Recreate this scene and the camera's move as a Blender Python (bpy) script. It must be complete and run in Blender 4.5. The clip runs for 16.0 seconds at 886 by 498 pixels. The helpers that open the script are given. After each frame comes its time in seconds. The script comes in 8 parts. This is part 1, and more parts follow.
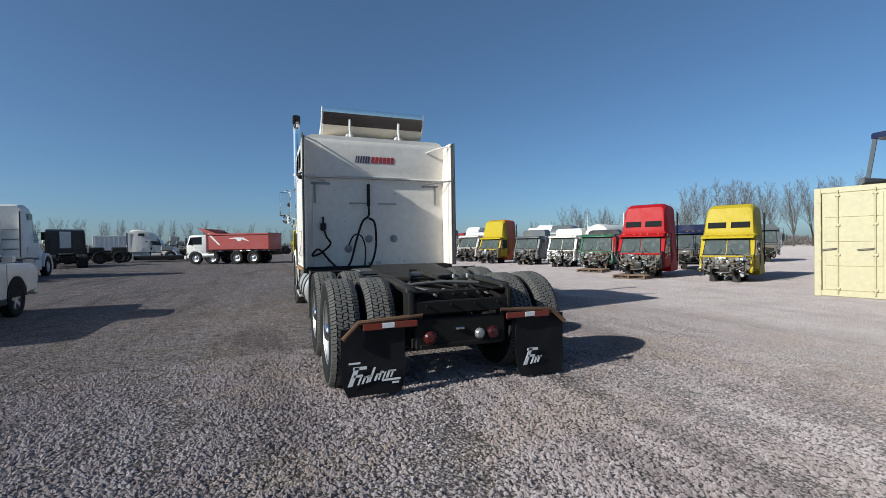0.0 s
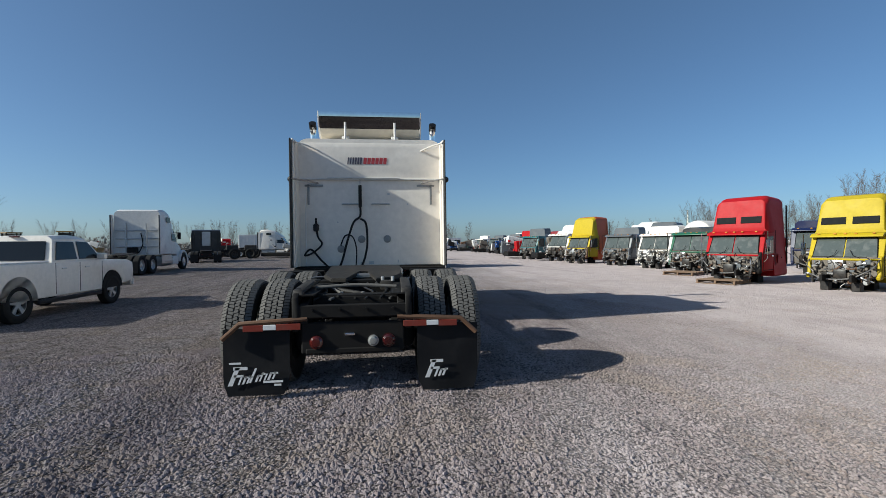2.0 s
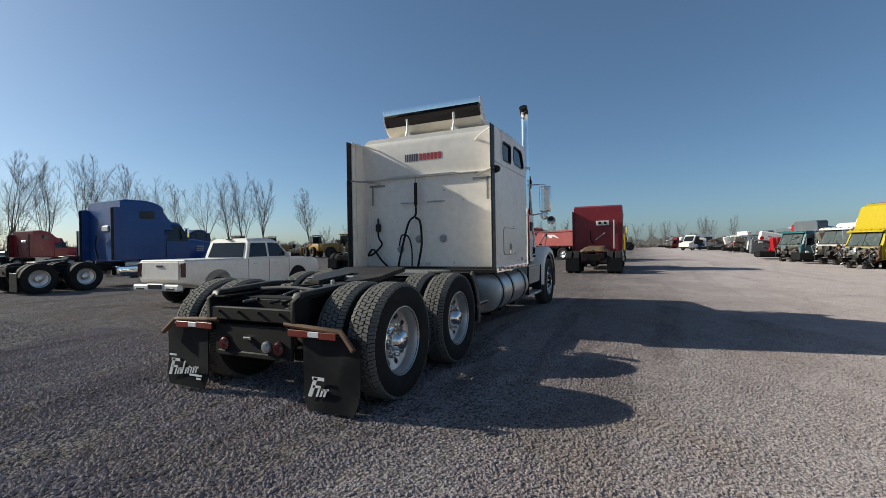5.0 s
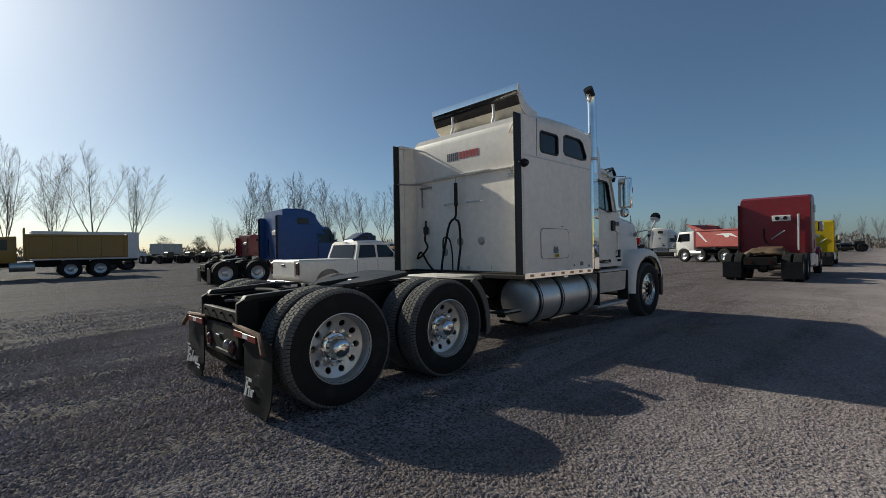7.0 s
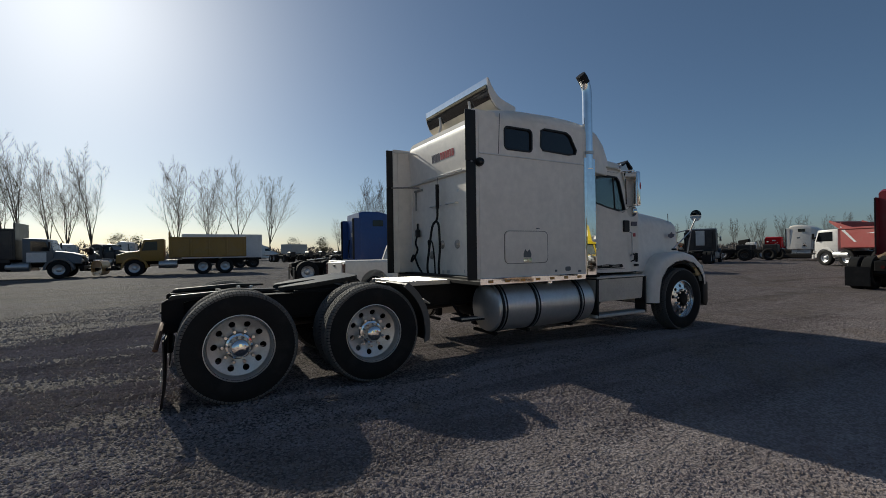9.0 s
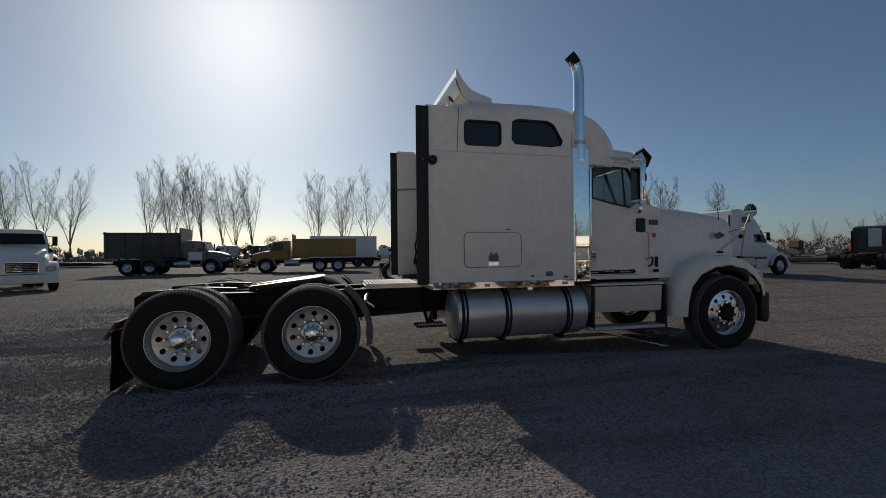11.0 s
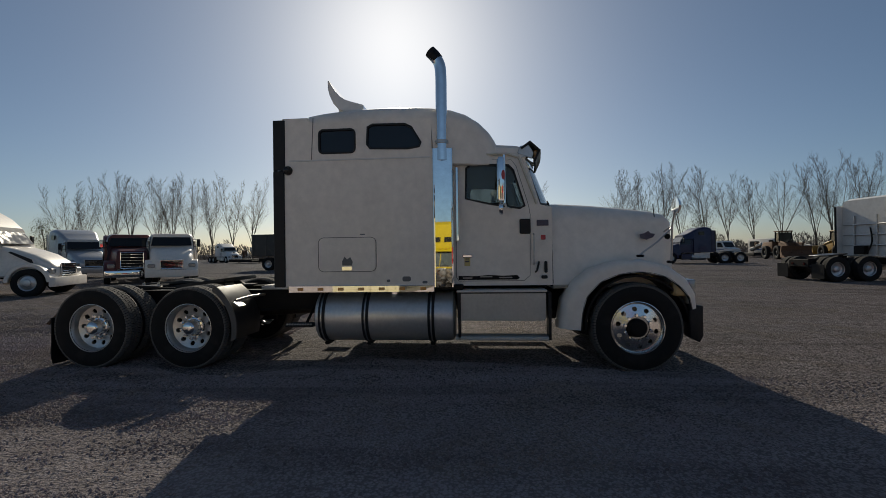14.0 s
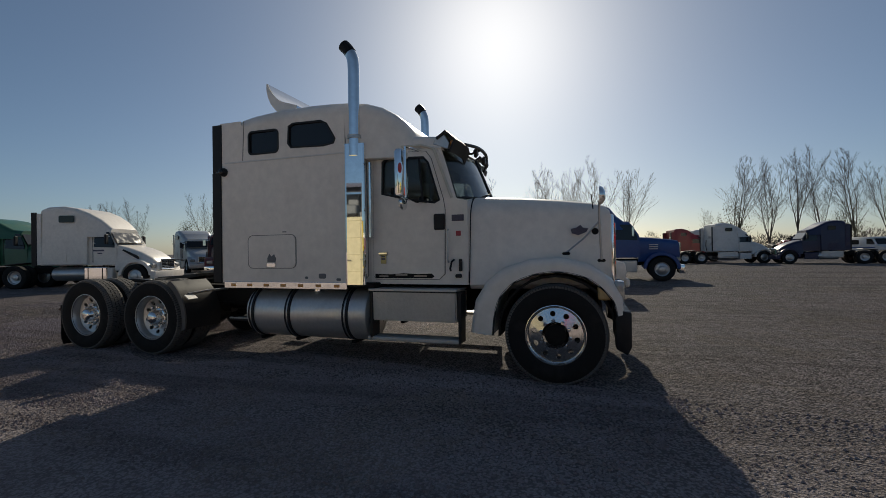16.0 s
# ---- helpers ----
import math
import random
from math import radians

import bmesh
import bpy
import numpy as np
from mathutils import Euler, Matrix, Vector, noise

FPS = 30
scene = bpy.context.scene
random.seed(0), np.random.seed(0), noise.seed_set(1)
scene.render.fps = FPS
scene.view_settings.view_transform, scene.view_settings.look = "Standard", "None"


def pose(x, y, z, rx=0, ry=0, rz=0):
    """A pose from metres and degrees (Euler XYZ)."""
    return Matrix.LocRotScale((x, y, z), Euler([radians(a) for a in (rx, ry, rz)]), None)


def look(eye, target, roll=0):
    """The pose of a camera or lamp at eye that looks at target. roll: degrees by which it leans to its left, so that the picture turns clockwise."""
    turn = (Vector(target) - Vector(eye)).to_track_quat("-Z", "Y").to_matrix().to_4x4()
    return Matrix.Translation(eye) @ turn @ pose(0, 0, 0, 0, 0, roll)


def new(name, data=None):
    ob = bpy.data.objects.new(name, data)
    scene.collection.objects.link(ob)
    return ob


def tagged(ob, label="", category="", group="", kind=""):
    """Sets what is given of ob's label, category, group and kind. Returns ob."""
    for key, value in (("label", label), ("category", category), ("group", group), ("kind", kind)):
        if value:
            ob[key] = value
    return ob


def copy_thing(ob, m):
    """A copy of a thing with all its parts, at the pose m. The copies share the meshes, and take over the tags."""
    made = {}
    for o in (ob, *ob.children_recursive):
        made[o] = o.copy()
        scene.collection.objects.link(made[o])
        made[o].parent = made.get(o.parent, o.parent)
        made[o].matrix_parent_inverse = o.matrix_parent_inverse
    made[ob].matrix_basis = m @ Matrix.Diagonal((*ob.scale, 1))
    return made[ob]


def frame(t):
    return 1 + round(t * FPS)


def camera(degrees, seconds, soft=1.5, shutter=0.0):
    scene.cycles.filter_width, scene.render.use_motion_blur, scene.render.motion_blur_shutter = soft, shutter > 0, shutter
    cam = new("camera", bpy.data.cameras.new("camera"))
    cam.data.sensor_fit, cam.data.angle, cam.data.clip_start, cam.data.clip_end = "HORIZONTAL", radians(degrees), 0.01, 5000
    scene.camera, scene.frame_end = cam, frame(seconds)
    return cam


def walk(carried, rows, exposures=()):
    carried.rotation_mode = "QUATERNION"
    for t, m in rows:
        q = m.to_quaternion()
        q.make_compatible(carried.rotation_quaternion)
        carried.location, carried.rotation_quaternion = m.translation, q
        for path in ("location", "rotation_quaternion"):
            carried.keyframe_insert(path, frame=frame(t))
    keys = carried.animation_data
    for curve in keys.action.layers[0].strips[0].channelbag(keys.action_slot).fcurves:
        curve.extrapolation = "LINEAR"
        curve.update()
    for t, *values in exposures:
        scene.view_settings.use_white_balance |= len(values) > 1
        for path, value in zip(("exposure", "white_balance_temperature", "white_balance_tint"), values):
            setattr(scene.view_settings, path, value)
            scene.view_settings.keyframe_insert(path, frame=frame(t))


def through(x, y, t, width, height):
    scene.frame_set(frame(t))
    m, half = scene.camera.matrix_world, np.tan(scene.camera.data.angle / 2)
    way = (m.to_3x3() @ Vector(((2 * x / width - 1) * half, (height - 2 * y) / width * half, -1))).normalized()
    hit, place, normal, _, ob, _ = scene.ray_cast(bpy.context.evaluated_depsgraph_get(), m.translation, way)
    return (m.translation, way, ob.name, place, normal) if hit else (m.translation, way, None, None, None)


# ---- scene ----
cam = camera(90.0, 16.0, soft=0.5)
# seconds, x, y, z, tilt, lean, heading
PATH = [
    (0.0, -1.690, -4.544, 1.377, 89.40, 0.83, -20.99),
    (0.5, -1.219, -4.647, 1.355, 89.42, 0.82, -17.55),
    (1.0, -0.685, -4.732, 1.371, 89.43, 0.75, -14.47),
    (1.5, -0.179, -4.883, 1.386, 89.41, 0.71, -11.76),
    (2.0, 0.384, -4.777, 1.389, 89.35, 0.73, -6.35),
    (2.5, 0.938, -4.757, 1.409, 89.35, 0.77, -1.96),
    (3.0, 1.429, -4.617, 1.419, 89.37, 0.84, 2.95),
    (3.5, 1.933, -4.438, 1.405, 89.41, 0.82, 8.45),
    (4.0, 2.397, -4.251, 1.411, 89.50, 0.87, 14.32),
    (4.2, 2.564, -4.112, 1.391, 89.50, 0.88, 16.69),
    (6.3, 4.214, -2.602, 1.362, 90.00, 1.00, 37.07),
    (6.5, 4.351, -2.471, 1.378, 90.04, 0.99, 39.63),
    (7.0, 4.644, -2.069, 1.379, 89.99, 0.95, 45.96),
    (7.5, 4.995, -1.671, 1.350, 90.03, 0.93, 51.32),
    (8.0, 5.261, -1.255, 1.361, 90.04, 0.90, 54.42),
    (8.5, 5.483, -0.778, 1.352, 90.12, 0.86, 57.03),
    (9.0, 5.741, -0.389, 1.398, 90.21, 0.84, 60.38),
    (9.2, 5.800, -0.233, 1.387, 90.19, 0.84, 62.09),
    (11.3, 6.410, 1.925, 1.402, 90.57, 0.58, 79.08),
    (11.5, 6.500, 2.141, 1.419, 90.60, 0.57, 80.87),
    (12.0, 6.580, 2.683, 1.398, 90.43, 0.73, 84.45),
    (12.5, 6.626, 3.312, 1.403, 90.29, 0.80, 87.46),
    (13.0, 6.664, 3.885, 1.442, 90.31, 0.77, 89.14),
    (13.5, 6.616, 4.477, 1.451, 90.25, 0.82, 91.81),
    (14.0, 6.573, 5.054, 1.454, 90.27, 0.81, 94.77),
    (14.5, 6.432, 5.613, 1.414, 90.25, 0.85, 98.62),
    (15.0, 6.302, 6.213, 1.411, 90.30, 0.80, 102.20),
    (15.5, 6.177, 6.728, 1.412, 90.25, 0.80, 105.50),
    (16.0, 5.912, 7.213, 1.412, 90.20, 0.80, 107.92),
]
EXPOSURES = [(0.0, 0.17, 5950, 1), (4.0, 0.38, 6420, 1), (7.0, -0.12, 6680, 1), (9.0, -0.40, 6680, 3), (12.5, -0.48, 7080, 5), (16.0, -0.38, 7150, 5)]
walk(cam, [(t, pose(*p)) for t, *p in PATH], EXPOSURES)

# ---- sky and sun ----
SUN_AZ, SUN_EL = -169.5, 27.7
world = bpy.data.worlds.new("sky")
scene.world = world
world.use_nodes = True
wt = world.node_tree
sky = wt.nodes.new("ShaderNodeTexSky")
sky.sky_type, sky.sun_disc = "NISHITA", False
sky.sun_elevation, sky.sun_rotation = radians(SUN_EL), radians(90 - SUN_AZ)
sky.altitude, sky.air_density, sky.dust_density, sky.ozone_density = 100, 0.80, 1.0, 5.0
wt.nodes["Background"].inputs["Strength"].default_value = 0.087
# thin even haze over the whole sky
haze = wt.nodes.new("ShaderNodeMix")
haze.data_type = "RGBA"
haze.inputs[0].default_value = 0.10
haze.inputs[7].default_value = (2.5, 3.6, 4.9, 1.0)
wt.links.new(sky.outputs["Color"], haze.inputs[6])
wt.links.new(haze.outputs[2], wt.nodes["Background"].inputs["Color"])
sun = new("sun", bpy.data.lights.new("sun", "SUN"))
sun.data.energy, sun.data.angle, sun.data.color = 5.0, radians(0.55), (1.0, 0.93, 0.84)
toward = Vector((math.cos(radians(SUN_AZ)) * math.cos(radians(SUN_EL)), math.sin(radians(SUN_AZ)) * math.cos(radians(SUN_EL)), math.sin(radians(SUN_EL))))
sun.matrix_world = look(tuple(toward * 60), (0, 0, 0))


# ---- materials ----
def nodes(name):
    m = bpy.data.materials.new(name)
    m.use_nodes = True
    t = m.node_tree
    return m, t, t.nodes["Principled BSDF"]


def mix_rgb(t, fac, a, b):
    n = t.nodes.new("ShaderNodeMix")
    n.data_type = "RGBA"
    for sock, v in ((n.inputs["Factor"], fac), (n.inputs["A"], a), (n.inputs["B"], b)):
        if hasattr(v, "is_output"):
            t.links.new(v, sock)
        else:
            sock.default_value = v
    return n.outputs["Result"]


def noise_tex(t, scale, detail=4.0, rough=0.55, coords=None, distort=0.0):
    n = t.nodes.new("ShaderNodeTexNoise")
    n.inputs["Scale"].default_value, n.inputs["Detail"].default_value = scale, detail
    n.inputs["Roughness"].default_value, n.inputs["Distortion"].default_value = rough, distort
    if coords is None:
        coords = t.nodes.new("ShaderNodeNewGeometry").outputs["Position"]
    t.links.new(coords, n.inputs["Vector"])
    return n.outputs["Fac"]


def ramp(t, fac, lo, hi, a=0.0, b=1.0):
    n = t.nodes.new("ShaderNodeMapRange")
    n.inputs["From Min"].default_value, n.inputs["From Max"].default_value = lo, hi
    n.inputs["To Min"].default_value, n.inputs["To Max"].default_value = a, b
    t.links.new(fac, n.inputs["Value"])
    return n.outputs["Result"]


def bump(t, bsdf, height, strength=0.3, dist=0.01):
    n = t.nodes.new("ShaderNodeBump")
    n.inputs["Strength"].default_value, n.inputs["Distance"].default_value = strength, dist
    t.links.new(height, n.inputs["Height"])
    t.links.new(n.outputs["Normal"], bsdf.inputs["Normal"])


def rgba(c):
    return (*c, 1.0)


def surface(name, col, rough=0.5, metal=0.0, dirt=(0.16, 0.13, 0.1), dirty=0.25, scale=3.0, grain=60.0, bumpy=0.05, coat=0.0, rvar=0.12, spec=0.5):
    """A surface with stains at a large scale, grain at a small one, uneven gloss and fine relief."""
    m, t, b = nodes(name)
    pos = t.nodes.new("ShaderNodeTexCoord").outputs["Object"]
    big = noise_tex(t, scale, 6, 0.62, pos, 0.4)
    small = noise_tex(t, grain, 3, 0.6, pos)
    stain = ramp(t, big, 0.5, 0.85, 0.0, dirty)
    c1 = mix_rgb(t, ramp(t, small, 0.3, 0.7), rgba([v * 0.93 for v in col]), rgba([min(1, v * 1.05) for v in col]))
    c2 = mix_rgb(t, stain, c1, rgba(dirt))
    t.links.new(c2, b.inputs["Base Color"])
    t.links.new(ramp(t, big, 0.3, 0.75, max(0.02, rough - rvar), min(1, rough + rvar)), b.inputs["Roughness"])
    b.inputs["Metallic"].default_value = metal
    b.inputs["Coat Weight"].default_value = coat
    b.inputs["Specular IOR Level"].default_value = spec
    b.inputs["Coat Roughness"].default_value = 0.08
    if bumpy:
        bump(t, b, small, bumpy, 0.004)
    return m


def paint(name, col, dirty=0.22, rough=0.42):
    return surface(name, col, rough, 0.0, (0.22, 0.19, 0.15), dirty, 1.6, 9.0, 0.015, 0.12, 0.1)


def glass_mat(name, tint, through=0.0):
    m, t, b = nodes(name)
    b.inputs["Base Color"].default_value = rgba(tint)
    b.inputs["Roughness"].default_value = 0.04
    b.inputs["Transmission Weight"].default_value = through
    b.inputs["IOR"].default_value = 1.45
    big = noise_tex(t, 5.0, 4)
    t.links.new(ramp(t, big, 0.4, 0.8, 0.02, 0.12), b.inputs["Roughness"])
    return m


WHITE = paint("white_paint", (0.80, 0.735, 0.655), 0.2)
WHITE2 = paint("aged_white_paint", (0.68, 0.66, 0.63), 0.3)
CREAM = paint("cream_paint", (0.54, 0.475, 0.30), 0.2, 0.5)
CREAM2 = paint("faded_cream_paint", (0.62, 0.57, 0.47), 0.3, 0.5)
YELLOW = surface("yellow_paint", (0.46, 0.34, 0.012), 0.55, 0.0, (0.20, 0.15, 0.05), 0.3, 1.4, 9.0, 0.02, 0.0, 0.1, 0.22)
OCHRE = paint("ochre_paint", (0.272, 0.152, 0.020), 0.35, 0.5)
RED = surface("red_paint", (0.38, 0.006, 0.010), 0.55, 0.0, (0.16, 0.03, 0.03), 0.3, 1.3, 9.0, 0.02, 0.0, 0.1, 0.2)
DARKRED = paint("dark_red_paint", (0.22, 0.012, 0.018), 0.2)
DUMPRED = paint("faded_red_paint", (0.33, 0.05, 0.045), 0.25, 0.5)
ORANGE = paint("orange_paint", (0.50, 0.09, 0.02), 0.25)
TAPE_RED = surface("red_tape", (0.19, 0.03, 0.018), 0.4, 0.0, (0.12, 0.08, 0.06), 0.5, 9.0, 60.0, 0.03)
BLUE = paint("blue_paint", (0.008, 0.055, 0.21), 0.15)
NAVY = paint("navy_paint", (0.008, 0.013, 0.055), 0.2)
GREEN = paint("green_paint", (0.02, 0.11, 0.06), 0.2)
TEAL = paint("teal_paint", (0.02, 0.13, 0.14), 0.2)
GREY = paint("grey_paint", (0.11, 0.12, 0.13), 0.25)
MAROON = paint("maroon_paint", (0.09, 0.012, 0.015), 0.2)
BLACKPAINT = paint("black_paint", (0.014, 0.014, 0.016), 0.25)
CHASSIS = surface("chassis_black", (0.010, 0.009, 0.0085), 0.7, 0.0, (0.05, 0.035, 0.027), 0.22, 4.0, 40.0, 0.2, spec=0.2)
TARP = surface("brown_tarp", (0.13, 0.088, 0.055), 0.85, 0.0, (0.24, 0.19, 0.14), 0.5, 4.0, 40.0, 0.2, spec=0.2)
RUBBER = surface("tyre_rubber", (0.017, 0.0165, 0.016), 0.85, 0.0, (0.075, 0.068, 0.06), 0.4, 5.0, 60.0, 0.2, spec=0.2)
FLAP = surface("flap_rubber", (0.009, 0.009, 0.010), 0.5, 0.0, (0.06, 0.055, 0.05), 0.2, 5.0, 50.0, 0.1, spec=0.2)
PLASTIC = surface("black_plastic", (0.02, 0.02, 0.021), 0.45, 0.0, (0.1, 0.09, 0.08), 0.2, 6.0, 60.0, 0.05, spec=0.2)
ALU = surface("polished_aluminium", (0.62, 0.61, 0.59), 0.42, 0.85, (0.20, 0.18, 0.15), 0.4, 5.0, 50.0, 0.03)
DULLALU = surface("dull_aluminium", (0.5, 0.5, 0.5), 0.42, 0.9, (0.25, 0.23, 0.2), 0.35, 3.0, 35.0, 0.04)
CHROME = surface("chrome", (0.84, 0.84, 0.83), 0.03, 1.0, (0.5, 0.47, 0.42), 0.12, 1.2, 14.0, 0.0, 0.0, 0.01)
TANKALU = surface("satin_aluminium", (0.66, 0.64, 0.61), 0.38, 0.65, (0.3, 0.27, 0.23), 0.3, 2.5, 30.0, 0.03)
# metal tinted dark to stand in for a dark reflection in the wing
DARKREFLECTION = surface("dark_reflection_metal", (0.20, 0.19, 0.18), 0.08, 1.0, (0.10, 0.08, 0.06), 0.4, 5.0, 30.0, 0.02, 0.0, 0.02)
TREADMAT = surface("dusty_tread", (0.125, 0.118, 0.11), 0.9, 0.0, (0.21, 0.195, 0.175), 0.5, 4.0, 40.0, 0.15, spec=0.2)
SATIN = surface("satin_plate", (0.60, 0.575, 0.53), 0.45, 0.35, (0.30, 0.26, 0.2), 0.35, 2.5, 30.0, 0.03)
SEAM = surface("seam_grey", (0.16, 0.15, 0.14), 0.7, 0.0, (0.08, 0.07, 0.06), 0.4, 4.0, 40.0, 0.0)
GREASYTOP = surface("dusty_greasy_plate", (0.030, 0.027, 0.024), 0.55, 0.1, (0.13, 0.11, 0.09), 0.75, 3.0, 40.0, 0.25, spec=0.3)
POLISHED = surface("polished_rim", (0.76, 0.75, 0.73), 0.2, 0.95, (0.3, 0.27, 0.23), 0.2, 5.0, 40.0, 0.02, 0.0, 0.06)
STEEL = surface("bare_steel", (0.30, 0.29, 0.28), 0.45, 0.8, (0.2, 0.12, 0.07), 0.4, 6.0, 50.0, 0.1)
ENGINE = surface("dusty_engine", (0.17, 0.145, 0.12), 0.65, 0.2, (0.05, 0.042, 0.036), 0.6, 9.0, 50.0, 0.25, spec=0.3)
RUST = surface("rusty_steel", (0.13, 0.068, 0.038), 0.8, 0.2, (0.07, 0.045, 0.03), 0.6, 8.0, 60.0, 0.3)
GREASE = surface("greasy_steel", (0.018, 0.015, 0.013), 0.45, 0.1, (0.13, 0.09, 0.06), 0.4, 7.0, 50.0, 0.25)
GLASS = glass_mat("dark_glass", (0.012, 0.014, 0.016))
SMOKED = surface("smoked_glass", (0.010, 0.011, 0.012), 0.85, 0.0, (0.05, 0.05, 0.05), 0.3, 3.0, 20.0, 0.0, spec=0.2)
SCREEN = glass_mat("tinted_screen", (0.34, 0.38, 0.37), 1.0)
# dust over a grey base that stands in for pale reflections and the interior
DUSTYSHEEN = surface("dusty_sheen_glass", (0.075, 0.088, 0.083), 0.08, 0.0, (0.24, 0.24, 0.225), 0.6, 3.2, 12.0, 0.0, 0.0, 0.06)
MIRROR = surface("mirror_glass", (0.9, 0.9, 0.9), 0.03, 1.0, (0.5, 0.5, 0.5), 0.05, 4.0, 40.0, 0.0, 0.0, 0.02)
LENS_RED = surface("red_lens", (0.075, 0.008, 0.006), 0.2, 0.0, (0.1, 0.03, 0.03), 0.2, 8.0, 80.0, 0.05, 0.6)
LENS_DARK = surface("dark_red_lens", (0.045, 0.006, 0.006), 0.2, 0.0, (0.1, 0.03, 0.03), 0.2, 8.0, 80.0, 0.03, 0.5)
LENS_AMBER = surface("amber_lens", (0.62, 0.26, 0.05), 0.2, 0.0, (0.2, 0.1, 0.05), 0.2, 8.0, 80.0, 0.05, 0.6)
LENS_YELLOWED = surface("yellowed_lens", (0.46, 0.31, 0.14), 0.25, 0.0, (0.3, 0.22, 0.12), 0.3, 8.0, 60.0, 0.03, 0.4)
LENS_CLEAR = surface("lamp_lens", (0.32, 0.32, 0.31), 0.15, 0.3, (0.3, 0.28, 0.24), 0.2, 8.0, 80.0, 0.03, 0.6)
TAPE_WHITE = surface("white_tape", (0.7, 0.7, 0.7), 0.35, 0.0, (0.25, 0.2, 0.17), 0.3, 8.0, 60.0, 0.02)
PRINT_RED = surface("red_print", (0.42, 0.04, 0.05), 0.45, 0.0, (0.5, 0.45, 0.4), 0.2, 12.0, 60.0, 0.0)
PRINT_DARK = surface("dark_print", (0.07, 0.06, 0.09), 0.45, 0.0, (0.4, 0.38, 0.36), 0.2, 12.0, 60.0, 0.0)
TAG = surface("yellow_tag", (0.62, 0.50, 0.20), 0.6, 0.0, (0.3, 0.25, 0.2), 0.2, 9.0, 60.0, 0.0)
WOOD = surface("pallet_wood", (0.19, 0.12, 0.075), 0.85, 0.0, (0.12, 0.09, 0.07), 0.5, 5.0, 40.0, 0.3)
BARK = surface("bark", (0.095, 0.08, 0.066), 0.9, 0.0, (0.05, 0.04, 0.035), 0.5, 2.0, 12.0, 0.3)
TWIG = surface("twigs", (0.115, 0.092, 0.072), 0.9, 0.0, (0.06, 0.05, 0.04), 0.4, 0.6, 8.0, 0.0)
LEAF = surface("dry_leaves", (0.10, 0.09, 0.035), 0.8, 0.0, (0.05, 0.055, 0.02), 0.6, 0.5, 6.0, 0.0)
FARWOOD = surface("far_brush", (0.15, 0.13, 0.115), 0.95, 0.0, (0.03, 0.035, 0.02), 0.7, 0.15, 2.0, 0.0)


def mulneg(t, value, k):
    n = t.nodes.new("ShaderNodeMath")
    n.operation = "MULTIPLY"
    t.links.new(value, n.inputs[0])
    n.inputs[1].default_value = k
    return n.outputs[0]


def yard_tone(t, pos, base):
    """Wheel tracks, bare brown patches and oil, the same for the ground and the stones on it."""
    stretch = t.nodes.new("ShaderNodeMapping")
    stretch.inputs["Rotation"].default_value = (0, 0, radians(14))
    stretch.inputs["Scale"].default_value = (1.0, 0.09, 1.0)
    t.links.new(pos, stretch.inputs["Vector"])
    trk = noise_tex(t, 0.9, 6, 0.7, stretch.outputs["Vector"], 0.9)
    base = mix_rgb(t, ramp(t, trk, 0.50, 0.62, 0.0, 0.75), base, rgba((0.464, 0.404, 0.400)))
    base = mix_rgb(t, ramp(t, trk, 0.38, 0.47, 0.75, 0.0), base, rgba((0.160, 0.124, 0.124)))
    patch = ramp(t, noise_tex(t, 0.55, 6, 0.7, pos, 1.2), 0.52, 0.60, 0.0, 0.8)
    base = mix_rgb(t, patch, base, rgba((0.376, 0.296, 0.244)))
    damp = ramp(t, noise_tex(t, 0.33, 6, 0.7, pos, 1.0), 0.36, 0.46, 0.5, 0.0)
    base = mix_rgb(t, damp, base, rgba((0.152, 0.116, 0.098)))
    oil = ramp(t, noise_tex(t, 0.8, 4, 0.6, pos, 0.8), 0.70, 0.78, 0.0, 0.55)
    return mix_rgb(t, oil, base, rgba((0.056, 0.051, 0.048)))


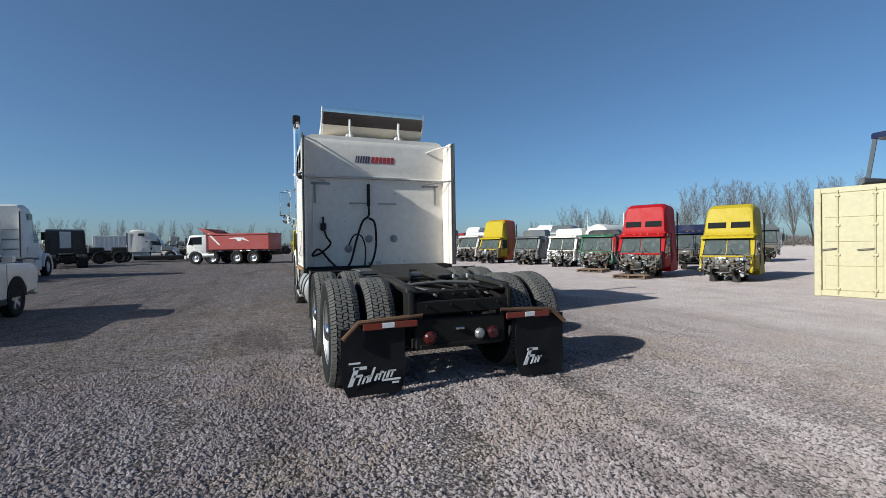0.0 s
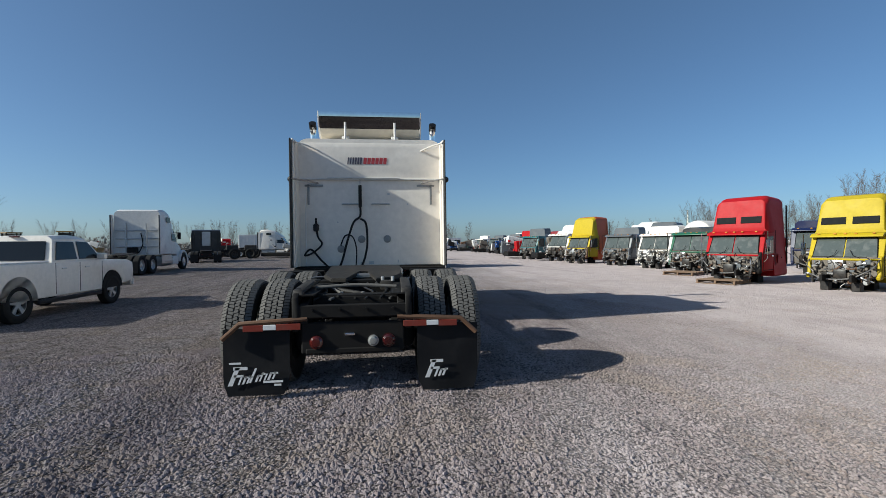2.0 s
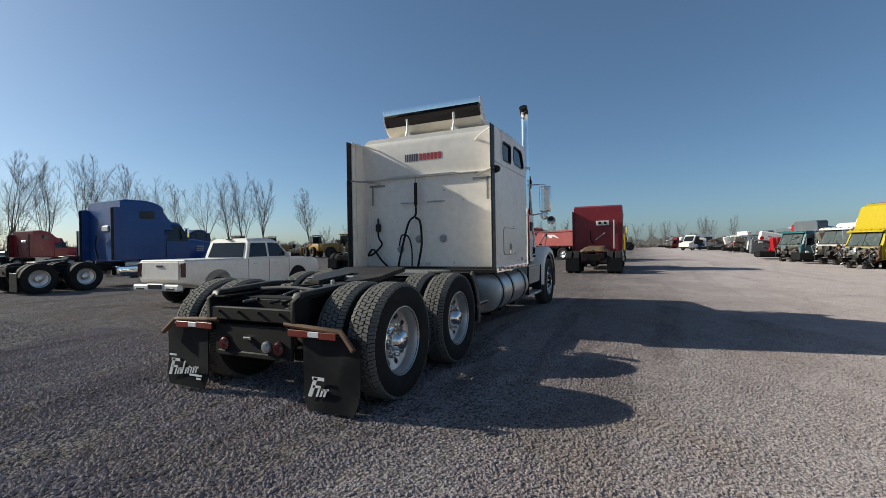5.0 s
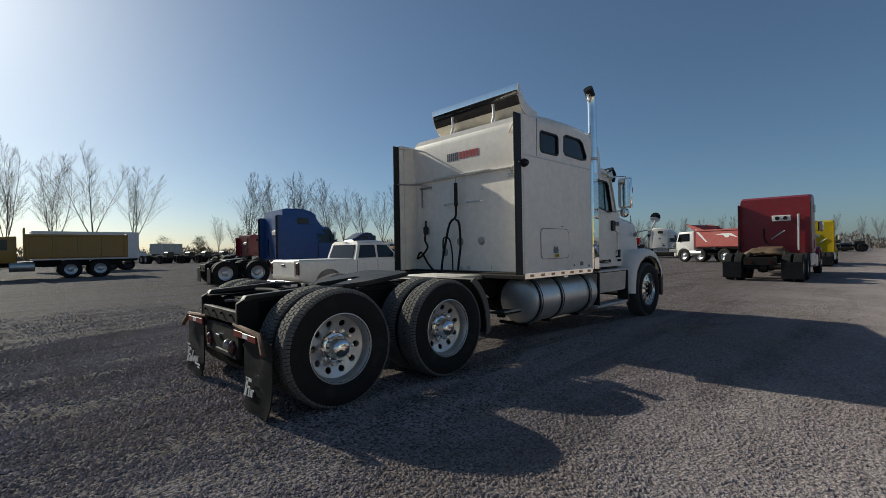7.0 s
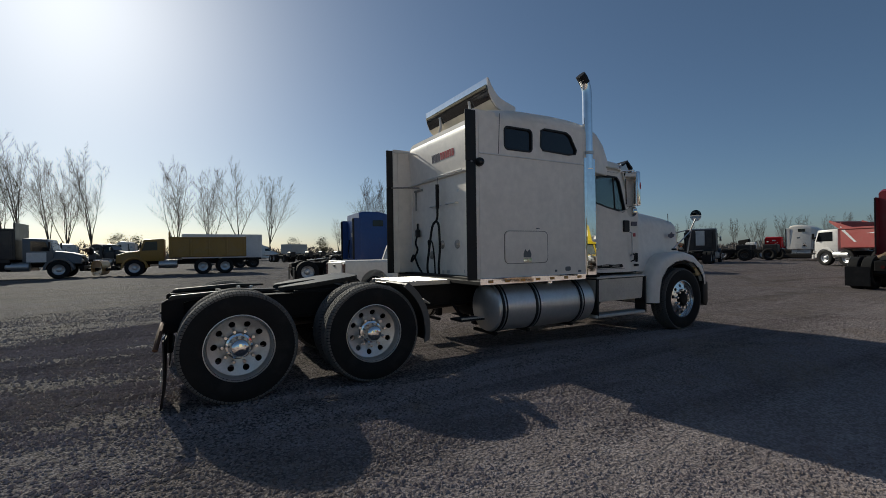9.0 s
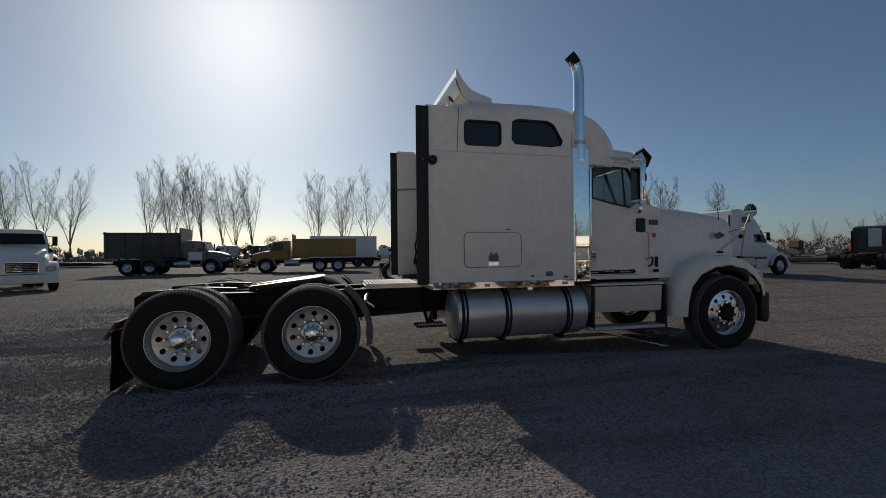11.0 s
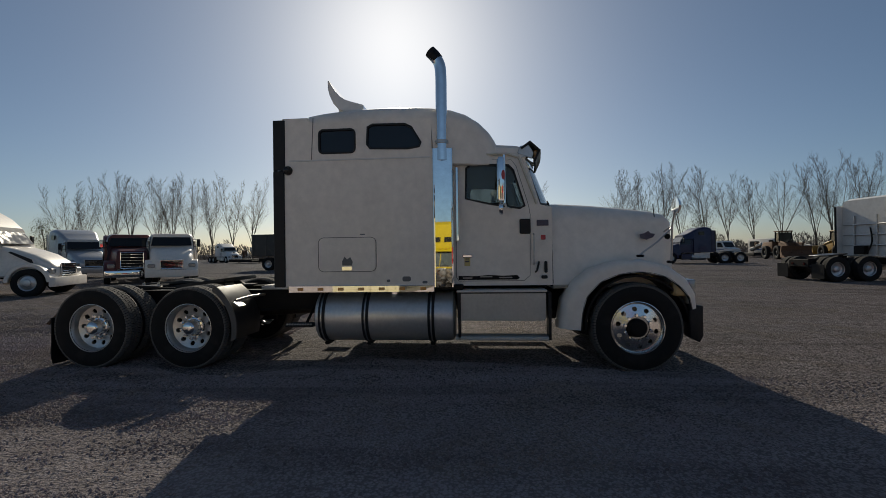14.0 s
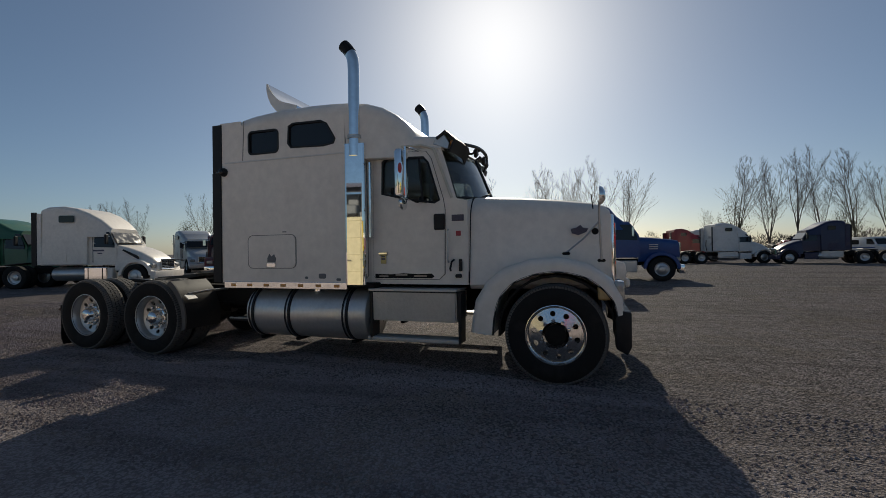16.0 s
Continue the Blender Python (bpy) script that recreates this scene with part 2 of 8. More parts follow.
def gravel_mat():
    m, t, b = nodes("gravel_ground")
    pos = t.nodes.new("ShaderNodeNewGeometry").outputs["Position"]
    sep = t.nodes.new("ShaderNodeSeparateXYZ")
    t.links.new(pos, sep.inputs[0])
    big = noise_tex(t, 0.22, 6, 0.6, pos, 0.6)
    mid = noise_tex(t, 1.3, 5, 0.6, pos, 0.3)
    fine = noise_tex(t, 38.0, 3, 0.7, pos)
    grit = noise_tex(t, 150.0, 2, 0.7, pos)
    vor = t.nodes.new("ShaderNodeTexVoronoi")
    vor.inputs["Scale"].default_value = 44.0
    t.links.new(pos, vor.inputs["Vector"])
    base = mix_rgb(t, ramp(t, mid, 0.3, 0.7), rgba((0.325, 0.255, 0.243)), rgba((0.515, 0.435, 0.428)))
    # the pale dusty lane
    wave = t.nodes.new("ShaderNodeMath")
    wave.operation = "MULTIPLY_ADD"
    t.links.new(big, wave.inputs[0])
    wave.inputs[1].default_value = 7.0
    t.links.new(sep.outputs["X"], wave.inputs[2])
    lane = ramp(t, wave.outputs[0], 3.4, 7.8)
    dusty = mix_rgb(t, ramp(t, mid, 0.35, 0.75), rgba((0.445, 0.378, 0.366)), rgba((0.545, 0.472, 0.458)))
    base = mix_rgb(t, lane, base, dusty)
    edge = t.nodes.new("ShaderNodeMath")
    edge.operation = "MULTIPLY_ADD"
    t.links.new(big, edge.inputs[0])
    edge.inputs[1].default_value = 3.0
    t.links.new(sep.outputs["X"], edge.inputs[2])
    dist = t.nodes.new("ShaderNodeMath")
    dist.operation = "ABSOLUTE"
    shift = t.nodes.new("ShaderNodeMath")
    shift.inputs[1].default_value = 11.3
    t.links.new(edge.outputs[0], shift.inputs[0])
    t.links.new(shift.outputs[0], dist.inputs[0])
    base = mix_rgb(t, ramp(t, dist.outputs[0], 0.4, 1.3, 0.75, 0.0), base, rgba((0.43, 0.378, 0.348)))
    toned = yard_tone(t, pos, base)
    base = mix_rgb(t, ramp(t, wave.outputs[0], 3.0, 6.8, 0.0, 0.72), toned, base)
    # clumps of stones, a hand or two wide
    clump = noise_tex(t, 7.0, 6, 0.8, pos, 0.3)
    cl = t.nodes.new("ShaderNodeMath")
    cl.operation = "MULTIPLY"
    t.links.new(ramp(t, clump, 0.40, 0.52, 0.75, 0.0), cl.inputs[0])
    t.links.new(ramp(t, wave.outputs[0], 3.0, 6.8, 1.0, 0.15), cl.inputs[1])
    base = mix_rgb(t, cl.outputs[0], base, rgba((0.136, 0.100, 0.086)))
    # single stones: coarse where the yard is loose, fine where the lane is packed
    loose = ramp(t, wave.outputs[0], 4.5, 10.0, 1.0, 0.05)
    lo1 = t.nodes.new("ShaderNodeMath")
    lo1.operation = "MULTIPLY"
    t.links.new(ramp(t, vor.outputs["Color"], 0.35, 0.9, 0.0, 0.42), lo1.inputs[0])
    t.links.new(loose, lo1.inputs[1])
    stone = mix_rgb(t, lo1.outputs[0], base, rgba((0.496, 0.456, 0.424)))
    # shade in the gaps between stones, put into the colour as near-black
    gap_shade = t.nodes.new("ShaderNodeMath")
    gap_shade.operation = "MULTIPLY"
    t.links.new(ramp(t, vor.outputs["Distance"], 0.38, 0.66, 0.0, 0.74), gap_shade.inputs[0])
    t.links.new(loose, gap_shade.inputs[1])
    col = mix_rgb(t, gap_shade.outputs[0], stone, rgba((0.028, 0.026, 0.024)))
    grain = t.nodes.new("ShaderNodeMath")
    grain.operation = "MULTIPLY"
    t.links.new(ramp(t, grit, 0.36, 0.52, 0.30, 0.0), grain.inputs[0])
    t.links.new(ramp(t, wave.outputs[0], 4.5, 10.0, 1.0, 0.3), grain.inputs[1])
    col = mix_rgb(t, grain.outputs[0], col, rgba((0.080, 0.074, 0.070)))
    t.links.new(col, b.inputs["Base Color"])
    b.inputs["Roughness"].default_value = 0.8
    b.inputs["Diffuse Roughness"].default_value = 0.75
    b.inputs["Specular IOR Level"].default_value = 0.06
    add = t.nodes.new("ShaderNodeMath")
    add.operation = "MULTIPLY_ADD"
    t.links.new(vor.outputs["Distance"], add.inputs[0])
    t.links.new(mulneg(t, loose, -0.8), add.inputs[1])
    t.links.new(fine, add.inputs[2])
    add2 = t.nodes.new("ShaderNodeMath")
    add2.operation = "MULTIPLY_ADD"
    t.links.new(clump, add2.inputs[0])
    t.links.new(ramp(t, wave.outputs[0], 4.5, 10.0, 1.6, 0.5), add2.inputs[1])
    t.links.new(add.outputs[0], add2.inputs[2])
    # shallow ruts and raked ridges along the way the lorries drive
    along = t.nodes.new("ShaderNodeMapping")
    along.inputs["Rotation"].default_value = (0, 0, radians(14))
    along.inputs["Scale"].default_value = (1.0, 0.3, 1.0)
    t.links.new(pos, along.inputs["Vector"])
    rut = noise_tex(t, 1.7, 5, 0.72, along.outputs["Vector"], 0.8)
    add3 = t.nodes.new("ShaderNodeMath")
    add3.operation = "MULTIPLY_ADD"
    t.links.new(rut, add3.inputs[0])
    t.links.new(mulneg(t, loose, 3.5), add3.inputs[1])
    t.links.new(add2.outputs[0], add3.inputs[2])
    bump(t, b, add3.outputs[0], 0.95, 0.035)
    return m


def rgba_node(t, col):
    n = t.nodes.new("ShaderNodeRGB")
    n.outputs[0].default_value = rgba(col)
    return n.outputs[0]


def stone_mat():
    m, t, b = nodes("loose_stone")
    rnd = t.nodes.new("ShaderNodeNewGeometry").outputs["Random Per Island"]
    c = mix_rgb(t, rnd, rgba((0.104, 0.080, 0.078)), rgba((0.480, 0.436, 0.432)))
    place_at = t.nodes.new("ShaderNodeNewGeometry").outputs["Position"]
    toned = yard_tone(t, place_at, rgba_node(t, (0.40, 0.328, 0.322)))
    c = mix_rgb(t, 0.66, c, toned)
    t.links.new(mix_rgb(t, ramp(t, noise_tex(t, 120.0), 0.4, 0.7, 0.0, 0.4), c, rgba((0.136, 0.112, 0.100))), b.inputs["Base Color"])
    b.inputs["Roughness"].default_value = 0.8
    b.inputs["Diffuse Roughness"].default_value = 0.75
    b.inputs["Specular IOR Level"].default_value = 0.06
    return m


GRAVEL, STONE = gravel_mat(), stone_mat()


# ---- mesh helpers ----
def fin(name, bm, mat, smooth=35):
    bmesh.ops.recalc_face_normals(bm, faces=bm.faces)
    me = bpy.data.meshes.new(name)
    bm.to_mesh(me)
    bm.free()
    me.materials.append(mat)
    if smooth:
        me.polygons.foreach_set("use_smooth", [True] * len(me.polygons))
        me.set_sharp_from_angle(angle=radians(smooth))
    return me


def part(name, bm, mat, parent, label="", m=None, smooth=35):
    ob = new(name, fin(name, bm, mat, smooth) if isinstance(bm, bmesh.types.BMesh) else bm)
    ob.parent = parent
    if m is not None:
        ob.matrix_basis = m
    return tagged(ob, label)


def thing(name, label, category, m=None, group="", kind=""):
    ob = new(name)
    ob.empty_display_size = 0.2
    if m is not None:
        ob.matrix_basis = m
    return tagged(ob, label, category, group, kind)


def B():
    return bmesh.new()


def join(bm, other, m=None):
    """Adds the bmesh other to bm and frees it."""
    if m is not None:
        other.transform(m)
    me = bpy.data.meshes.new("tmp")
    other.to_mesh(me)
    other.free()
    bm.from_mesh(me)
    bpy.data.meshes.remove(me)
    return bm


def box(c, s, bev=0.008, m=None, seg=1):
    """A bevelled box with centre c and sizes s."""
    bm = B()
    bmesh.ops.create_cube(bm, size=1)
    bm.transform(Matrix.Diagonal((*s, 1)))
    if bev:
        bmesh.ops.bevel(bm, geom=bm.edges[:], offset=min(bev, min(s) * 0.45), segments=seg, affect="EDGES", profile=0.6)
    bm.transform(Matrix.Translation(c) @ (m if m is not None else Matrix()))
    return bm


def boxes(*rows):
    bm = B()
    for r in rows:
        join(bm, box(*r))
    return bm


def lathe(profile, seg=32, m=None, closed=False):
    """Turns (r, h) pairs about the x axis: h lies along x."""
    bm = B()
    rings = []
    for r, h in profile:
        if r < 1e-5:
            rings.append([bm.verts.new((h, 0, 0))])
        else:
            rings.append([bm.verts.new((h, r * math.cos(2 * math.pi * i / seg), r * math.sin(2 * math.pi * i / seg))) for i in range(seg)])
    pairs = list(zip(rings, rings[1:]))
    if closed:
        pairs.append((rings[-1], rings[0]))
    for a, b in pairs:
        for i in range(seg):
            j = (i + 1) % seg
            if len(a) == 1 and len(b) == 1:
                continue
            if len(a) == 1:
                bm.faces.new((a[0], b[i], b[j]))
            elif len(b) == 1:
                bm.faces.new((a[i], a[j], b[0]))
            else:
                bm.faces.new((a[i], a[j], b[j], b[i]))
    if m is not None:
        bm.transform(m)
    return bm


def cyl(c, r, length, axis="x", seg=20, bev=0.0):
    e = bev
    bm = lathe([(0, -length / 2), (r - e, -length / 2), (r, -length / 2 + e), (r, length / 2 - e), (r - e, length / 2), (0, length / 2)] if e else [(0, -length / 2), (r, -length / 2), (r, length / 2), (0, length / 2)], seg)
    if axis == "y":
        bm.transform(Matrix.Rotation(radians(90), 4, "Z"))
    elif axis == "z":
        bm.transform(Matrix.Rotation(radians(-90), 4, "Y"))
    bm.transform(Matrix.Translation(c))
    return bm


def tube(points, r, seg=8, round_off=True):
    """A pipe along points, smoothed between them."""
    pts = [Vector(p) for p in points]
    if round_off and len(pts) > 2:
        fine = []
        for i in range(len(pts) - 1):
            p0, p1, p2, p3 = pts[max(i - 1, 0)], pts[i], pts[i + 1], pts[min(i + 2, len(pts) - 1)]
            for k in range(6):
                u = k / 6
                fine.append(0.5 * ((2 * p1) + (p2 - p0) * u + (2 * p0 - 5 * p1 + 4 * p2 - p3) * u * u + (3 * p1 - p0 - 3 * p2 + p3) * u ** 3))
        pts = fine + [pts[-1]]
    bm = B()
    rings, prev = [], None
    for i, p in enumerate(pts):
        d = (pts[min(i + 1, len(pts) - 1)] - pts[max(i - 1, 0)]).normalized()
        if prev is None:
            side = d.orthogonal().normalized()
        else:
            side = (prev - d * prev.dot(d)).normalized()
        prev = side
        up = d.cross(side)
        rad = r(i / (len(pts) - 1)) if callable(r) else r
        rings.append([bm.verts.new(p + rad * (side * math.cos(2 * math.pi * k / seg) + up * math.sin(2 * math.pi * k / seg))) for k in range(seg)])
    for a, b in zip(rings, rings[1:]):
        for k in range(seg):
            bm.faces.new((a[k], a[(k + 1) % seg], b[(k + 1) % seg], b[k]))
    bm.faces.new(rings[0]), bm.faces.new(rings[-1])
    return bm


def loft(rings, cap=True):
    bm = B()
    vs = [[bm.verts.new(p) for p in ring] for ring in rings]
    n = len(vs[0])
    for a, b in zip(vs, vs[1:]):
        for k in range(n):
            bm.faces.new((a[k], a[(k + 1) % n], b[(k + 1) % n], b[k]))
    if cap:
        bm.faces.new(vs[0]), bm.faces.new(vs[-1])
    return bm


def hoop(y, w, z0, z1, r, wt=None, n=6, slope=0.0, rb=0.05):
    """A rounded upright section across the way: half width w (wt at the top), from z0 to z1, top corners of radius r."""
    wt = w if wt is None else wt
    pts = [(-w + rb, z0), (w - rb, z0), (w, z0 + rb)]
    pts += [(wt - r + r * math.cos(a), z1 - r + r * math.sin(a)) for a in [math.pi / 2 * k / n for k in range(n + 1)]]
    pts += [(-wt + r - r * math.sin(a), z1 - r + r * math.cos(a)) for a in [math.pi / 2 * k / n for k in range(n + 1)]]
    pts += [(-w, z0 + rb)]
    return [(x, y + slope * (z - z0), z) for x, z in pts]


def prism(profile, x0, x1, bev=0.0, seg=2):
    """A profile of (y, z) drawn out from x0 to x1."""
    bm = B()
    a = [bm.verts.new((x0, y, z)) for y, z in profile]
    f = bm.faces.new(a)
    out = bmesh.ops.extrude_face_region(bm, geom=[f])
    bmesh.ops.translate(bm, verts=[v for v in out["geom"] if isinstance(v, bmesh.types.BMVert)], vec=(x1 - x0, 0, 0))
    bmesh.ops.recalc_face_normals(bm, faces=bm.faces)
    if bev:
        bmesh.ops.bevel(bm, geom=bm.edges[:], offset=bev, segments=seg, affect="EDGES", profile=0.5)
    return bm


def rounded(y0, y1, z0, z1, r=0.05, n=4, lean=0.0):
    """A rounded rectangle as (y, z) pairs."""
    out = []
    for cy, cz, a0 in ((y1 - r, z1 - r, 0), (y0 + r, z1 - r, 90), (y0 + r, z0 + r, 180), (y1 - r, z0 + r, 270)):
        for k in range(n + 1):
            a = radians(a0 + 90 * k / n)
            out.append((cy + r * math.cos(a), cz + r * math.sin(a)))
    return [(y + lean * (z - z0), z) for y, z in out]


def panel(outer, holes, x0, x1):
    """A plate between x0 and x1 with outline outer and openings holes, all (y, z) pairs."""
    bm = B()
    edges = []
    for ring in (outer, *holes):
        vs = [bm.verts.new((x0, y, z)) for y, z in ring]
        edges += [bm.edges.new((vs[i], vs[(i + 1) % len(vs)])) for i in range(len(vs))]
    bmesh.ops.triangle_fill(bm, use_beauty=True, use_dissolve=False, edges=edges)
    out = bmesh.ops.extrude_face_region(bm, geom=bm.faces[:])
    bmesh.ops.translate(bm, verts=[v for v in out["geom"] if isinstance(v, bmesh.types.BMVert)], vec=(x1 - x0, 0, 0))
    return bm


def grown(outline, d):
    """An outline pushed outwards by d along its corner normals."""
    n = len(outline)
    area = sum(outline[i][0] * outline[(i + 1) % n][1] - outline[(i + 1) % n][0] * outline[i][1] for i in range(n))
    s = 1 if area > 0 else -1
    out = []
    for i in range(n):
        (ay, az), (by, bz), (cy, cz) = outline[i - 1], outline[i], outline[(i + 1) % n]
        e1, e2 = Vector((by - ay, bz - az)).normalized(), Vector((cy - by, cz - bz)).normalized()
        nn = Vector((e1.y + e2.y, -e1.x - e2.x)) * s
        nn.normalize()
        out.append((by + nn.x * d, bz + nn.y * d))
    return out


def ring_around(outline, x0, x1, grow):
    """A frame round an opening: the band between outline and outline grown outwards."""
    return panel(grown(outline, grow), [outline], x0, x1)


# ---- wheels ----
def disc_with_holes(r_in, r_out, count, r_hole, x_at, thick=0.02, r_c=None, k=12):
    """A wheel disc in the plane x = x_at with round hand holes."""
    bm = B()
    r_c = r_c or (r_in + r_out) / 2
    half = math.pi / count

    def at(s, r):
        return (x_at(r), r * math.cos(s), r * math.sin(s))

    for c in range(count):
        mid = 2 * math.pi * (c + 0.5) / count
        inner, outer = [], []
        for i in range(k):
            a = 2 * math.pi * (i + 0.5) / k
            du, dv = math.cos(a), math.sin(a)
            inner.append(bm.verts.new(at(mid + r_hole * du / r_c, r_c + r_hole * dv)))
            lim = min(half * r_c / abs(du) if abs(du) > 1e-6 else 9, ((r_out - r_c) if dv > 0 else (r_c - r_in)) / abs(dv) if abs(dv) > 1e-6 else 9)
            outer.append(bm.verts.new(at(mid + lim * du / r_c, r_c + lim * dv)))
        for i in range(k):
            j = (i + 1) % k
            bm.faces.new((inner[i], inner[j], outer[j], outer[i]))
        for sx in (-1, 1):
            corners = []
            for sr, rr in ((1, r_out), (-1, r_in)):
                v = bm.verts.new(at(mid + sx * half, rr))
                corners.append((sr, v))
            for sr, v in corners:
                near = sorted(range(k), key=lambda q: (outer[q].co - v.co).length)[:2]
                bm.faces.new((v, outer[near[0]], outer[near[1]]))
    bmesh.ops.remove_doubles(bm, verts=bm.verts, dist=0.002)
    bmesh.ops.recalc_face_normals(bm, faces=bm.faces)
    bmesh.ops.solidify(bm, geom=bm.faces[:], thickness=thick)
    return bm


def tyre_mesh(r=0.52, w=0.28, rim=0.292, seg=48, lugs=96):
    """A tyre about the x axis, with tread blocks."""
    h = w / 2
    prof = [(rim, -h * 0.78), (rim + 0.02, -h * 0.86), (rim + 0.09, -h * 1.0), (r - 0.09, -h * 0.98), (r - 0.035, -h * 0.9), (r - 0.014, -h * 0.78),
            (r - 0.012, 0), (r - 0.014, h * 0.78), (r - 0.035, h * 0.9), (r - 0.09, h * 0.98), (rim + 0.09, h), (rim + 0.02, h * 0.86), (rim, h * 0.78)]
    bm = lathe(prof, seg, closed=True)
    carcass = fin("tyre", bm, RUBBER, 40)
    bm = B()
    if lugs:
        for row, (x0, x1) in enumerate(((-0.93, -0.60), (-0.53, -0.21), (-0.14, 0.14), (0.21, 0.53), (0.60, 0.93))):
            for i in range(lugs):
                a0 = 2 * math.pi * (i + 0.3 * (row % 2)) / lugs
                a1 = a0 + 2 * math.pi * 0.80 / lugs
                da = (0.6 if row % 2 else -0.6) * math.pi / lugs
                jog = (0.022 if i % 2 else -0.022) * (1 if row in (1, 2, 3) else 0.5)
                vs = []
                for rr in (r - 0.02, r):
                    for a, x in ((a0, x0), (a1, x0), (a1 + da, x1), (a0 + da, x1)):
                        drop = 0.02 if abs(x) > 0.9 else 0.0
                        vs.append(bm.verts.new(((x + jog) * h, (rr - drop) * math.cos(a), (rr - drop) * math.sin(a))))
                for q in ((4, 5, 6, 7), (0, 1, 5, 4), (1, 2, 6, 5), (2, 3, 7, 6), (3, 0, 4, 7)):
                    bm.faces.new([vs[v] for v in q])
    return carcass, fin("tread", bm, TREADMAT, 40)


(TYRE, TREAD), (TYRE_FAR, _) = tyre_mesh(), tyre_mesh(seg=28, lugs=0)
LUG_NUT = fin("lug_nut", cyl((0, 0, 0), 0.018, 0.06, "x", 6, 0.004), POLISHED)
CHROME_NUT = fin("lug_nut", cyl((0, 0, 0), 0.02, 0.05, "x", 6, 0.003), CHROME)


def rim_barrel(x_out, x_in):
    return lathe([(0.292, x_in), (0.305, x_in), (0.305, x_out - 0.006), (0.318, x_out), (0.300, x_out + 0.004), (0.285, x_out - 0.02), (0.275, x_out - 0.05), (0.272, x_in + 0.02)], 40, closed=True)


# outer dual wheel: the disc lies deep inside, the hub comes out through it
DUAL_RIM = fin("rim", join(rim_barrel(0.115, -0.115), disc_with_holes(0.125, 0.275, 10, 0.030, lambda r: -0.045 - 0.05 * (0.275 - r) / 0.15 + 0.05, 0.014, 0.215)), ALU)
DUAL_HUB = fin("hub", lathe([(0.118, -0.02), (0.118, 0.004), (0.100, 0.01), (0.098, 0.062), (0.090, 0.07), (0.086, 0.105), (0.070, 0.128), (0.040, 0.138), (0, 0.140)], 28), CHROME, 50)
STEER_RIM = fin("rim", join(rim_barrel(0.115, -0.115), disc_with_holes(0.135, 0.275, 10, 0.028, lambda r: 0.075 + 0.03 * (0.275 - r) / 0.14, 0.014, 0.218)), POLISHED)
STEER_HUB = fin("hub", lathe([(0.105, 0.06), (0.105, 0.125), (0.085, 0.15), (0.05, 0.155), (0, 0.155)], 24), CHASSIS)
FAR_RIM = fin("rim", lathe([(0.292, -0.1), (0.31, 0.105), (0.27, 0.09), (0.255, 0.03), (0.13, 0.0), (0.12, 0.07), (0.06, 0.09), (0, 0.09)], 24), DULLALU)
FAR_FRONT_RIM = fin("rim", lathe([(0.292, -0.1), (0.31, 0.105), (0.27, 0.09), (0.25, 0.07), (0.14, 0.10), (0.12, 0.13), (0.06, 0.14), (0, 0.14)], 24), DULLALU)
FAR_DARK_RIM = fin("rim", lathe([(0.292, -0.1), (0.31, 0.105), (0.27, 0.09), (0.255, 0.03), (0.13, 0.0), (0.12, 0.07), (0.06, 0.09), (0, 0.09)], 24), GREASE)


def spoke_rim():
    bm = lathe([(0.292, -0.1), (0.315, 0.11), (0.285, 0.10), (0.275, 0.0), (0.27, -0.08)], 28)
    join(bm, cyl((0.075, 0, 0), 0.075, 0.04, "x", 16, 0.008))
    for k in range(5):
        join(bm, loft([[(0.095, -0.045, 0.05), (0.095, 0.045, 0.05), (0.05, 0.045, 0.05), (0.05, -0.045, 0.05)], [(0.105, -0.062, 0.288), (0.105, 0.062, 0.288), (0.06, 0.062, 0.288), (0.06, -0.062, 0.288)]]), Matrix.Rotation(2 * math.pi * k / 5, 4, "X"))
    return fin("rim", bm, DULLALU)


SPOKE_RIM = spoke_rim()
RIM_BACK = fin("brake_disc", cyl((0.0, 0, 0), 0.27, 0.03, "x", 20), CHASSIS)


def nuts(w, x, r, mesh):
    for i in range(10):
        a = 2 * math.pi * (i + 0.5) / 10
        part("lug_nut", mesh, None, w, m=Matrix.Translation((x, r * math.cos(a), r * math.sin(a))))


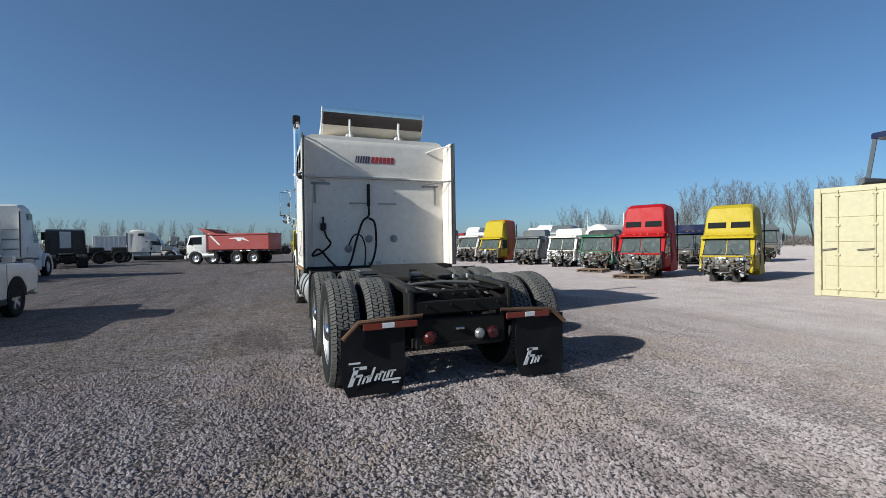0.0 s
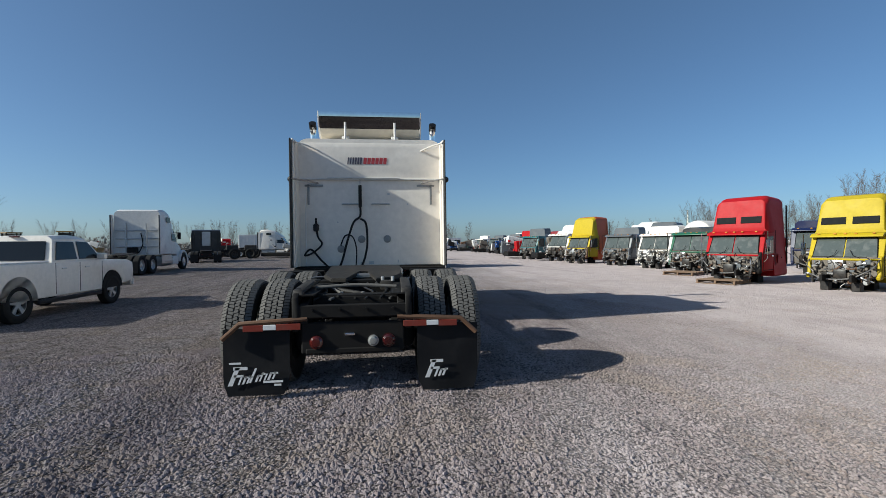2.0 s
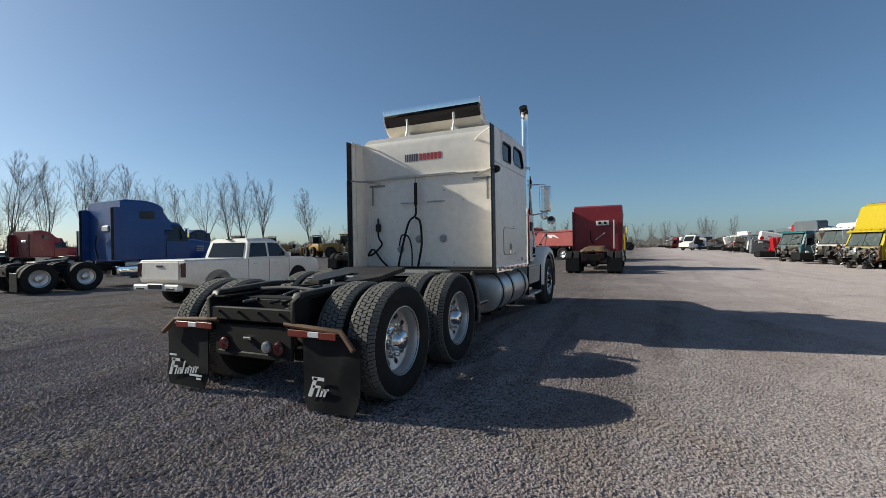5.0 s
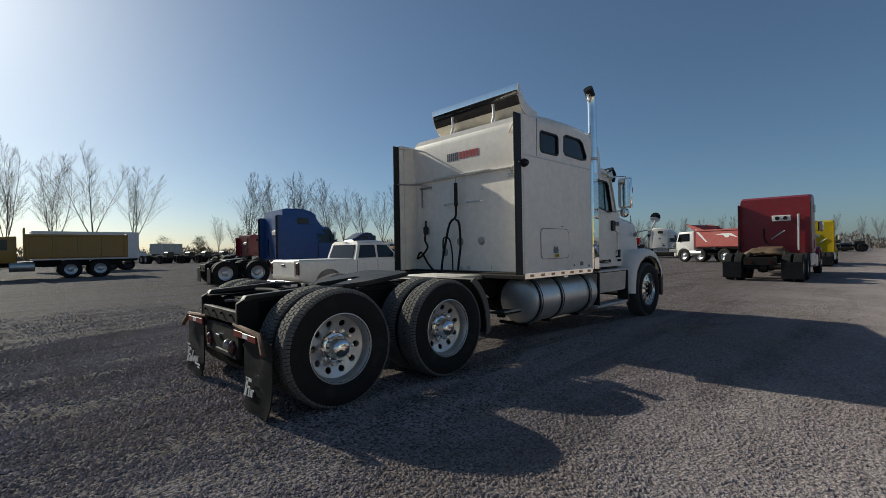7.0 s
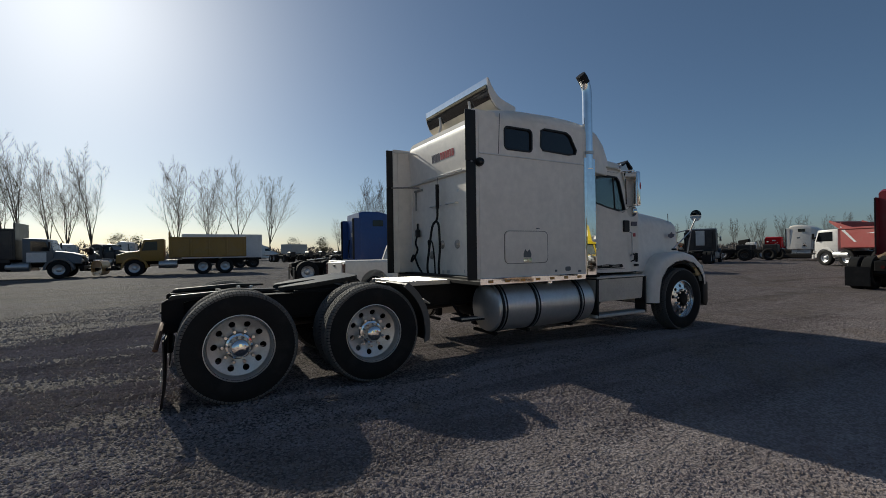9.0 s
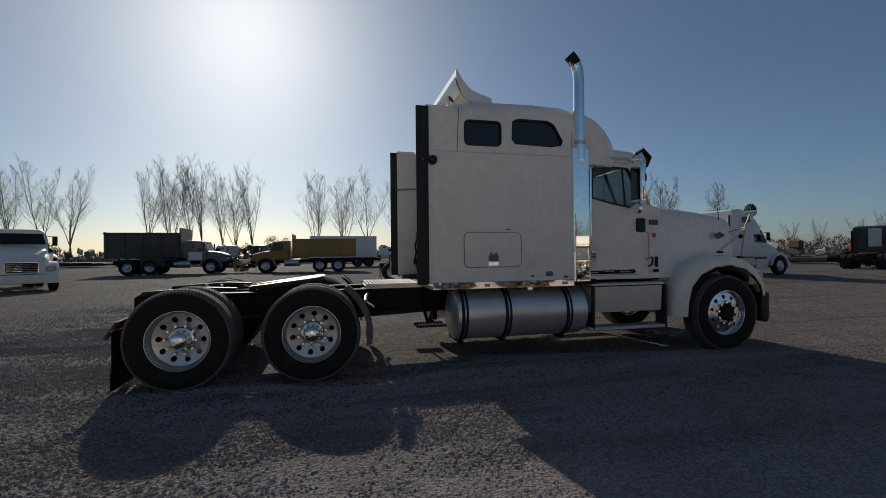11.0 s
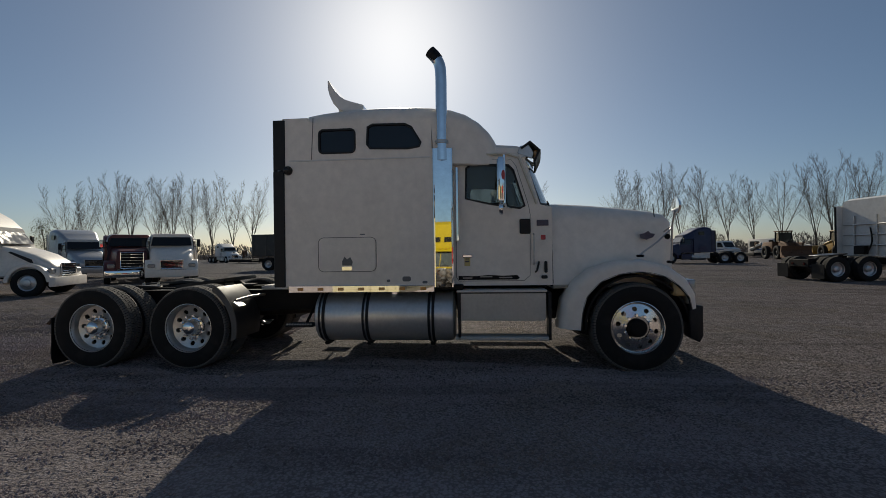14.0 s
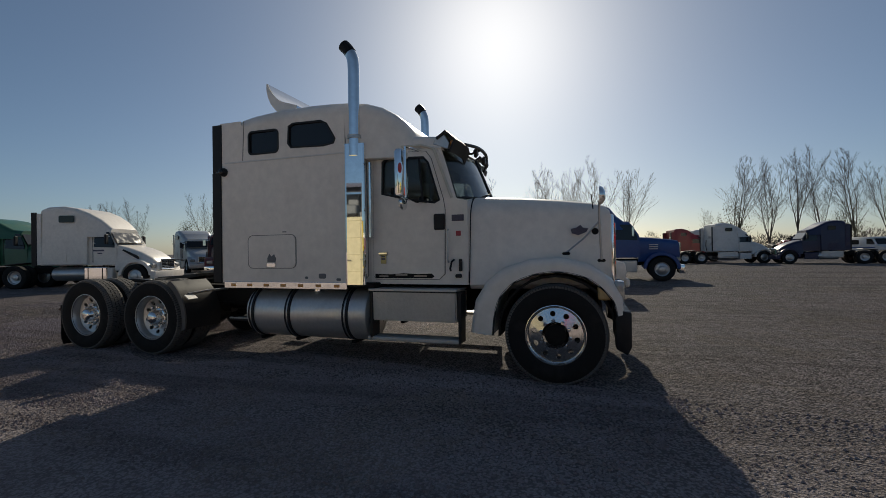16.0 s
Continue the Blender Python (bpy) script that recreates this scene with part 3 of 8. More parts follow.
def wheel(parent, x, y, z, kind="dual", scale=1.0):
    """One wheel; kind: dual, inner, steer, or far and its variants."""
    side = 1 if x > 0 else -1
    m = Matrix.Translation((x, y, z)) @ Matrix.Diagonal((side * scale, scale, scale, 1)) @ Matrix.Rotation(radians(random.uniform(0, 360)), 4, "X")
    if side < 0:
        m = Matrix.Translation((x, y, z)) @ Matrix.Rotation(radians(180), 4, "Z") @ Matrix.Diagonal((scale, scale, scale, 1)) @ Matrix.Rotation(radians(random.uniform(0, 360)), 4, "X")
    w = new("wheel")
    w.parent, w.matrix_basis = parent, m
    w.empty_display_size = 0.1
    far = kind.startswith("far")
    ty = part("tyre", TYRE_FAR if far else TYRE, None, w)
    if not far:
        tagged(part("tread", TREAD, None, w), kind="stuff")
    if kind == "dual":
        part("rim", DUAL_RIM, None, w, "dusty aluminium rim with ten hand holes")
        part("hub", DUAL_HUB, None, w)
        nuts(w, 0.022, 0.146, LUG_NUT)
    elif kind == "steer":
        part("rim", STEER_RIM, None, w, "polished aluminium rim with ten hand holes")
        part("hub", STEER_HUB, None, w, "black hub cover")
        nuts(w, 0.115, 0.148, CHROME_NUT)
    elif kind == "far_front":
        part("rim", FAR_FRONT_RIM, None, w)
    elif kind == "far_spoke":
        part("rim", SPOKE_RIM, None, w, "silver five-spoke rim")
        part("brake_disc", RIM_BACK, None, w)
    elif kind == "far_dark":
        part("rim", FAR_DARK_RIM, None, w)
    elif kind == "far":
        part("rim", FAR_RIM, None, w)
    return w


# ---- ground ----
def make_ground():
    bm = B()
    xs = sorted(set([-1500, -600, -250, -120] + list(range(-60, 61, 4)) + [120, 250, 600, 1500]))
    grid = {}
    for x in xs:
        for y in xs:
            near = max(abs(x), abs(y)) < 61
            z = 0.03 * (noise.noise((x * 0.11, y * 0.11, 0.3))) if near and math.hypot(x - 2, y - 2) > 14 else 0.0
            grid[x, y] = bm.verts.new((x, y, z))
    for a, b in zip(xs, xs[1:]):
        for c, d in zip(xs, xs[1:]):
            bm.faces.new((grid[a, c], grid[b, c], grid[b, d], grid[a, d]))
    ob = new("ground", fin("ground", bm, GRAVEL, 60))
    tagged(ob, "grey crushed gravel yard with pale dusty lanes", "ground", kind="structure")


make_ground()


# ---- the white tractor ----
truck = thing("semi_truck", "white conventional semi tractor with tall sleeper standing on gravel", "truck", Matrix.Scale(1.02, 4))


def rear_chassis():
    for s in (-1, 1):
        bm = B()
        join(bm, prism([(-0.62, 0.66), (-0.62, 0.84), (-0.30, 0.92), (2.2, 0.92), (2.6, 0.92), (6.9, 0.90), (6.9, 0.66)], s * 0.40, s * 0.47, 0.006, 1))
        join(bm, box((s * 0.42, 2.9, 0.915), (0.16, 7.0, 0.014), 0))
        join(bm, box((s * 0.42, 2.9, 0.655), (0.16, 7.0, 0.014), 0))
        part("frame_rail", bm, CHASSIS, truck, "black steel frame rail")
    for y in (-0.35, 0.65, 1.95, 3.0, 4.3):
        part("crossmember", boxes(((0, y, 0.78), (0.80, 0.09, 0.2), 0.01), ((0, y + 0.05, 0.88), (0.8, 0.18, 0.02), 0)), CHASSIS, truck)
    # rear cross plate with lamps
    bm = boxes(((0, -0.61, 0.77), (1.02, 0.05, 0.12), 0.01), ((0, -0.59, 0.53), (0.92, 0.04, 0.28), 0.012), ((0, -0.585, 0.41), (0.84, 0.07, 0.05), 0.01))
    for x in (-0.36, -0.12, 0.12, 0.36):
        join(bm, cyl((x, -0.648, 0.79), 0.014, 0.02, "y", 6))
    tail = part("tail_plate", bm, CHASSIS, truck, "dirty black tail plate")
    for x, mat, r, nm in ((-0.325, LENS_RED, 0.055, "tail_lamp"), (0.32, LENS_DARK, 0.055, "tail_lamp"), (0.18, LENS_CLEAR, 0.045, "reverse_lamp")):
        bm = lathe([(0, 0.035), (r * 0.7, 0.03), (r, 0.012), (r * 1.12, 0.012), (r * 1.15, -0.01)], 20, Matrix.Translation((x, -0.615, 0.495)) @ Matrix.Rotation(radians(-90), 4, "Z"))
        part(nm, bm, mat, tail, "round red lamp lens" if mat is not LENS_CLEAR else "round pale lamp lens")
    part("licence_light", boxes(((-0.03, -0.62, 0.56), (0.09, 0.04, 0.025), 0.005)), CHROME, tail)
    # tapered side brackets of the frame end
    for s in (-1, 1):
        bm = prism([(-0.64, 0.60), (-0.64, 0.90), (-0.52, 0.97), (0.05, 0.97), (0.05, 0.93), (-0.45, 0.90), (-0.45, 0.60)], s * 0.475, s * 0.53, 0.006, 1)
        part("end_bracket", bm, CHASSIS, truck)


rear_chassis()


def axles():
    for y in (0.0, 1.30):
        bm = cyl((0, y, 0.50), 0.075, 1.9, "x", 16)
        join(bm, lathe([(0, -0.26), (0.12, -0.24), (0.21, -0.12), (0.23, 0), (0.21, 0.12), (0.12, 0.24), (0, 0.26)], 20, Matrix.Translation((0.05, y, 0.50))))
        join(bm, cyl((0.05, y + 0.27, 0.54), 0.09, 0.22, "y", 14))
        part("drive_axle", bm, GREASE, truck, "greasy black drive axle")
        for s in (-1, 1):
            part("air_spring", lathe([(0, -0.14), (0.12, -0.13), (0.145, -0.06), (0.13, 0), (0.145, 0.06), (0.12, 0.13), (0, 0.14)], 18, Matrix.Translation((s * 0.43, y - 0.32, 0.52)) @ Matrix.Rotation(radians(90), 4, "Y")), RUBBER, truck)
            part("brake_chamber", join(cyl((s * 0.33, y + 0.2, 0.66), 0.09, 0.16, "y", 16, 0.02), cyl((s * 0.33, y + 0.34, 0.66), 0.08, 0.12, "y", 16, 0.02)), CHASSIS, truck)
            part("suspension_arm", boxes(((s * 0.42, y - 0.05, 0.42), (0.09, 0.9, 0.10), 0.01)), CHASSIS, truck)
        for x, k in ((1.065, "dual"), (0.735, "inner"), (-1.065, "dual"), (-0.735, "inner")):
            wheel(truck, x, y, 0.505, k)
    part("drive_shaft", tube([(0.05, 0.3, 0.54), (0.05, 1.0, 0.55)], 0.05, 12, False), GREASE, truck)
    part("drive_shaft", tube([(0.05, 1.6, 0.55), (0.0, 5.2, 0.70)], 0.055, 12, False), GREASE, truck)
    part("front_axle", boxes(((0, 6.76, 0.42), (1.9, 0.12, 0.12), 0.02)), GREASE, truck)
    for s in (-1, 1):
        wheel(truck, s * 1.04, 6.76, 0.505, "steer")
    # air lines and rods over the frame, dusty
    for i, (x, sag) in enumerate(((-0.36, 0.03), (-0.22, 0.06), (0.10, 0.05), (0.24, 0.02), (0.33, 0.07))):
        part("air_line", tube([(x, -0.5, 0.86), (x + 0.06, -0.1, 0.93 - sag), (x - 0.05, 0.25, 0.95 - sag), (x * 0.7, 0.55, 0.92)], 0.011 + 0.003 * (i % 2), 6), (RUBBER, TREADMAT, GREASE)[i % 3], truck)
    part("cross_rod", tube([(-0.40, -0.12, 0.94), (0.0, -0.10, 0.955), (0.40, -0.14, 0.935)], 0.018, 8), TREADMAT, truck, "dusty cross rod")
    part("torque_rod", tube([(-0.30, 0.30, 0.88), (0.30, 0.05, 0.80)], 0.026, 8, False), GREASYTOP, truck, "greasy torque rod")
    part("valve_block", boxes(((0.30, 0.12, 0.93), (0.14, 0.12, 0.10), 0.015, None, 2)), GREASYTOP, truck, "dusty levelling valve")
    for x, y, z in ((0.36, 0.06, 1.0), (0.25, 0.2, 0.99), (-0.16, -0.05, 0.86), (0.05, 0.0, 0.85)):
        part("valve_fitting", cyl((x, y, z), 0.018, 0.05, "z", 8, 0.004), TANKALU, truck)
    for s in (-1, 1):
        part("rail_cap", prism([(-0.60, 0.905), (-0.56, 0.965), (0.10, 1.0), (0.42, 0.985), (0.42, 0.965), (-0.5, 0.93)], s * 0.44, s * 0.535, 0.008, 1), GREASYTOP, truck, "worn dusty rail cap")
    # brake hoses that sag between the axles
    for i in range(5):
        x = -0.32 + 0.16 * i
        part("brake_hose", tube([(x, -0.4, 0.9 - 0.02 * i), (x + 0.1, 0.2, 0.76), (x - 0.05, 0.9, 0.82), (x + 0.03, 1.8, 0.74)], 0.012, 6), RUBBER, truck)


axles()


def fifth_wheel():
    # plate with the V opening to the rear, tipped back
    out = [(-0.46, 0.40), (-0.46, -0.20), (-0.34, -0.42), (-0.17, -0.46), (-0.045, 0.0), (0.045, 0.0), (0.17, -0.46), (0.34, -0.42), (0.46, -0.20), (0.46, 0.40), (0.30, 0.47), (-0.30, 0.47)]
    bm = B()
    f = bm.faces.new([bm.verts.new((x, y, 0)) for x, y in out])
    o = bmesh.ops.extrude_face_region(bm, geom=[f])
    bmesh.ops.translate(bm, verts=[v for v in o["geom"] if isinstance(v, bmesh.types.BMVert)], vec=(0, 0, 0.05))
    bmesh.ops.bevel(bm, geom=bm.edges[:], offset=0.01, segments=2, affect="EDGES")
    bm.transform(Matrix.Translation((0, 0.95, 0.985)) @ Matrix.Rotation(radians(7), 4, "X"))
    fw = part("fifth_wheel", bm, GREASYTOP, truck, "greasy dusty fifth wheel plate")
    for s in (-1, 1):
        part("bracket", prism([(0.70, 0.92), (1.25, 0.92), (1.06, 1.01), (0.86, 1.0)], s * 0.36, s * 0.42, 0.008, 1), CHASSIS, fw)
    part("locking_jaw", boxes(((0, 1.0, 0.98), (0.24, 0.34, 0.06), 0.015)), STEEL, fw)
    part("release_handle", tube([(-0.2, 0.85, 0.98), (-0.55, 0.82, 0.98), (-0.62, 0.8, 0.97)], 0.012, 6, False), STEEL, fw)
    part("mounting_plate", boxes(((0, 0.98, 0.935), (0.98, 0.72, 0.03), 0.005)), CHASSIS, fw)
    deck = part("deck_plate", boxes(((0, 2.28, 0.94), (0.98, 0.70, 0.012), 0.003)), STEEL, truck, "slatted aluminium deck plate")
    for i in range(15):
        part("slat", boxes(((0, 1.955 + i * 0.0465, 0.966), (0.98, 0.024, 0.038), 0.004)), STEEL, deck)
    for x in (-0.5, 0.5):
        part("edge_strip", boxes(((x, 2.28, 0.95), (0.02, 0.72, 0.05), 0.003)), DULLALU, deck)


fifth_wheel()


def mudflaps():
    for s in (-1, 1):
        bm = B()
        # a slightly curved hanging sheet
        cols, rws = 6, 7
        w0, w1, zb = (0.58, 1.14, 0.025) if s > 0 else (0.56, 1.13, 0.045)

        def at(i, j):
            # lower corners are cut round
            u, v = i / cols, j / rws
            pull = 0.05 * max(0, v - 0.8) / 0.2
            return s * (w0 + (w1 - w0) * u + (pull if i == 0 else (-pull if i == cols else 0))), -0.600 - 0.03 * v * v - 0.006 * math.sin(i * 1.3 + j * 0.8), 0.63 - (0.63 - zb) * v
        vs = [[bm.verts.new(at(i, j)) for i in range(cols + 1)] for j in range(rws + 1)]
        for j in range(rws):
            for i in range(cols):
                bm.faces.new((vs[j][i], vs[j][i + 1], vs[j + 1][i + 1], vs[j + 1][i]))
        bmesh.ops.recalc_face_normals(bm, faces=bm.faces)
        bmesh.ops.solidify(bm, geom=bm.faces[:], thickness=0.012)
        fl = part("mudflap", bm, FLAP, truck, "black rubber mudflap with worn white print")
        # worn white print: plain slanted strokes of uneven height, the first one tall and broad
        bm = B()
        rnd = random.Random(4 + s)
        sh = Matrix.Identity(4)
        sh[0][2] = 0.42
        x, rise = (-1.03, 0.14) if s < 0 else (0.70, 0.10)
        strokes = (0.16, 0.075, 0.065, 0.065, 0.125, 0.06, 0.075, 0.06, 0.065, 0.06)
        for i, h in enumerate(strokes if s < 0 else strokes[:4]):
            w = 0.040 if i == 0 else rnd.uniform(0.014, 0.022)
            z0 = 0.14 + rise * (x + (1.03 if s < 0 else -0.70)) * 1.0
            join(bm, box((0, 0, 0), (w, 0.004, h), 0), Matrix.Translation((x, -0.6365, z0 + h / 2)) @ sh)
            if i == 0:
                join(bm, box((x + 0.055, -0.6365, z0 + 0.15), (0.12, 0.004, 0.026), 0))
                join(bm, box((x + 0.04, -0.6365, z0 + 0.085), (0.08, 0.004, 0.020), 0))
            elif i % 3 != 1:
                join(bm, box((x + 0.018, -0.6365, z0 + min(h, 0.07) * 0.9), (0.032, 0.004, 0.014), 0))
            x += 0.052 if i == 0 else 0.036
        if s < 0:
            join(bm, box((-0.70, -0.6365, 0.165), (0.17, 0.004, 0.018), 0))
            join(bm, box((-0.66, -0.6365, 0.135), (0.06, 0.004, 0.016), 0))
            join(bm, box((-1.02, -0.6325, 0.335), (0.10, 0.004, 0.016), 0))
        part("print", bm, TAPE_WHITE, fl, "worn white print strokes")
        # hanger with tape
        bm = tube([(s * 0.40, -0.62, 0.71), (s * 0.56, -0.63, 0.70), (s * 0.98, -0.63, 0.68), (s * 1.12, -0.66, 0.55)], 0.022, 8, False)
        part("flap_hanger", bm, RUST, truck, "rusty bent flap hanger bar")
        part("reflector", boxes(((s * 0.56, -0.645, 0.645), (0.21, 0.014, 0.055), 0.003)), TAPE_RED, truck, "worn red reflective tape")
        part("reflector", boxes(((s * 0.72, -0.645, 0.645), (0.11, 0.016, 0.045), 0.003)), TAPE_WHITE, truck, "white reflective tape")
        part("reflector", boxes(((s * 0.86, -0.645, 0.640), (0.17, 0.014, 0.055), 0.003)), TAPE_RED, truck, "worn red reflective tape")
        # quarter fender before the drive wheels
        prof_o = [(1.30 + 0.64 * math.cos(a), 0.50 + 0.64 * math.sin(a)) for a in [radians(-12 + 66 * k / 8) for k in range(9)]]
        prof_i = [(1.30 + 0.62 * math.cos(a), 0.50 + 0.62 * math.sin(a)) for a in [radians(54 - 66 * k / 8) for k in range(9)]]
        part("quarter_fender", prism(prof_o + prof_i, s * 0.60, s * 1.20, 0.0), PLASTIC, truck, "black quarter fender")
        part("fender_edge", prism([(y + 0.012, z + 0.008) for y, z in prof_o] + [(y - 0.03, z - 0.02) for y, z in prof_i], s * 1.195, s * 1.215), TREADMAT, truck, "dusty grey fender edge")
        part("fender_tab", box((0, 0, 0), (0.16, 0.10, 0.012), 0.003), SATIN, truck, "bright bent fender tab", m=Matrix.Translation((s * 1.10, 1.93, 0.80)) @ Matrix.Rotation(radians(-35), 4, "X"))
        part("fender_bracket", tube([(s * 0.45, 1.95, 0.86), (s * 0.8, 1.9, 0.86), (s * 1.1, 1.88, 0.84)], 0.018, 8, False), STEEL, truck)


mudflaps()

# profile of the roof: y, height at the crown, half width
ROOF = [(2.86, 3.12, 1.215), (3.05, 3.15, 1.22), (3.40, 3.18, 1.22), (3.90, 3.19, 1.22), (4.20, 3.18, 1.22), (4.395, 3.165, 1.22), (4.43, 3.16, 1.215), (4.62, 3.13, 1.19), (4.80, 3.075, 1.15), (4.96, 2.98, 1.10), (5.08, 2.87, 1.05), (5.15, 2.77, 1.02), (5.20, 2.66, 1.0)]
SIDE = 1.22
WIN1 = rounded(3.03, 3.47, 2.63, 2.91, 0.05)
WIN2 = [(3.66, 2.67), (4.12, 2.655), (4.25, 2.675), (4.27, 2.725), (4.16, 2.91), (4.08, 2.95), (3.69, 2.955), (3.63, 2.925), (3.62, 2.72)]


def sleeper():
    # side walls with window openings, below the rounded roof edge
    for s in (-1, 1):
        top = [(y, h - 0.16) for y, h, w in reversed(ROOF[:6])]
        outline = [(2.64, 1.02), (4.40, 1.02), (4.40, 2.95)] + top[:-1] + [(2.86, 3.02), (2.66, 3.06), (2.64, 3.04)]
        bm = panel(outline, [WIN1, WIN2], s * (SIDE - 0.05), s * SIDE)
        wall = part("side_wall", bm, WHITE, truck, "white sleeper side with scuffs", smooth=20)
        for nm, o in (("side_window", WIN1), ("side_window", WIN2)):
            win = part(nm, prism(o, s * (SIDE - 0.03), s * (SIDE - 0.018)), GLASS, wall, "dark tinted side window")
            part("gasket", ring_around(grown(o, -0.010), s * (SIDE - 0.025), s * (SIDE + 0.006), 0.022), PLASTIC, win)
        # seam under the windows
        part("seam_strip", boxes(((s * (SIDE + 0.004), 3.52, 2.545), (0.012, 1.74, 0.018), 0.003)), WHITE2, wall)
        part("seam_strip", box((0, 0, 0), (0.006, 0.010, 0.52), 0.002), SEAM, wall, "grey panel joint", m=Matrix.Translation((s * (SIDE + 0.001), 2.945, 2.80)) @ Matrix.Rotation(radians(-3), 4, "X"))
        # luggage hatch
        h = part("luggage_hatch", panel(rounded(3.012, 3.708, 1.202, 1.598, 0.06), [], s * (SIDE + 0.001), s * (SIDE + 0.008)), WHITE, truck, "white luggage hatch with grey gasket")
        part("gasket", ring_around(rounded(3.008, 3.712, 1.198, 1.602, 0.062), s * (SIDE - 0.01), s * (SIDE + 0.005), 0.007), SEAM, h)
        part("latch", boxes(((s * (SIDE + 0.014), 3.36, 1.235), (0.016, 0.13, 0.05), 0.004)), CHROME, h, "small chrome paddle latch")
        part("wear_mark", panel([(3.30, 1.27), (3.42, 1.265), (3.43, 1.31), (3.40, 1.37), (3.36, 1.34), (3.33, 1.375), (3.30, 1.32)], [], s * (SIDE + 0.009), s * (SIDE + 0.0105)), GREY, h, "dark scuff")
        for y, z, dy, dz in ((4.08, 1.10, 0.05, 0.06), (3.86, 1.08, 0.02, 0.03), (3.55, 1.64, 0.03, 0.012), (4.30, 1.06, 0.03, 0.03)):
            part("wear_mark", panel(rounded(y - dy, y + dy, z - dz / 2, z + dz / 2, min(dy, dz / 2) * 0.7), [], s * (SIDE + 0.001), s * (SIDE + 0.003)), GREY, wall, "dark scuff")
        # bright skirt with small marker lamps
        sk = part("skirt_strip", boxes(((s * (SIDE + 0.004), 3.52, 0.985), (0.02, 1.78, 0.085), 0.006)), CHROME, truck, "mirror-bright skirt strip with marker lamps")
        for i in range(7):
            part("marker_lamp", boxes(((s * (SIDE + 0.017), 2.78 + 0.25 * i, 0.985), (0.014, 0.07, 0.035), 0.004)), LENS_AMBER, sk, "small amber marker lamp")
        # side extender with rubber edge
        part("side_extender", boxes(((s * (SIDE - 0.02), 2.73, 2.04), (0.03, 0.34, 2.06), 0.01)), WHITE, truck)
        part("edge_rubber", boxes(((s * (SIDE + 0.002), 2.52, 1.72), (0.022, 0.14, 1.42), 0.008), ((s * (SIDE - 0.004), 2.525, 2.74), (0.022, 0.15, 0.62), 0.008)), PLASTIC, truck, "black rubber edge of the side extender")
        mk = part("side_marker", lathe([(0, 0.05), (0.035, 0.045), (0.05, 0.02), (0.055, 0), (0.055, -0.02)], 18, Matrix.Translation((s * (SIDE + 0.02), 2.64, 2.43)) @ Matrix.Rotation(0 if s > 0 else math.pi, 4, "Z")), PLASTIC, truck, "round black marker lamp")
        part("lens", lathe([(0, 0.058), (0.025, 0.054), (0.036, 0.044)], 16, Matrix.Translation((s * (SIDE + 0.02), 2.64, 2.43)) @ Matrix.Rotation(0 if s > 0 else math.pi, 4, "Z")), GLASS, mk)
        part("extender_stay", tube([(s * 1.19, 2.56, 3.02), (s * 1.0, 2.72, 2.99), (s * 0.80, 2.88, 2.92)], 0.013, 6, False), WHITE, truck)
        part("extender_stay", tube([(s * 1.24, 2.52, 2.43), (s * 1.0, 2.7, 2.41), (s * 0.86, 2.88, 2.40)], 0.013, 6, False), STEEL, truck)
    # roof shell
    rings = [hoop(y, w, h - 0.20 if y < 4.4 else 2.46, h, 0.19 if y < 4.5 else 0.15, rb=0.01, slope=0.0) for y, h, w in ROOF]
    rings = [[(x, y, z + (0.05 * (1 - (x / 1.2) ** 2) if z > ROOF[i][1] - 0.05 else 0)) for x, y, z in r] for i, r in enumerate(rings)]
    part("roof", loft(rings), WHITE, truck, "white rounded sleeper roof")
    # front bulkhead that closes the raised roof down to the cab
    part("roof_front", loft([hoop(4.36, 1.19, 1.02, 2.95, 0.08), hoop(4.48, 1.05, 1.02, 2.90, 0.08), hoop(4.66, 1.02, 1.02, 2.75, 0.08)]), WHITE, truck)
    # rear wall: lower wall, ledge, upper wall
    rw = part("rear_wall", boxes(((0, 2.93, 1.73), (2.38, 0.05, 1.46), 0.01)), WHITE, truck, "white rear wall, grimy, with faded decal")
    part("upper_wall", loft([[(-1.19, 2.90, 2.46), (1.19, 2.90, 2.46), (1.19, 2.95, 2.46), (-1.19, 2.95, 2.46)], [(-1.19, 2.83, 2.98), (1.19, 2.83, 2.98), (1.19, 2.95, 2.98), (-1.19, 2.95, 2.98)], [(-1.08, 2.87, 3.10), (1.08, 2.87, 3.10), (1.08, 2.95, 3.10), (-1.08, 2.95, 3.10)]]), WHITE, rw)
    part("ledge", boxes(((0, 2.885, 2.465), (2.36, 0.06, 0.022), 0.006), ((-0.1, 2.85, 2.485), (1.2, 0.02, 0.02), 0.004)), WHITE2, rw)
    part("floor_pan", boxes(((0, 3.75, 0.99), (2.38, 2.0, 0.06), 0.01)), CHASSIS, truck)
    part("rear_sill", boxes(((0, 2.78, 0.965), (2.46, 0.3, 0.06), 0.01)), CHASSIS, truck, "black rear sill")
    # fittings on the rear wall
    for s in (-1, 1):
        part("corner_bracket", boxes(((s * 0.93, 2.895, 2.36), (0.30, 0.012, 0.035), 0.003), ((s * 1.02, 2.895, 2.21), (0.035, 0.012, 0.34), 0.003)), STEEL, rw, "grey angle bracket")
        part("grab_rail", tube([(-0.08 + s * 0.10, 2.90, 2.05), (-0.08 + s * 0.11, 2.86, 2.05), (-0.08 + s * 0.38, 2.86, 2.05), (-0.08 + s * 0.39, 2.90, 2.05)], 0.012, 8, False), DULLALU, rw)
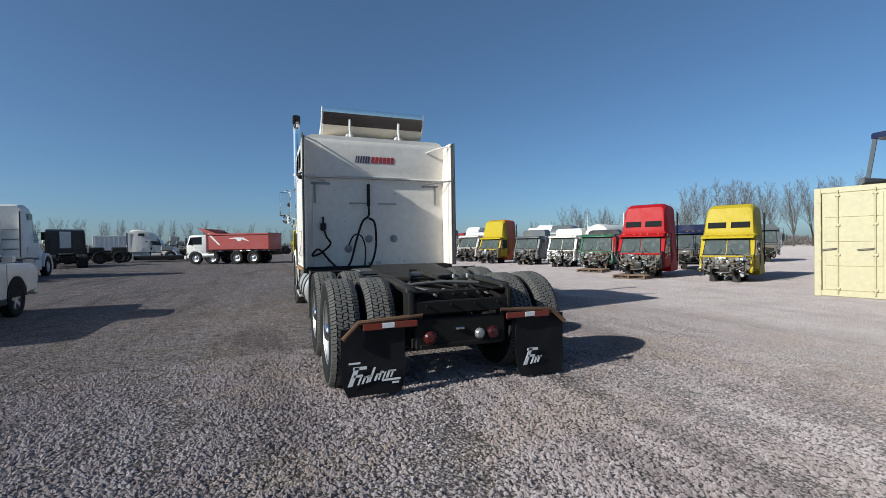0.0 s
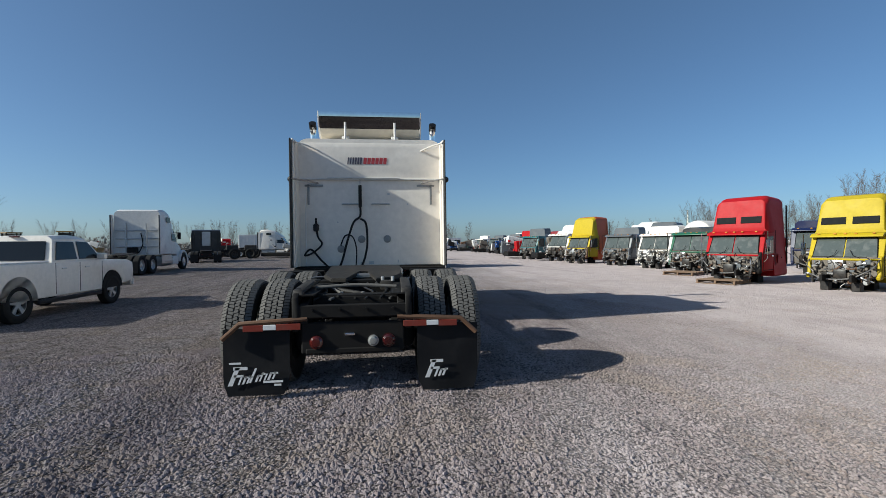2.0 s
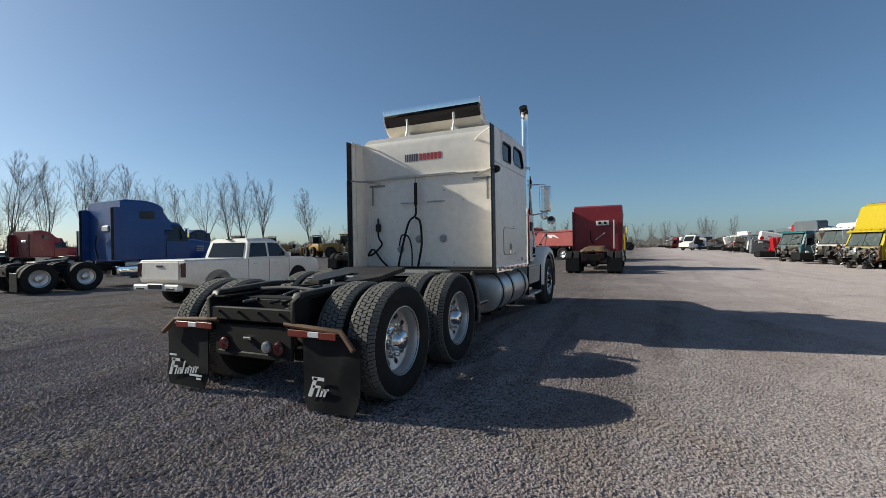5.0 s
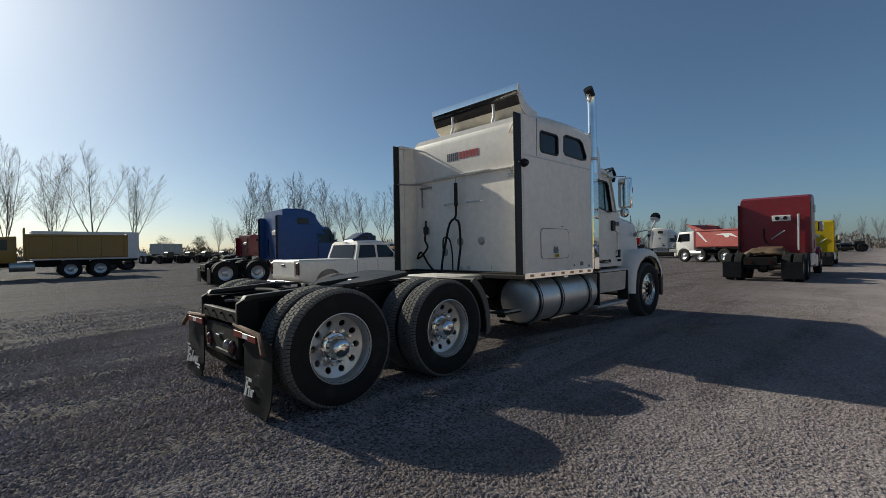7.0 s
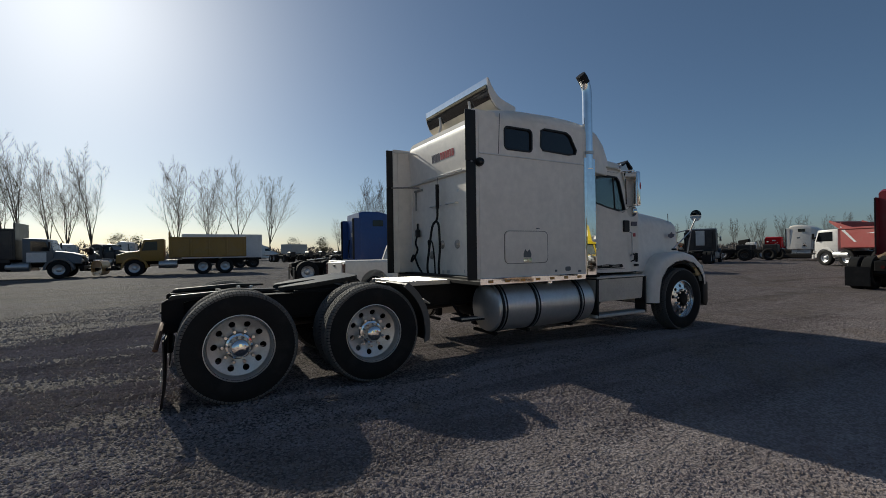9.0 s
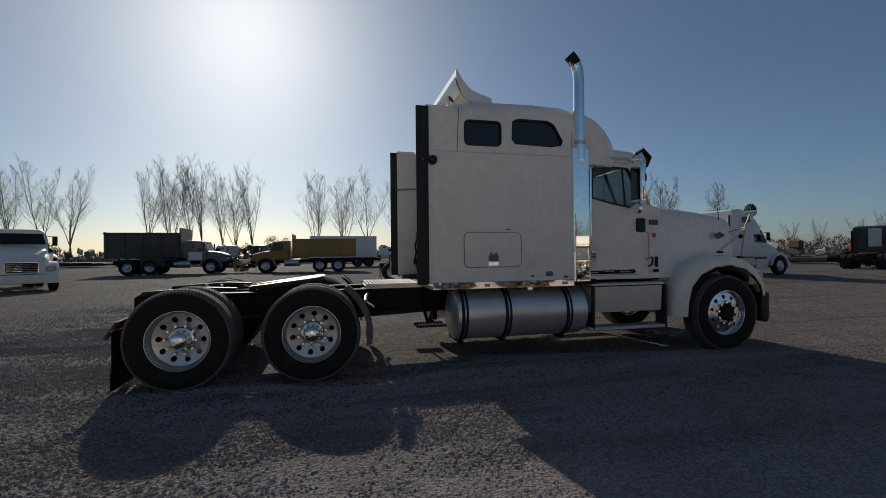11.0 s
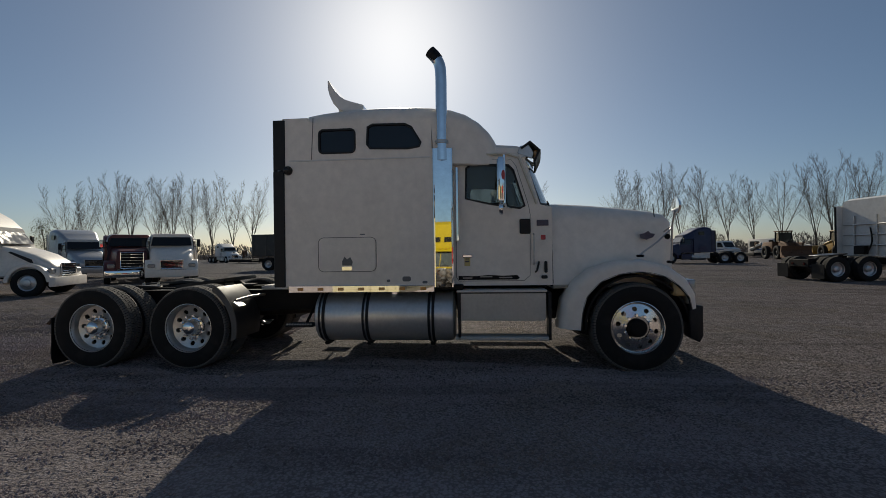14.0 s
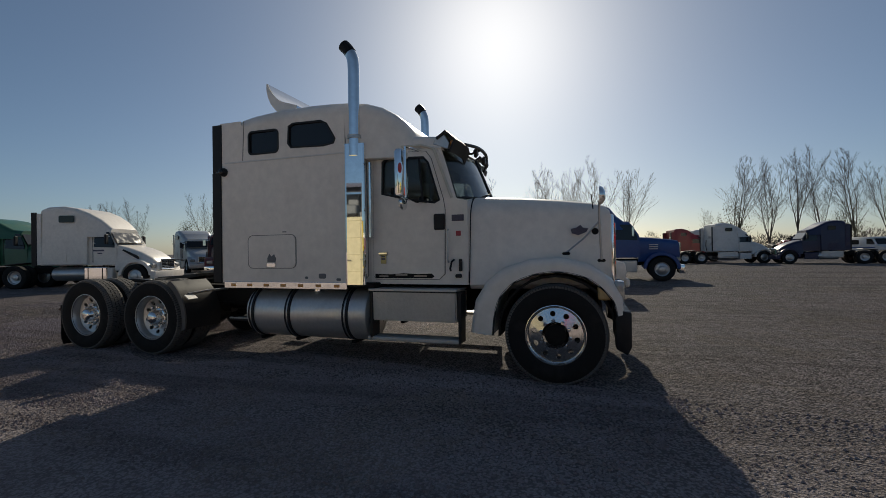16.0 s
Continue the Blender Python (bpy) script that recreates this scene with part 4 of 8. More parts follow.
    for x, z in ((0.27, 1.46), (-0.16, 1.46), (-0.50, 1.30)):
        part("vent_disc", lathe([(0, 0.03), (0.03, 0.03), (0.034, 0.018), (0.06, 0.015), (0.065, 0)], 18, Matrix.Translation((x, 2.905, z)) @ Matrix.Rotation(radians(-90), 4, "Z")), STEEL, rw, "small round metal vent")
    for x, z, w, h in ((-0.15, 1.05, 0.06, 0.05), (0.0, 1.06, 0.08, 0.05), (0.45, 1.08, 0.02, 0.05), (0.3, 2.22, 0.04, 0.03), (0.62, 2.05, 0.02, 0.02), (-0.55, 1.75, 0.02, 0.02)):
        part("wear_mark", boxes(((x, 2.9035, z), (w, 0.003, h), 0.001)), DULLALU, rw, "grey scuff")
    # decal: plain slanted strokes
    sh = Matrix.Identity(4)
    sh[0][2] = 0.3
    lean = Matrix.Rotation(radians(7.6), 4, "X") @ sh
    for i in range(6):
        part("decal_stroke", box((0, 0, 0), (0.018 + 0.003 * i, 0.004, 0.11), 0), PRINT_DARK, rw, "faded dark decal stroke", m=Matrix.Translation((-0.36 + 0.042 * i, 2.8565, 2.77)) @ lean)
        part("decal_stroke", box((0, 0, 0), (0.052, 0.004, 0.10), 0), PRINT_RED, rw, "faded red decal stroke", m=Matrix.Translation((-0.08 + 0.066 * i, 2.8565, 2.77)) @ lean)
    # spring-hung hoses and cables
    part("hose_hanger", tube([(-0.17, 2.84, 2.46), (-0.17, 2.83, 2.36)], 0.006, 6, False), STEEL, rw)
    part("hose_spring", tube([(-0.17, 2.83, 2.36), (-0.17, 2.83, 2.00)], 0.028, 10, False), RUBBER, rw, "black hanging hose spring")
    part("air_hose", tube([(-0.17, 2.83, 2.00), (-0.175, 2.82, 1.84), (-0.28, 2.80, 1.74), (-0.38, 2.80, 1.45), (-0.46, 2.80, 1.15), (-0.52, 2.84, 1.00)], 0.018, 8), RUBBER, rw, "black looped air hose")
    part("air_hose", tube([(-0.17, 2.82, 1.80), (-0.08, 2.80, 1.72), (-0.06, 2.80, 1.4), (-0.10, 2.80, 1.16), (-0.16, 2.84, 1.00)], 0.018, 8), RUBBER, rw, "black looped air hose")
    part("air_hose", tube([(-0.50, 2.86, 1.36), (-0.42, 2.80, 1.52), (-0.30, 2.80, 1.50), (-0.24, 2.80, 1.3), (-0.25, 2.82, 1.02)], 0.012, 8), RUBBER, rw)
    part("power_cable", tube([(-0.90, 2.86, 1.66), (-0.86, 2.80, 1.50), (-0.80, 2.80, 1.38), (-0.95, 2.80, 1.24), (-1.08, 2.82, 1.20), (-0.98, 2.82, 1.30), (-0.82, 2.82, 1.12), (-0.70, 2.84, 1.00)], 0.016, 8), RUBBER, rw, "black coiled power cable")
    part("cable_holder", boxes(((-0.90, 2.86, 1.66), (0.09, 0.07, 0.13), 0.02), ((-0.90, 2.86, 1.77), (0.03, 0.03, 0.10), 0.008)), PLASTIC, rw)
    part("side_pipe", tube([(-1.06, 2.84, 1.05), (-1.06, 2.84, 2.2)], 0.010, 6, False), WHITE2, rw)


sleeper()


def spoiler():
    # horn-shaped wing on the roof: thick and rounded low at the front, thin and upright at the rear
    spine = [(3.49, 3.285), (3.40, 3.28), (3.30, 3.295), (3.21, 3.335), (3.14, 3.40), (3.09, 3.48), (3.055, 3.56), (3.035, 3.645)]
    half = [0.030, 0.062, 0.074, 0.070, 0.058, 0.044, 0.028, 0.008]
    up, low = [], []
    for i, (y, z) in enumerate(spine):
        p, q = spine[max(0, i - 1)], spine[min(len(spine) - 1, i + 1)]
        d = Vector((q[0] - p[0], q[1] - p[1])).normalized()
        up.append((y + d.y * half[i], z - d.x * half[i])), low.append((y - d.y * half[i], z + d.x * half[i]))
    ring = up + low[::-1]
    w = part("roof_wing", prism(ring, -0.86, 0.86), CHROME, truck, "weathered bright metal roof wing", smooth=60)
    part("wing_lip", prism([(low[k][0] - 0.004, low[k][1]) for k in (2, 3, 4)] + [(low[k][0] - 0.012, low[k][1]) for k in (4, 3, 2)], -0.85, 0.85), CREAM2, w, "faded cream lower face")
    # added strip: the dark band mirrored in the wing, given as colour
    part("wing_face", prism([(low[k][0] - 0.003, low[k][1] + 0.002) for k in (4, 5, 6)] + [(low[k][0] - 0.010, low[k][1] + 0.004) for k in (6, 5, 4)], -0.85, 0.85), DARKREFLECTION, w, "mirror-like upper face with dark reflection in its colour")
    for x in (-0.87, 0.87):
        part("end_plate", prism(ring, x - 0.010, x + 0.010, 0.003, 1), WHITE2, w)
    for x in (-0.42, 0.42):
        part("strut", tube([(x, 3.00, 3.15), (x, 3.055, 3.30), (x, 3.035, 3.46)], 0.020, 8, False), WHITE2, w)
        part("strut", tube([(x * 0.5, 3.3, 3.17), (x * 0.5, 3.32, 3.26)], 0.02, 8, False), STEEL, w)
    for x in (-0.42, 0.42):
        part("wing_foot", boxes(((x, 3.2, 3.205), (0.12, 0.3, 0.05), 0.012)), WHITE2, w)


spoiler()


def stacks():
    for s in (-1, 1):
        x = s * 1.20
        pipe = tube([(x, 4.52, 2.5), (x, 4.52, 3.2), (x, 4.52, 3.52), (x, 4.50, 3.66), (x, 4.43, 3.77), (x, 4.40, 3.80)], 0.068, 20)
        st = part("exhaust_pipe", pipe, CHROME, truck, "chrome exhaust stack with curved sooty tip")
        part("stack_tip", tube([(x, 4.485, 3.70), (x, 4.445, 3.755), (x, 4.395, 3.806)], 0.071, 20, False), FLAP, st, "sooty black pipe end")
        # bright heat shield, folded round the muffler
        sh = B()
        ca, sa = 0.9945, 0.1045
        ring = [(s * (1.115 + a * ca - b * sa), 4.515 + a * sa + b * ca) for a, b in rounded(-0.125, 0.125, -0.125, 0.125, 0.03, 4)]
        sh = loft([[(x2, y2, 1.0) for x2, y2 in ring], [(x2, y2, 2.64) for x2, y2 in ring]])
        part("heat_shield", sh, CHROME, st, "mirror-bright heat shield", smooth=8)
        part("clamp", lathe([(0.072, -0.02), (0.080, -0.02), (0.080, 0.02), (0.072, 0.02)], 20, Matrix.Translation((x, 4.52, 2.72)) @ Matrix.Rotation(radians(90), 4, "Y"), closed=True), DULLALU, st)
        part("grab_handle", tube([(s * 1.10, 4.68, 2.42), (s * 1.16, 4.69, 2.42), (s * 1.16, 4.69, 1.55), (s * 1.10, 4.68, 1.55)], 0.016, 8, False), CHROME, truck, "long chrome grab handle")


stacks()


def tanks():
    for s in (-1, 1):
        c = s * 0.885
        body = lathe([(0, -0.87), (0.26, -0.865), (0.305, -0.84), (0.32, -0.80), (0.32, 0.80), (0.305, 0.84), (0.26, 0.865), (0, 0.87)], 48)
        body.transform(Matrix.Translation((c, 3.78, 0.63)) @ Matrix.Rotation(radians(90), 4, "Z"))
        tk = part("fuel_tank", body, TANKALU, truck, "dull brushed aluminium fuel tank")
        for y in (3.02, 3.56, 4.36):
            part("tank_strap", lathe([(0.321, -0.042), (0.332, -0.038), (0.332, 0.038), (0.321, 0.042)], 48, Matrix.Translation((c, y, 0.63)) @ Matrix.Rotation(radians(90), 4, "Z"), closed=True), PLASTIC, tk, "black rubber-lined tank strap")
            part("strap_band", lathe([(0.331, -0.009), (0.336, -0.008), (0.336, 0.008), (0.331, 0.009)], 48, Matrix.Translation((c, y, 0.63)) @ Matrix.Rotation(radians(90), 4, "Z"), closed=True), DULLALU, tk)
            part("tank_bracket", boxes(((s * 0.52, y, 0.60), (0.12, 0.07, 0.5), 0.01), ((s * 0.75, y, 0.29), (0.5, 0.06, 0.04), 0.01)), CHASSIS, tk)
        part("filler_cap", cyl((s * 1.04, 3.9, 0.925), 0.05, 0.06, "z", 18, 0.01), CHROME, tk)
        # step box and steps below the door
        bm = loft([[(s * 0.72, 4.68, 0.59), (s * 1.16, 4.68, 0.59), (s * 1.18, 4.68, 0.93), (s * 0.72, 4.68, 0.93)], [(s * 0.72, 5.72, 0.59), (s * 1.16, 5.72, 0.59), (s * 1.18, 5.72, 0.93), (s * 0.72, 5.72, 0.93)]])
        bmesh.ops.bevel(bm, geom=bm.edges[:], offset=0.015, segments=2, affect="EDGES")
        sb = part("step_box", bm, SATIN, truck, "white-painted battery box with tread plate face")
        bm = B()
        for i in range(24):
            for j in range(9):
                join(bm, box((0, 0, 0), (0.004, 0.026, 0.007), 0), Matrix.Translation((s * (1.164 + 0.0022 * j), 4.74 + 0.04 * i, 0.625 + 0.032 * j)) @ Matrix.Rotation(radians(45 if (i + j) % 2 else -45), 4, "X"))
        tagged(part("tread_plate", bm, SATIN, sb), kind="stuff")
        part("step_lid", boxes(((s * 0.98, 5.2, 0.944), (0.44, 1.06, 0.028), 0.006)), SATIN, sb)
        part("lid_gasket", boxes(((s * 1.163, 5.2, 0.924), (0.05, 1.05, 0.012), 0.002)), PLASTIC, sb)
        part("lower_step", boxes(((s * 1.08, 5.20, 0.385), (0.22, 1.10, 0.045), 0.010)), SATIN, sb, "thin aluminium lower step")
        for y in (4.70, 5.76):
            part("step_hanger", prism([(y - 0.015, 0.37), (y + 0.015, 0.37), (y + 0.02, 0.93), (y - 0.02, 0.93)], s * 1.0, s * 1.19, 0.004, 1), PLASTIC, sb)
    part("air_tank", lathe([(0, -0.35), (0.1, -0.34), (0.13, -0.28), (0.13, 0.28), (0.1, 0.34), (0, 0.35)], 20, Matrix.Translation((0, 3.3, 0.52))), CHASSIS, truck)
    for s in (-1, 1):
        fs = part("frame_step", boxes(((s * 0.88, 2.66, 0.50), (0.26, 0.36, 0.025), 0.004)), PLASTIC, truck, "serrated frame step")
        for k in range(10):
            part("step_tooth", boxes(((s * 1.0, 2.505 + 0.034 * k, 0.523), (0.03, 0.022, 0.02), 0.004)), SATIN, fs)
        part("step_hanger", tube([(s * 0.47, 2.66, 0.70), (s * 0.60, 2.66, 0.60), (s * 0.76, 2.66, 0.50)], 0.02, 6, False), CHASSIS, fs)


tanks()

DOOR_WIN = [(4.79, 2.06), (5.08, 1.99), (5.44, 1.93), (5.50, 1.96), (5.37, 2.39), (5.31, 2.455), (4.86, 2.475), (4.80, 2.43)]


def cab():
    CW = 1.03
    for s in (-1, 1):
        outline = [(4.60, 1.00), (5.82, 1.00), (5.82, 1.94), (5.67, 1.975), (5.47, 2.55), (5.42, 2.60), (4.60, 2.66)]
        side = part("cab_side", panel(outline, [DOOR_WIN], s * (CW - 0.045), s * CW), WHITE, truck, "white cab side", smooth=20)
        # door leaf lies proud of the cab side
        leaf = [(4.70, 1.06), (5.48, 1.06), (5.55, 1.12), (5.56, 1.85), (5.54, 1.97), (5.40, 2.44), (5.34, 2.52), (4.72, 2.545), (4.68, 2.51), (4.67, 1.10)]
        d = part("cab_door", panel(leaf, [DOOR_WIN], s * (CW + 0.002), s * (CW + 0.014)), WHITE, truck, "white cab door, scraped bare along the bottom", smooth=20)
        part("door_gasket", ring_around(leaf, s * (CW - 0.004), s * (CW + 0.004), 0.008), SEAM, d)
        part("door_glass", prism(DOOR_WIN, s * (CW - 0.02), s * (CW - 0.014)), SCREEN, d, "tinted door window")
        part("window_gasket", ring_around(grown(DOOR_WIN, -0.012), s * (CW - 0.02), s * (CW + 0.018), 0.024), PLASTIC, d)
        part("vent_divider", tube([(s * (CW - 0.01), 5.29, 1.96), (s * (CW - 0.01), 5.25, 2.46)], 0.012, 6, False), PLASTIC, d)
        part("scraped_sill", panel([(4.69, 1.07), (5.40, 1.07), (5.43, 1.09), (5.40, 1.125), (5.24, 1.118), (5.05, 1.128), (4.90, 1.115), (4.69, 1.12)], [], s * (CW + 0.0145), s * (CW + 0.016)), CHASSIS, d, "dark scraped metal along the sill")
        for y0, y1, z in ((4.74, 4.86, 1.085), (4.95, 5.10, 1.10), (5.18, 5.34, 1.088)):
            part("bare_patch", panel(rounded(y0, y1, z, z + 0.016, 0.007), [], s * (CW + 0.0165), s * (CW + 0.018)), STEEL, d, "bare metal scratch")
        part("door_handle", boxes(((s * (CW + 0.03), 4.80, 1.36), (0.03, 0.12, 0.035), 0.008)), CHROME, d)
        part("paper_tag", boxes(((s * (CW + 0.020), 4.80, 1.30), (0.006, 0.07, 0.12), 0.002)), TAG, d, "yellow paper tag")
        part("tag_print", boxes(((s * (CW + 0.0245), 4.80, 1.325), (0.002, 0.045, 0.012), 0), ((s * (CW + 0.0245), 4.80, 1.295), (0.002, 0.05, 0.02), 0)), PRINT_DARK, d)
        part("badge", boxes(((s * (CW + 0.02), 5.50, 1.71), (0.05, 0.13, 0.18), 0.012)), PLASTIC, truck, "black plastic marker block")
        part("trim_badge", boxes(((s * (CW + 0.006), 5.71, 1.75), (0.012, 0.14, 0.07), 0.004)), PRINT_DARK, truck)
        part("trim_badge", boxes(((s * (CW + 0.005), 5.715, 1.575), (0.010, 0.055, 0.055), 0.003)), PRINT_RED, truck)
        part("drip_rail", tube([(s * (CW + 0.02), 4.6, 2.60), (s * (CW + 0.02), 5.30, 2.59), (s * (CW + 0.015), 5.44, 2.54), (s * (CW + 0.012), 5.645, 1.98)], 0.017, 6, False), CREAM2, truck)
        part("cowl_handle", tube([(s * (CW + 0.01), 5.62, 1.16), (s * (CW + 0.06), 5.63, 1.18), (s * (CW + 0.06), 5.65, 1.26), (s * (CW + 0.01), 5.66, 1.28)], 0.012, 6, False), PLASTIC, truck)
        part("hood_latch", boxes(((s * (CW + 0.02), 5.74, 1.22), (0.04, 0.035, 0.14), 0.01), ((s * (CW + 0.03), 5.72, 1.10), (0.05, 0.07, 0.04), 0.01)), PLASTIC, truck, "black rubber hood latch")
        part("door_grab", tube([(s * (CW + 0.015), 5.60, 1.25), (s * (CW + 0.05), 5.60, 1.27), (s * (CW + 0.05), 5.60, 1.60), (s * (CW + 0.015), 5.60, 1.62)], 0.010, 6, False), DULLALU, truck)
    def bowed(ring, k):
        return [(x, y + k * (1 - (x / 1.05) ** 2), z) for x, y, z in ring]
    part("cab_roof", loft([hoop(4.60, 1.05, 2.54, 2.76, 0.12, 1.02, rb=0.01), hoop(5.15, 1.05, 2.56, 2.735, 0.11, 1.01, rb=0.01), bowed(hoop(5.38, 1.04, 2.56, 2.715, 0.10, 1.0, rb=0.01), 0.12), bowed(hoop(5.48, 1.03, 2.54, 2.685, 0.08, 1.0, rb=0.01), 0.16), bowed(hoop(5.51, 1.02, 2.54, 2.63, 0.04, 1.0, rb=0.01), 0.17)]), WHITE, truck)
    part("cab_floor", boxes(((0, 5.2, 1.02), (2.0, 1.2, 0.05), 0.01)), PLASTIC, truck)
    part("cab_back", boxes(((0, 4.62, 1.75), (2.0, 0.04, 1.5), 0.01)), PLASTIC, truck)
    part("firewall", boxes(((0, 5.74, 1.48), (2.0, 0.06, 0.96), 0.01)), WHITE, truck)
    part("dashboard", loft([hoop(5.35, 0.95, 1.55, 1.90, 0.08), hoop(5.72, 0.97, 1.5, 1.97, 0.05), hoop(5.86, 0.55, 1.6, 1.985, 0.05)]), PLASTIC, truck, "black dashboard")
    for s in (-1, 1):
        # curved windscreen halves on the slant, wrapping round to the pillars
        def pane(off):
            lo = [Vector((s * 0.99 * u, 5.90 - 0.22 * u ** 2.4 + off, 1.98 + 0.03 * (1 - u * u) + off * 0.4)) for u in STEPS]
            hi = [Vector((s * 0.97 * u, 5.67 - 0.18 * u ** 2.4 + off, 2.55 + 0.02 * (1 - u * u) + off * 0.4)) for u in STEPS]
            return lo + hi[::-1]
        STEPS = [0.02, 0.2, 0.4, 0.6, 0.75, 0.88, 1.0]
        front, back = pane(0.007), pane(0.0)
        bm = B()
        fv, bv = [bm.verts.new(p) for p in front], [bm.verts.new(p) for p in back]
        count = len(STEPS)
        for i in range(count - 1):
            bm.faces.new((fv[i], fv[i + 1], fv[2 * count - 2 - i], fv[2 * count - 1 - i]))
            bm.faces.new((bv[2 * count - 1 - i], bv[2 * count - 2 - i], bv[i + 1], bv[i]))
        for i in range(2 * count):
            j = (i + 1) % (2 * count)
            bm.faces.new((fv[j], fv[i], bv[i], bv[j]))
        bmesh.ops.recalc_face_normals(bm, faces=bm.faces[:])
        part("windscreen", bm, SCREEN, truck, "tinted split windscreen pane", smooth=60)
        part("screen_seal", tube(front + front[:1], 0.016, 6, False), PLASTIC, truck)
        part("wiper", tube([(s * 0.62, 5.86, 1.99), (s * 0.45, 5.87, 2.04), (s * 0.15, 5.90, 2.10)], 0.010, 6, False), CHASSIS, truck)
        part("pillar", tube([(s * 1.0, 5.665, 1.96), (s * 0.985, 5.48, 2.56)], 0.03, 8, False), WHITE, truck)
        seat = part("seat", boxes(((s * 0.5, 5.0, 1.36), (0.5, 0.5, 0.14), 0.05, None, 2), ((s * 0.5, 4.76, 1.72), (0.48, 0.14, 0.72), 0.05, None, 2), ((s * 0.5, 4.76, 2.12), (0.28, 0.11, 0.16), 0.04, None, 2)), GREY, truck, "dark grey cab seat")
        part("seat_base", boxes(((s * 0.5, 5.0, 1.16), (0.36, 0.4, 0.28), 0.03)), PLASTIC, seat)
    part("centre_pillar", tube([(0, 5.91, 2.01), (0, 5.68, 2.57)], 0.018, 8, False), PLASTIC, truck)
    part("steering_wheel", tube([(-0.5 + 0.22 * math.cos(a), 5.28 + 0.1 * math.sin(a), 1.86 + 0.18 * math.sin(a)) for a in [2 * math.pi * k / 16 for k in range(17)]], 0.016, 8, False), PLASTIC, truck)
    # broken visor: a folded wedge at the near end, a torn strip along the middle, a loose box hanging at the far end
    def fold(x, dy=0.0, dz=0.0, thick=0.02):
        crest = [(5.46, 2.665), (5.575, 2.745), (5.70, 2.63), (5.635, 2.49)]
        inner = [(5.615, 2.505), (5.67, 2.625), (5.575, 2.745 - 1.6 * thick), (5.475, 2.645)]
        return [(x, y + dy, z + dz) for y, z in crest + inner]
    near = part("sun_visor", loft([fold(1.04), fold(0.90, 0.02, -0.005), fold(0.66, 0.05, -0.02), fold(0.60, 0.05, -0.07)]), PLASTIC, truck, "broken dark outside sun visor", smooth=15)
    part("visor_lamp", boxes(((0.94, 5.645, 2.60), (0.10, 0.05, 0.07), 0.01)), LENS_AMBER, near, "amber marker lamp")
    part("visor_strip", tube([(0.62, 5.70, 2.66), (0.30, 5.76, 2.69), (0.0, 5.775, 2.70), (-0.3, 5.755, 2.70), (-0.62, 5.69, 2.71)], 0.022, 6), PLASTIC, truck, "torn strip of the sun visor")
    part("visor_strip", tube([(0.60, 5.62, 2.57), (0.36, 5.70, 2.60), (0.12, 5.77, 2.69)], 0.014, 6), CHASSIS, truck)
    for x, z in ((0.22, 2.64), (-0.24, 2.62), (-0.52, 2.63)):
        part("visor_clip", box((x, 5.74 - 0.12 * x * x, z), (0.10, 0.05, 0.11), 0.015, Matrix.Rotation(0.5, 4, "Y")), PLASTIC, truck)
    part("sun_visor", loft([fold(-0.60, 0.02, 0.03), fold(-0.80, -0.03, 0.06), fold(-1.02, -0.08, 0.05)]), PLASTIC, truck, "loose dark end of the sun visor", smooth=15)
    for s in (-1, 1):
        part("visor_bracket", prism([(5.42, 2.60), (5.60, 2.53), (5.62, 2.60), (5.56, 2.70), (5.46, 2.69)], s * 0.99, s * 1.02, 0.006, 1), DULLALU, truck)


cab()


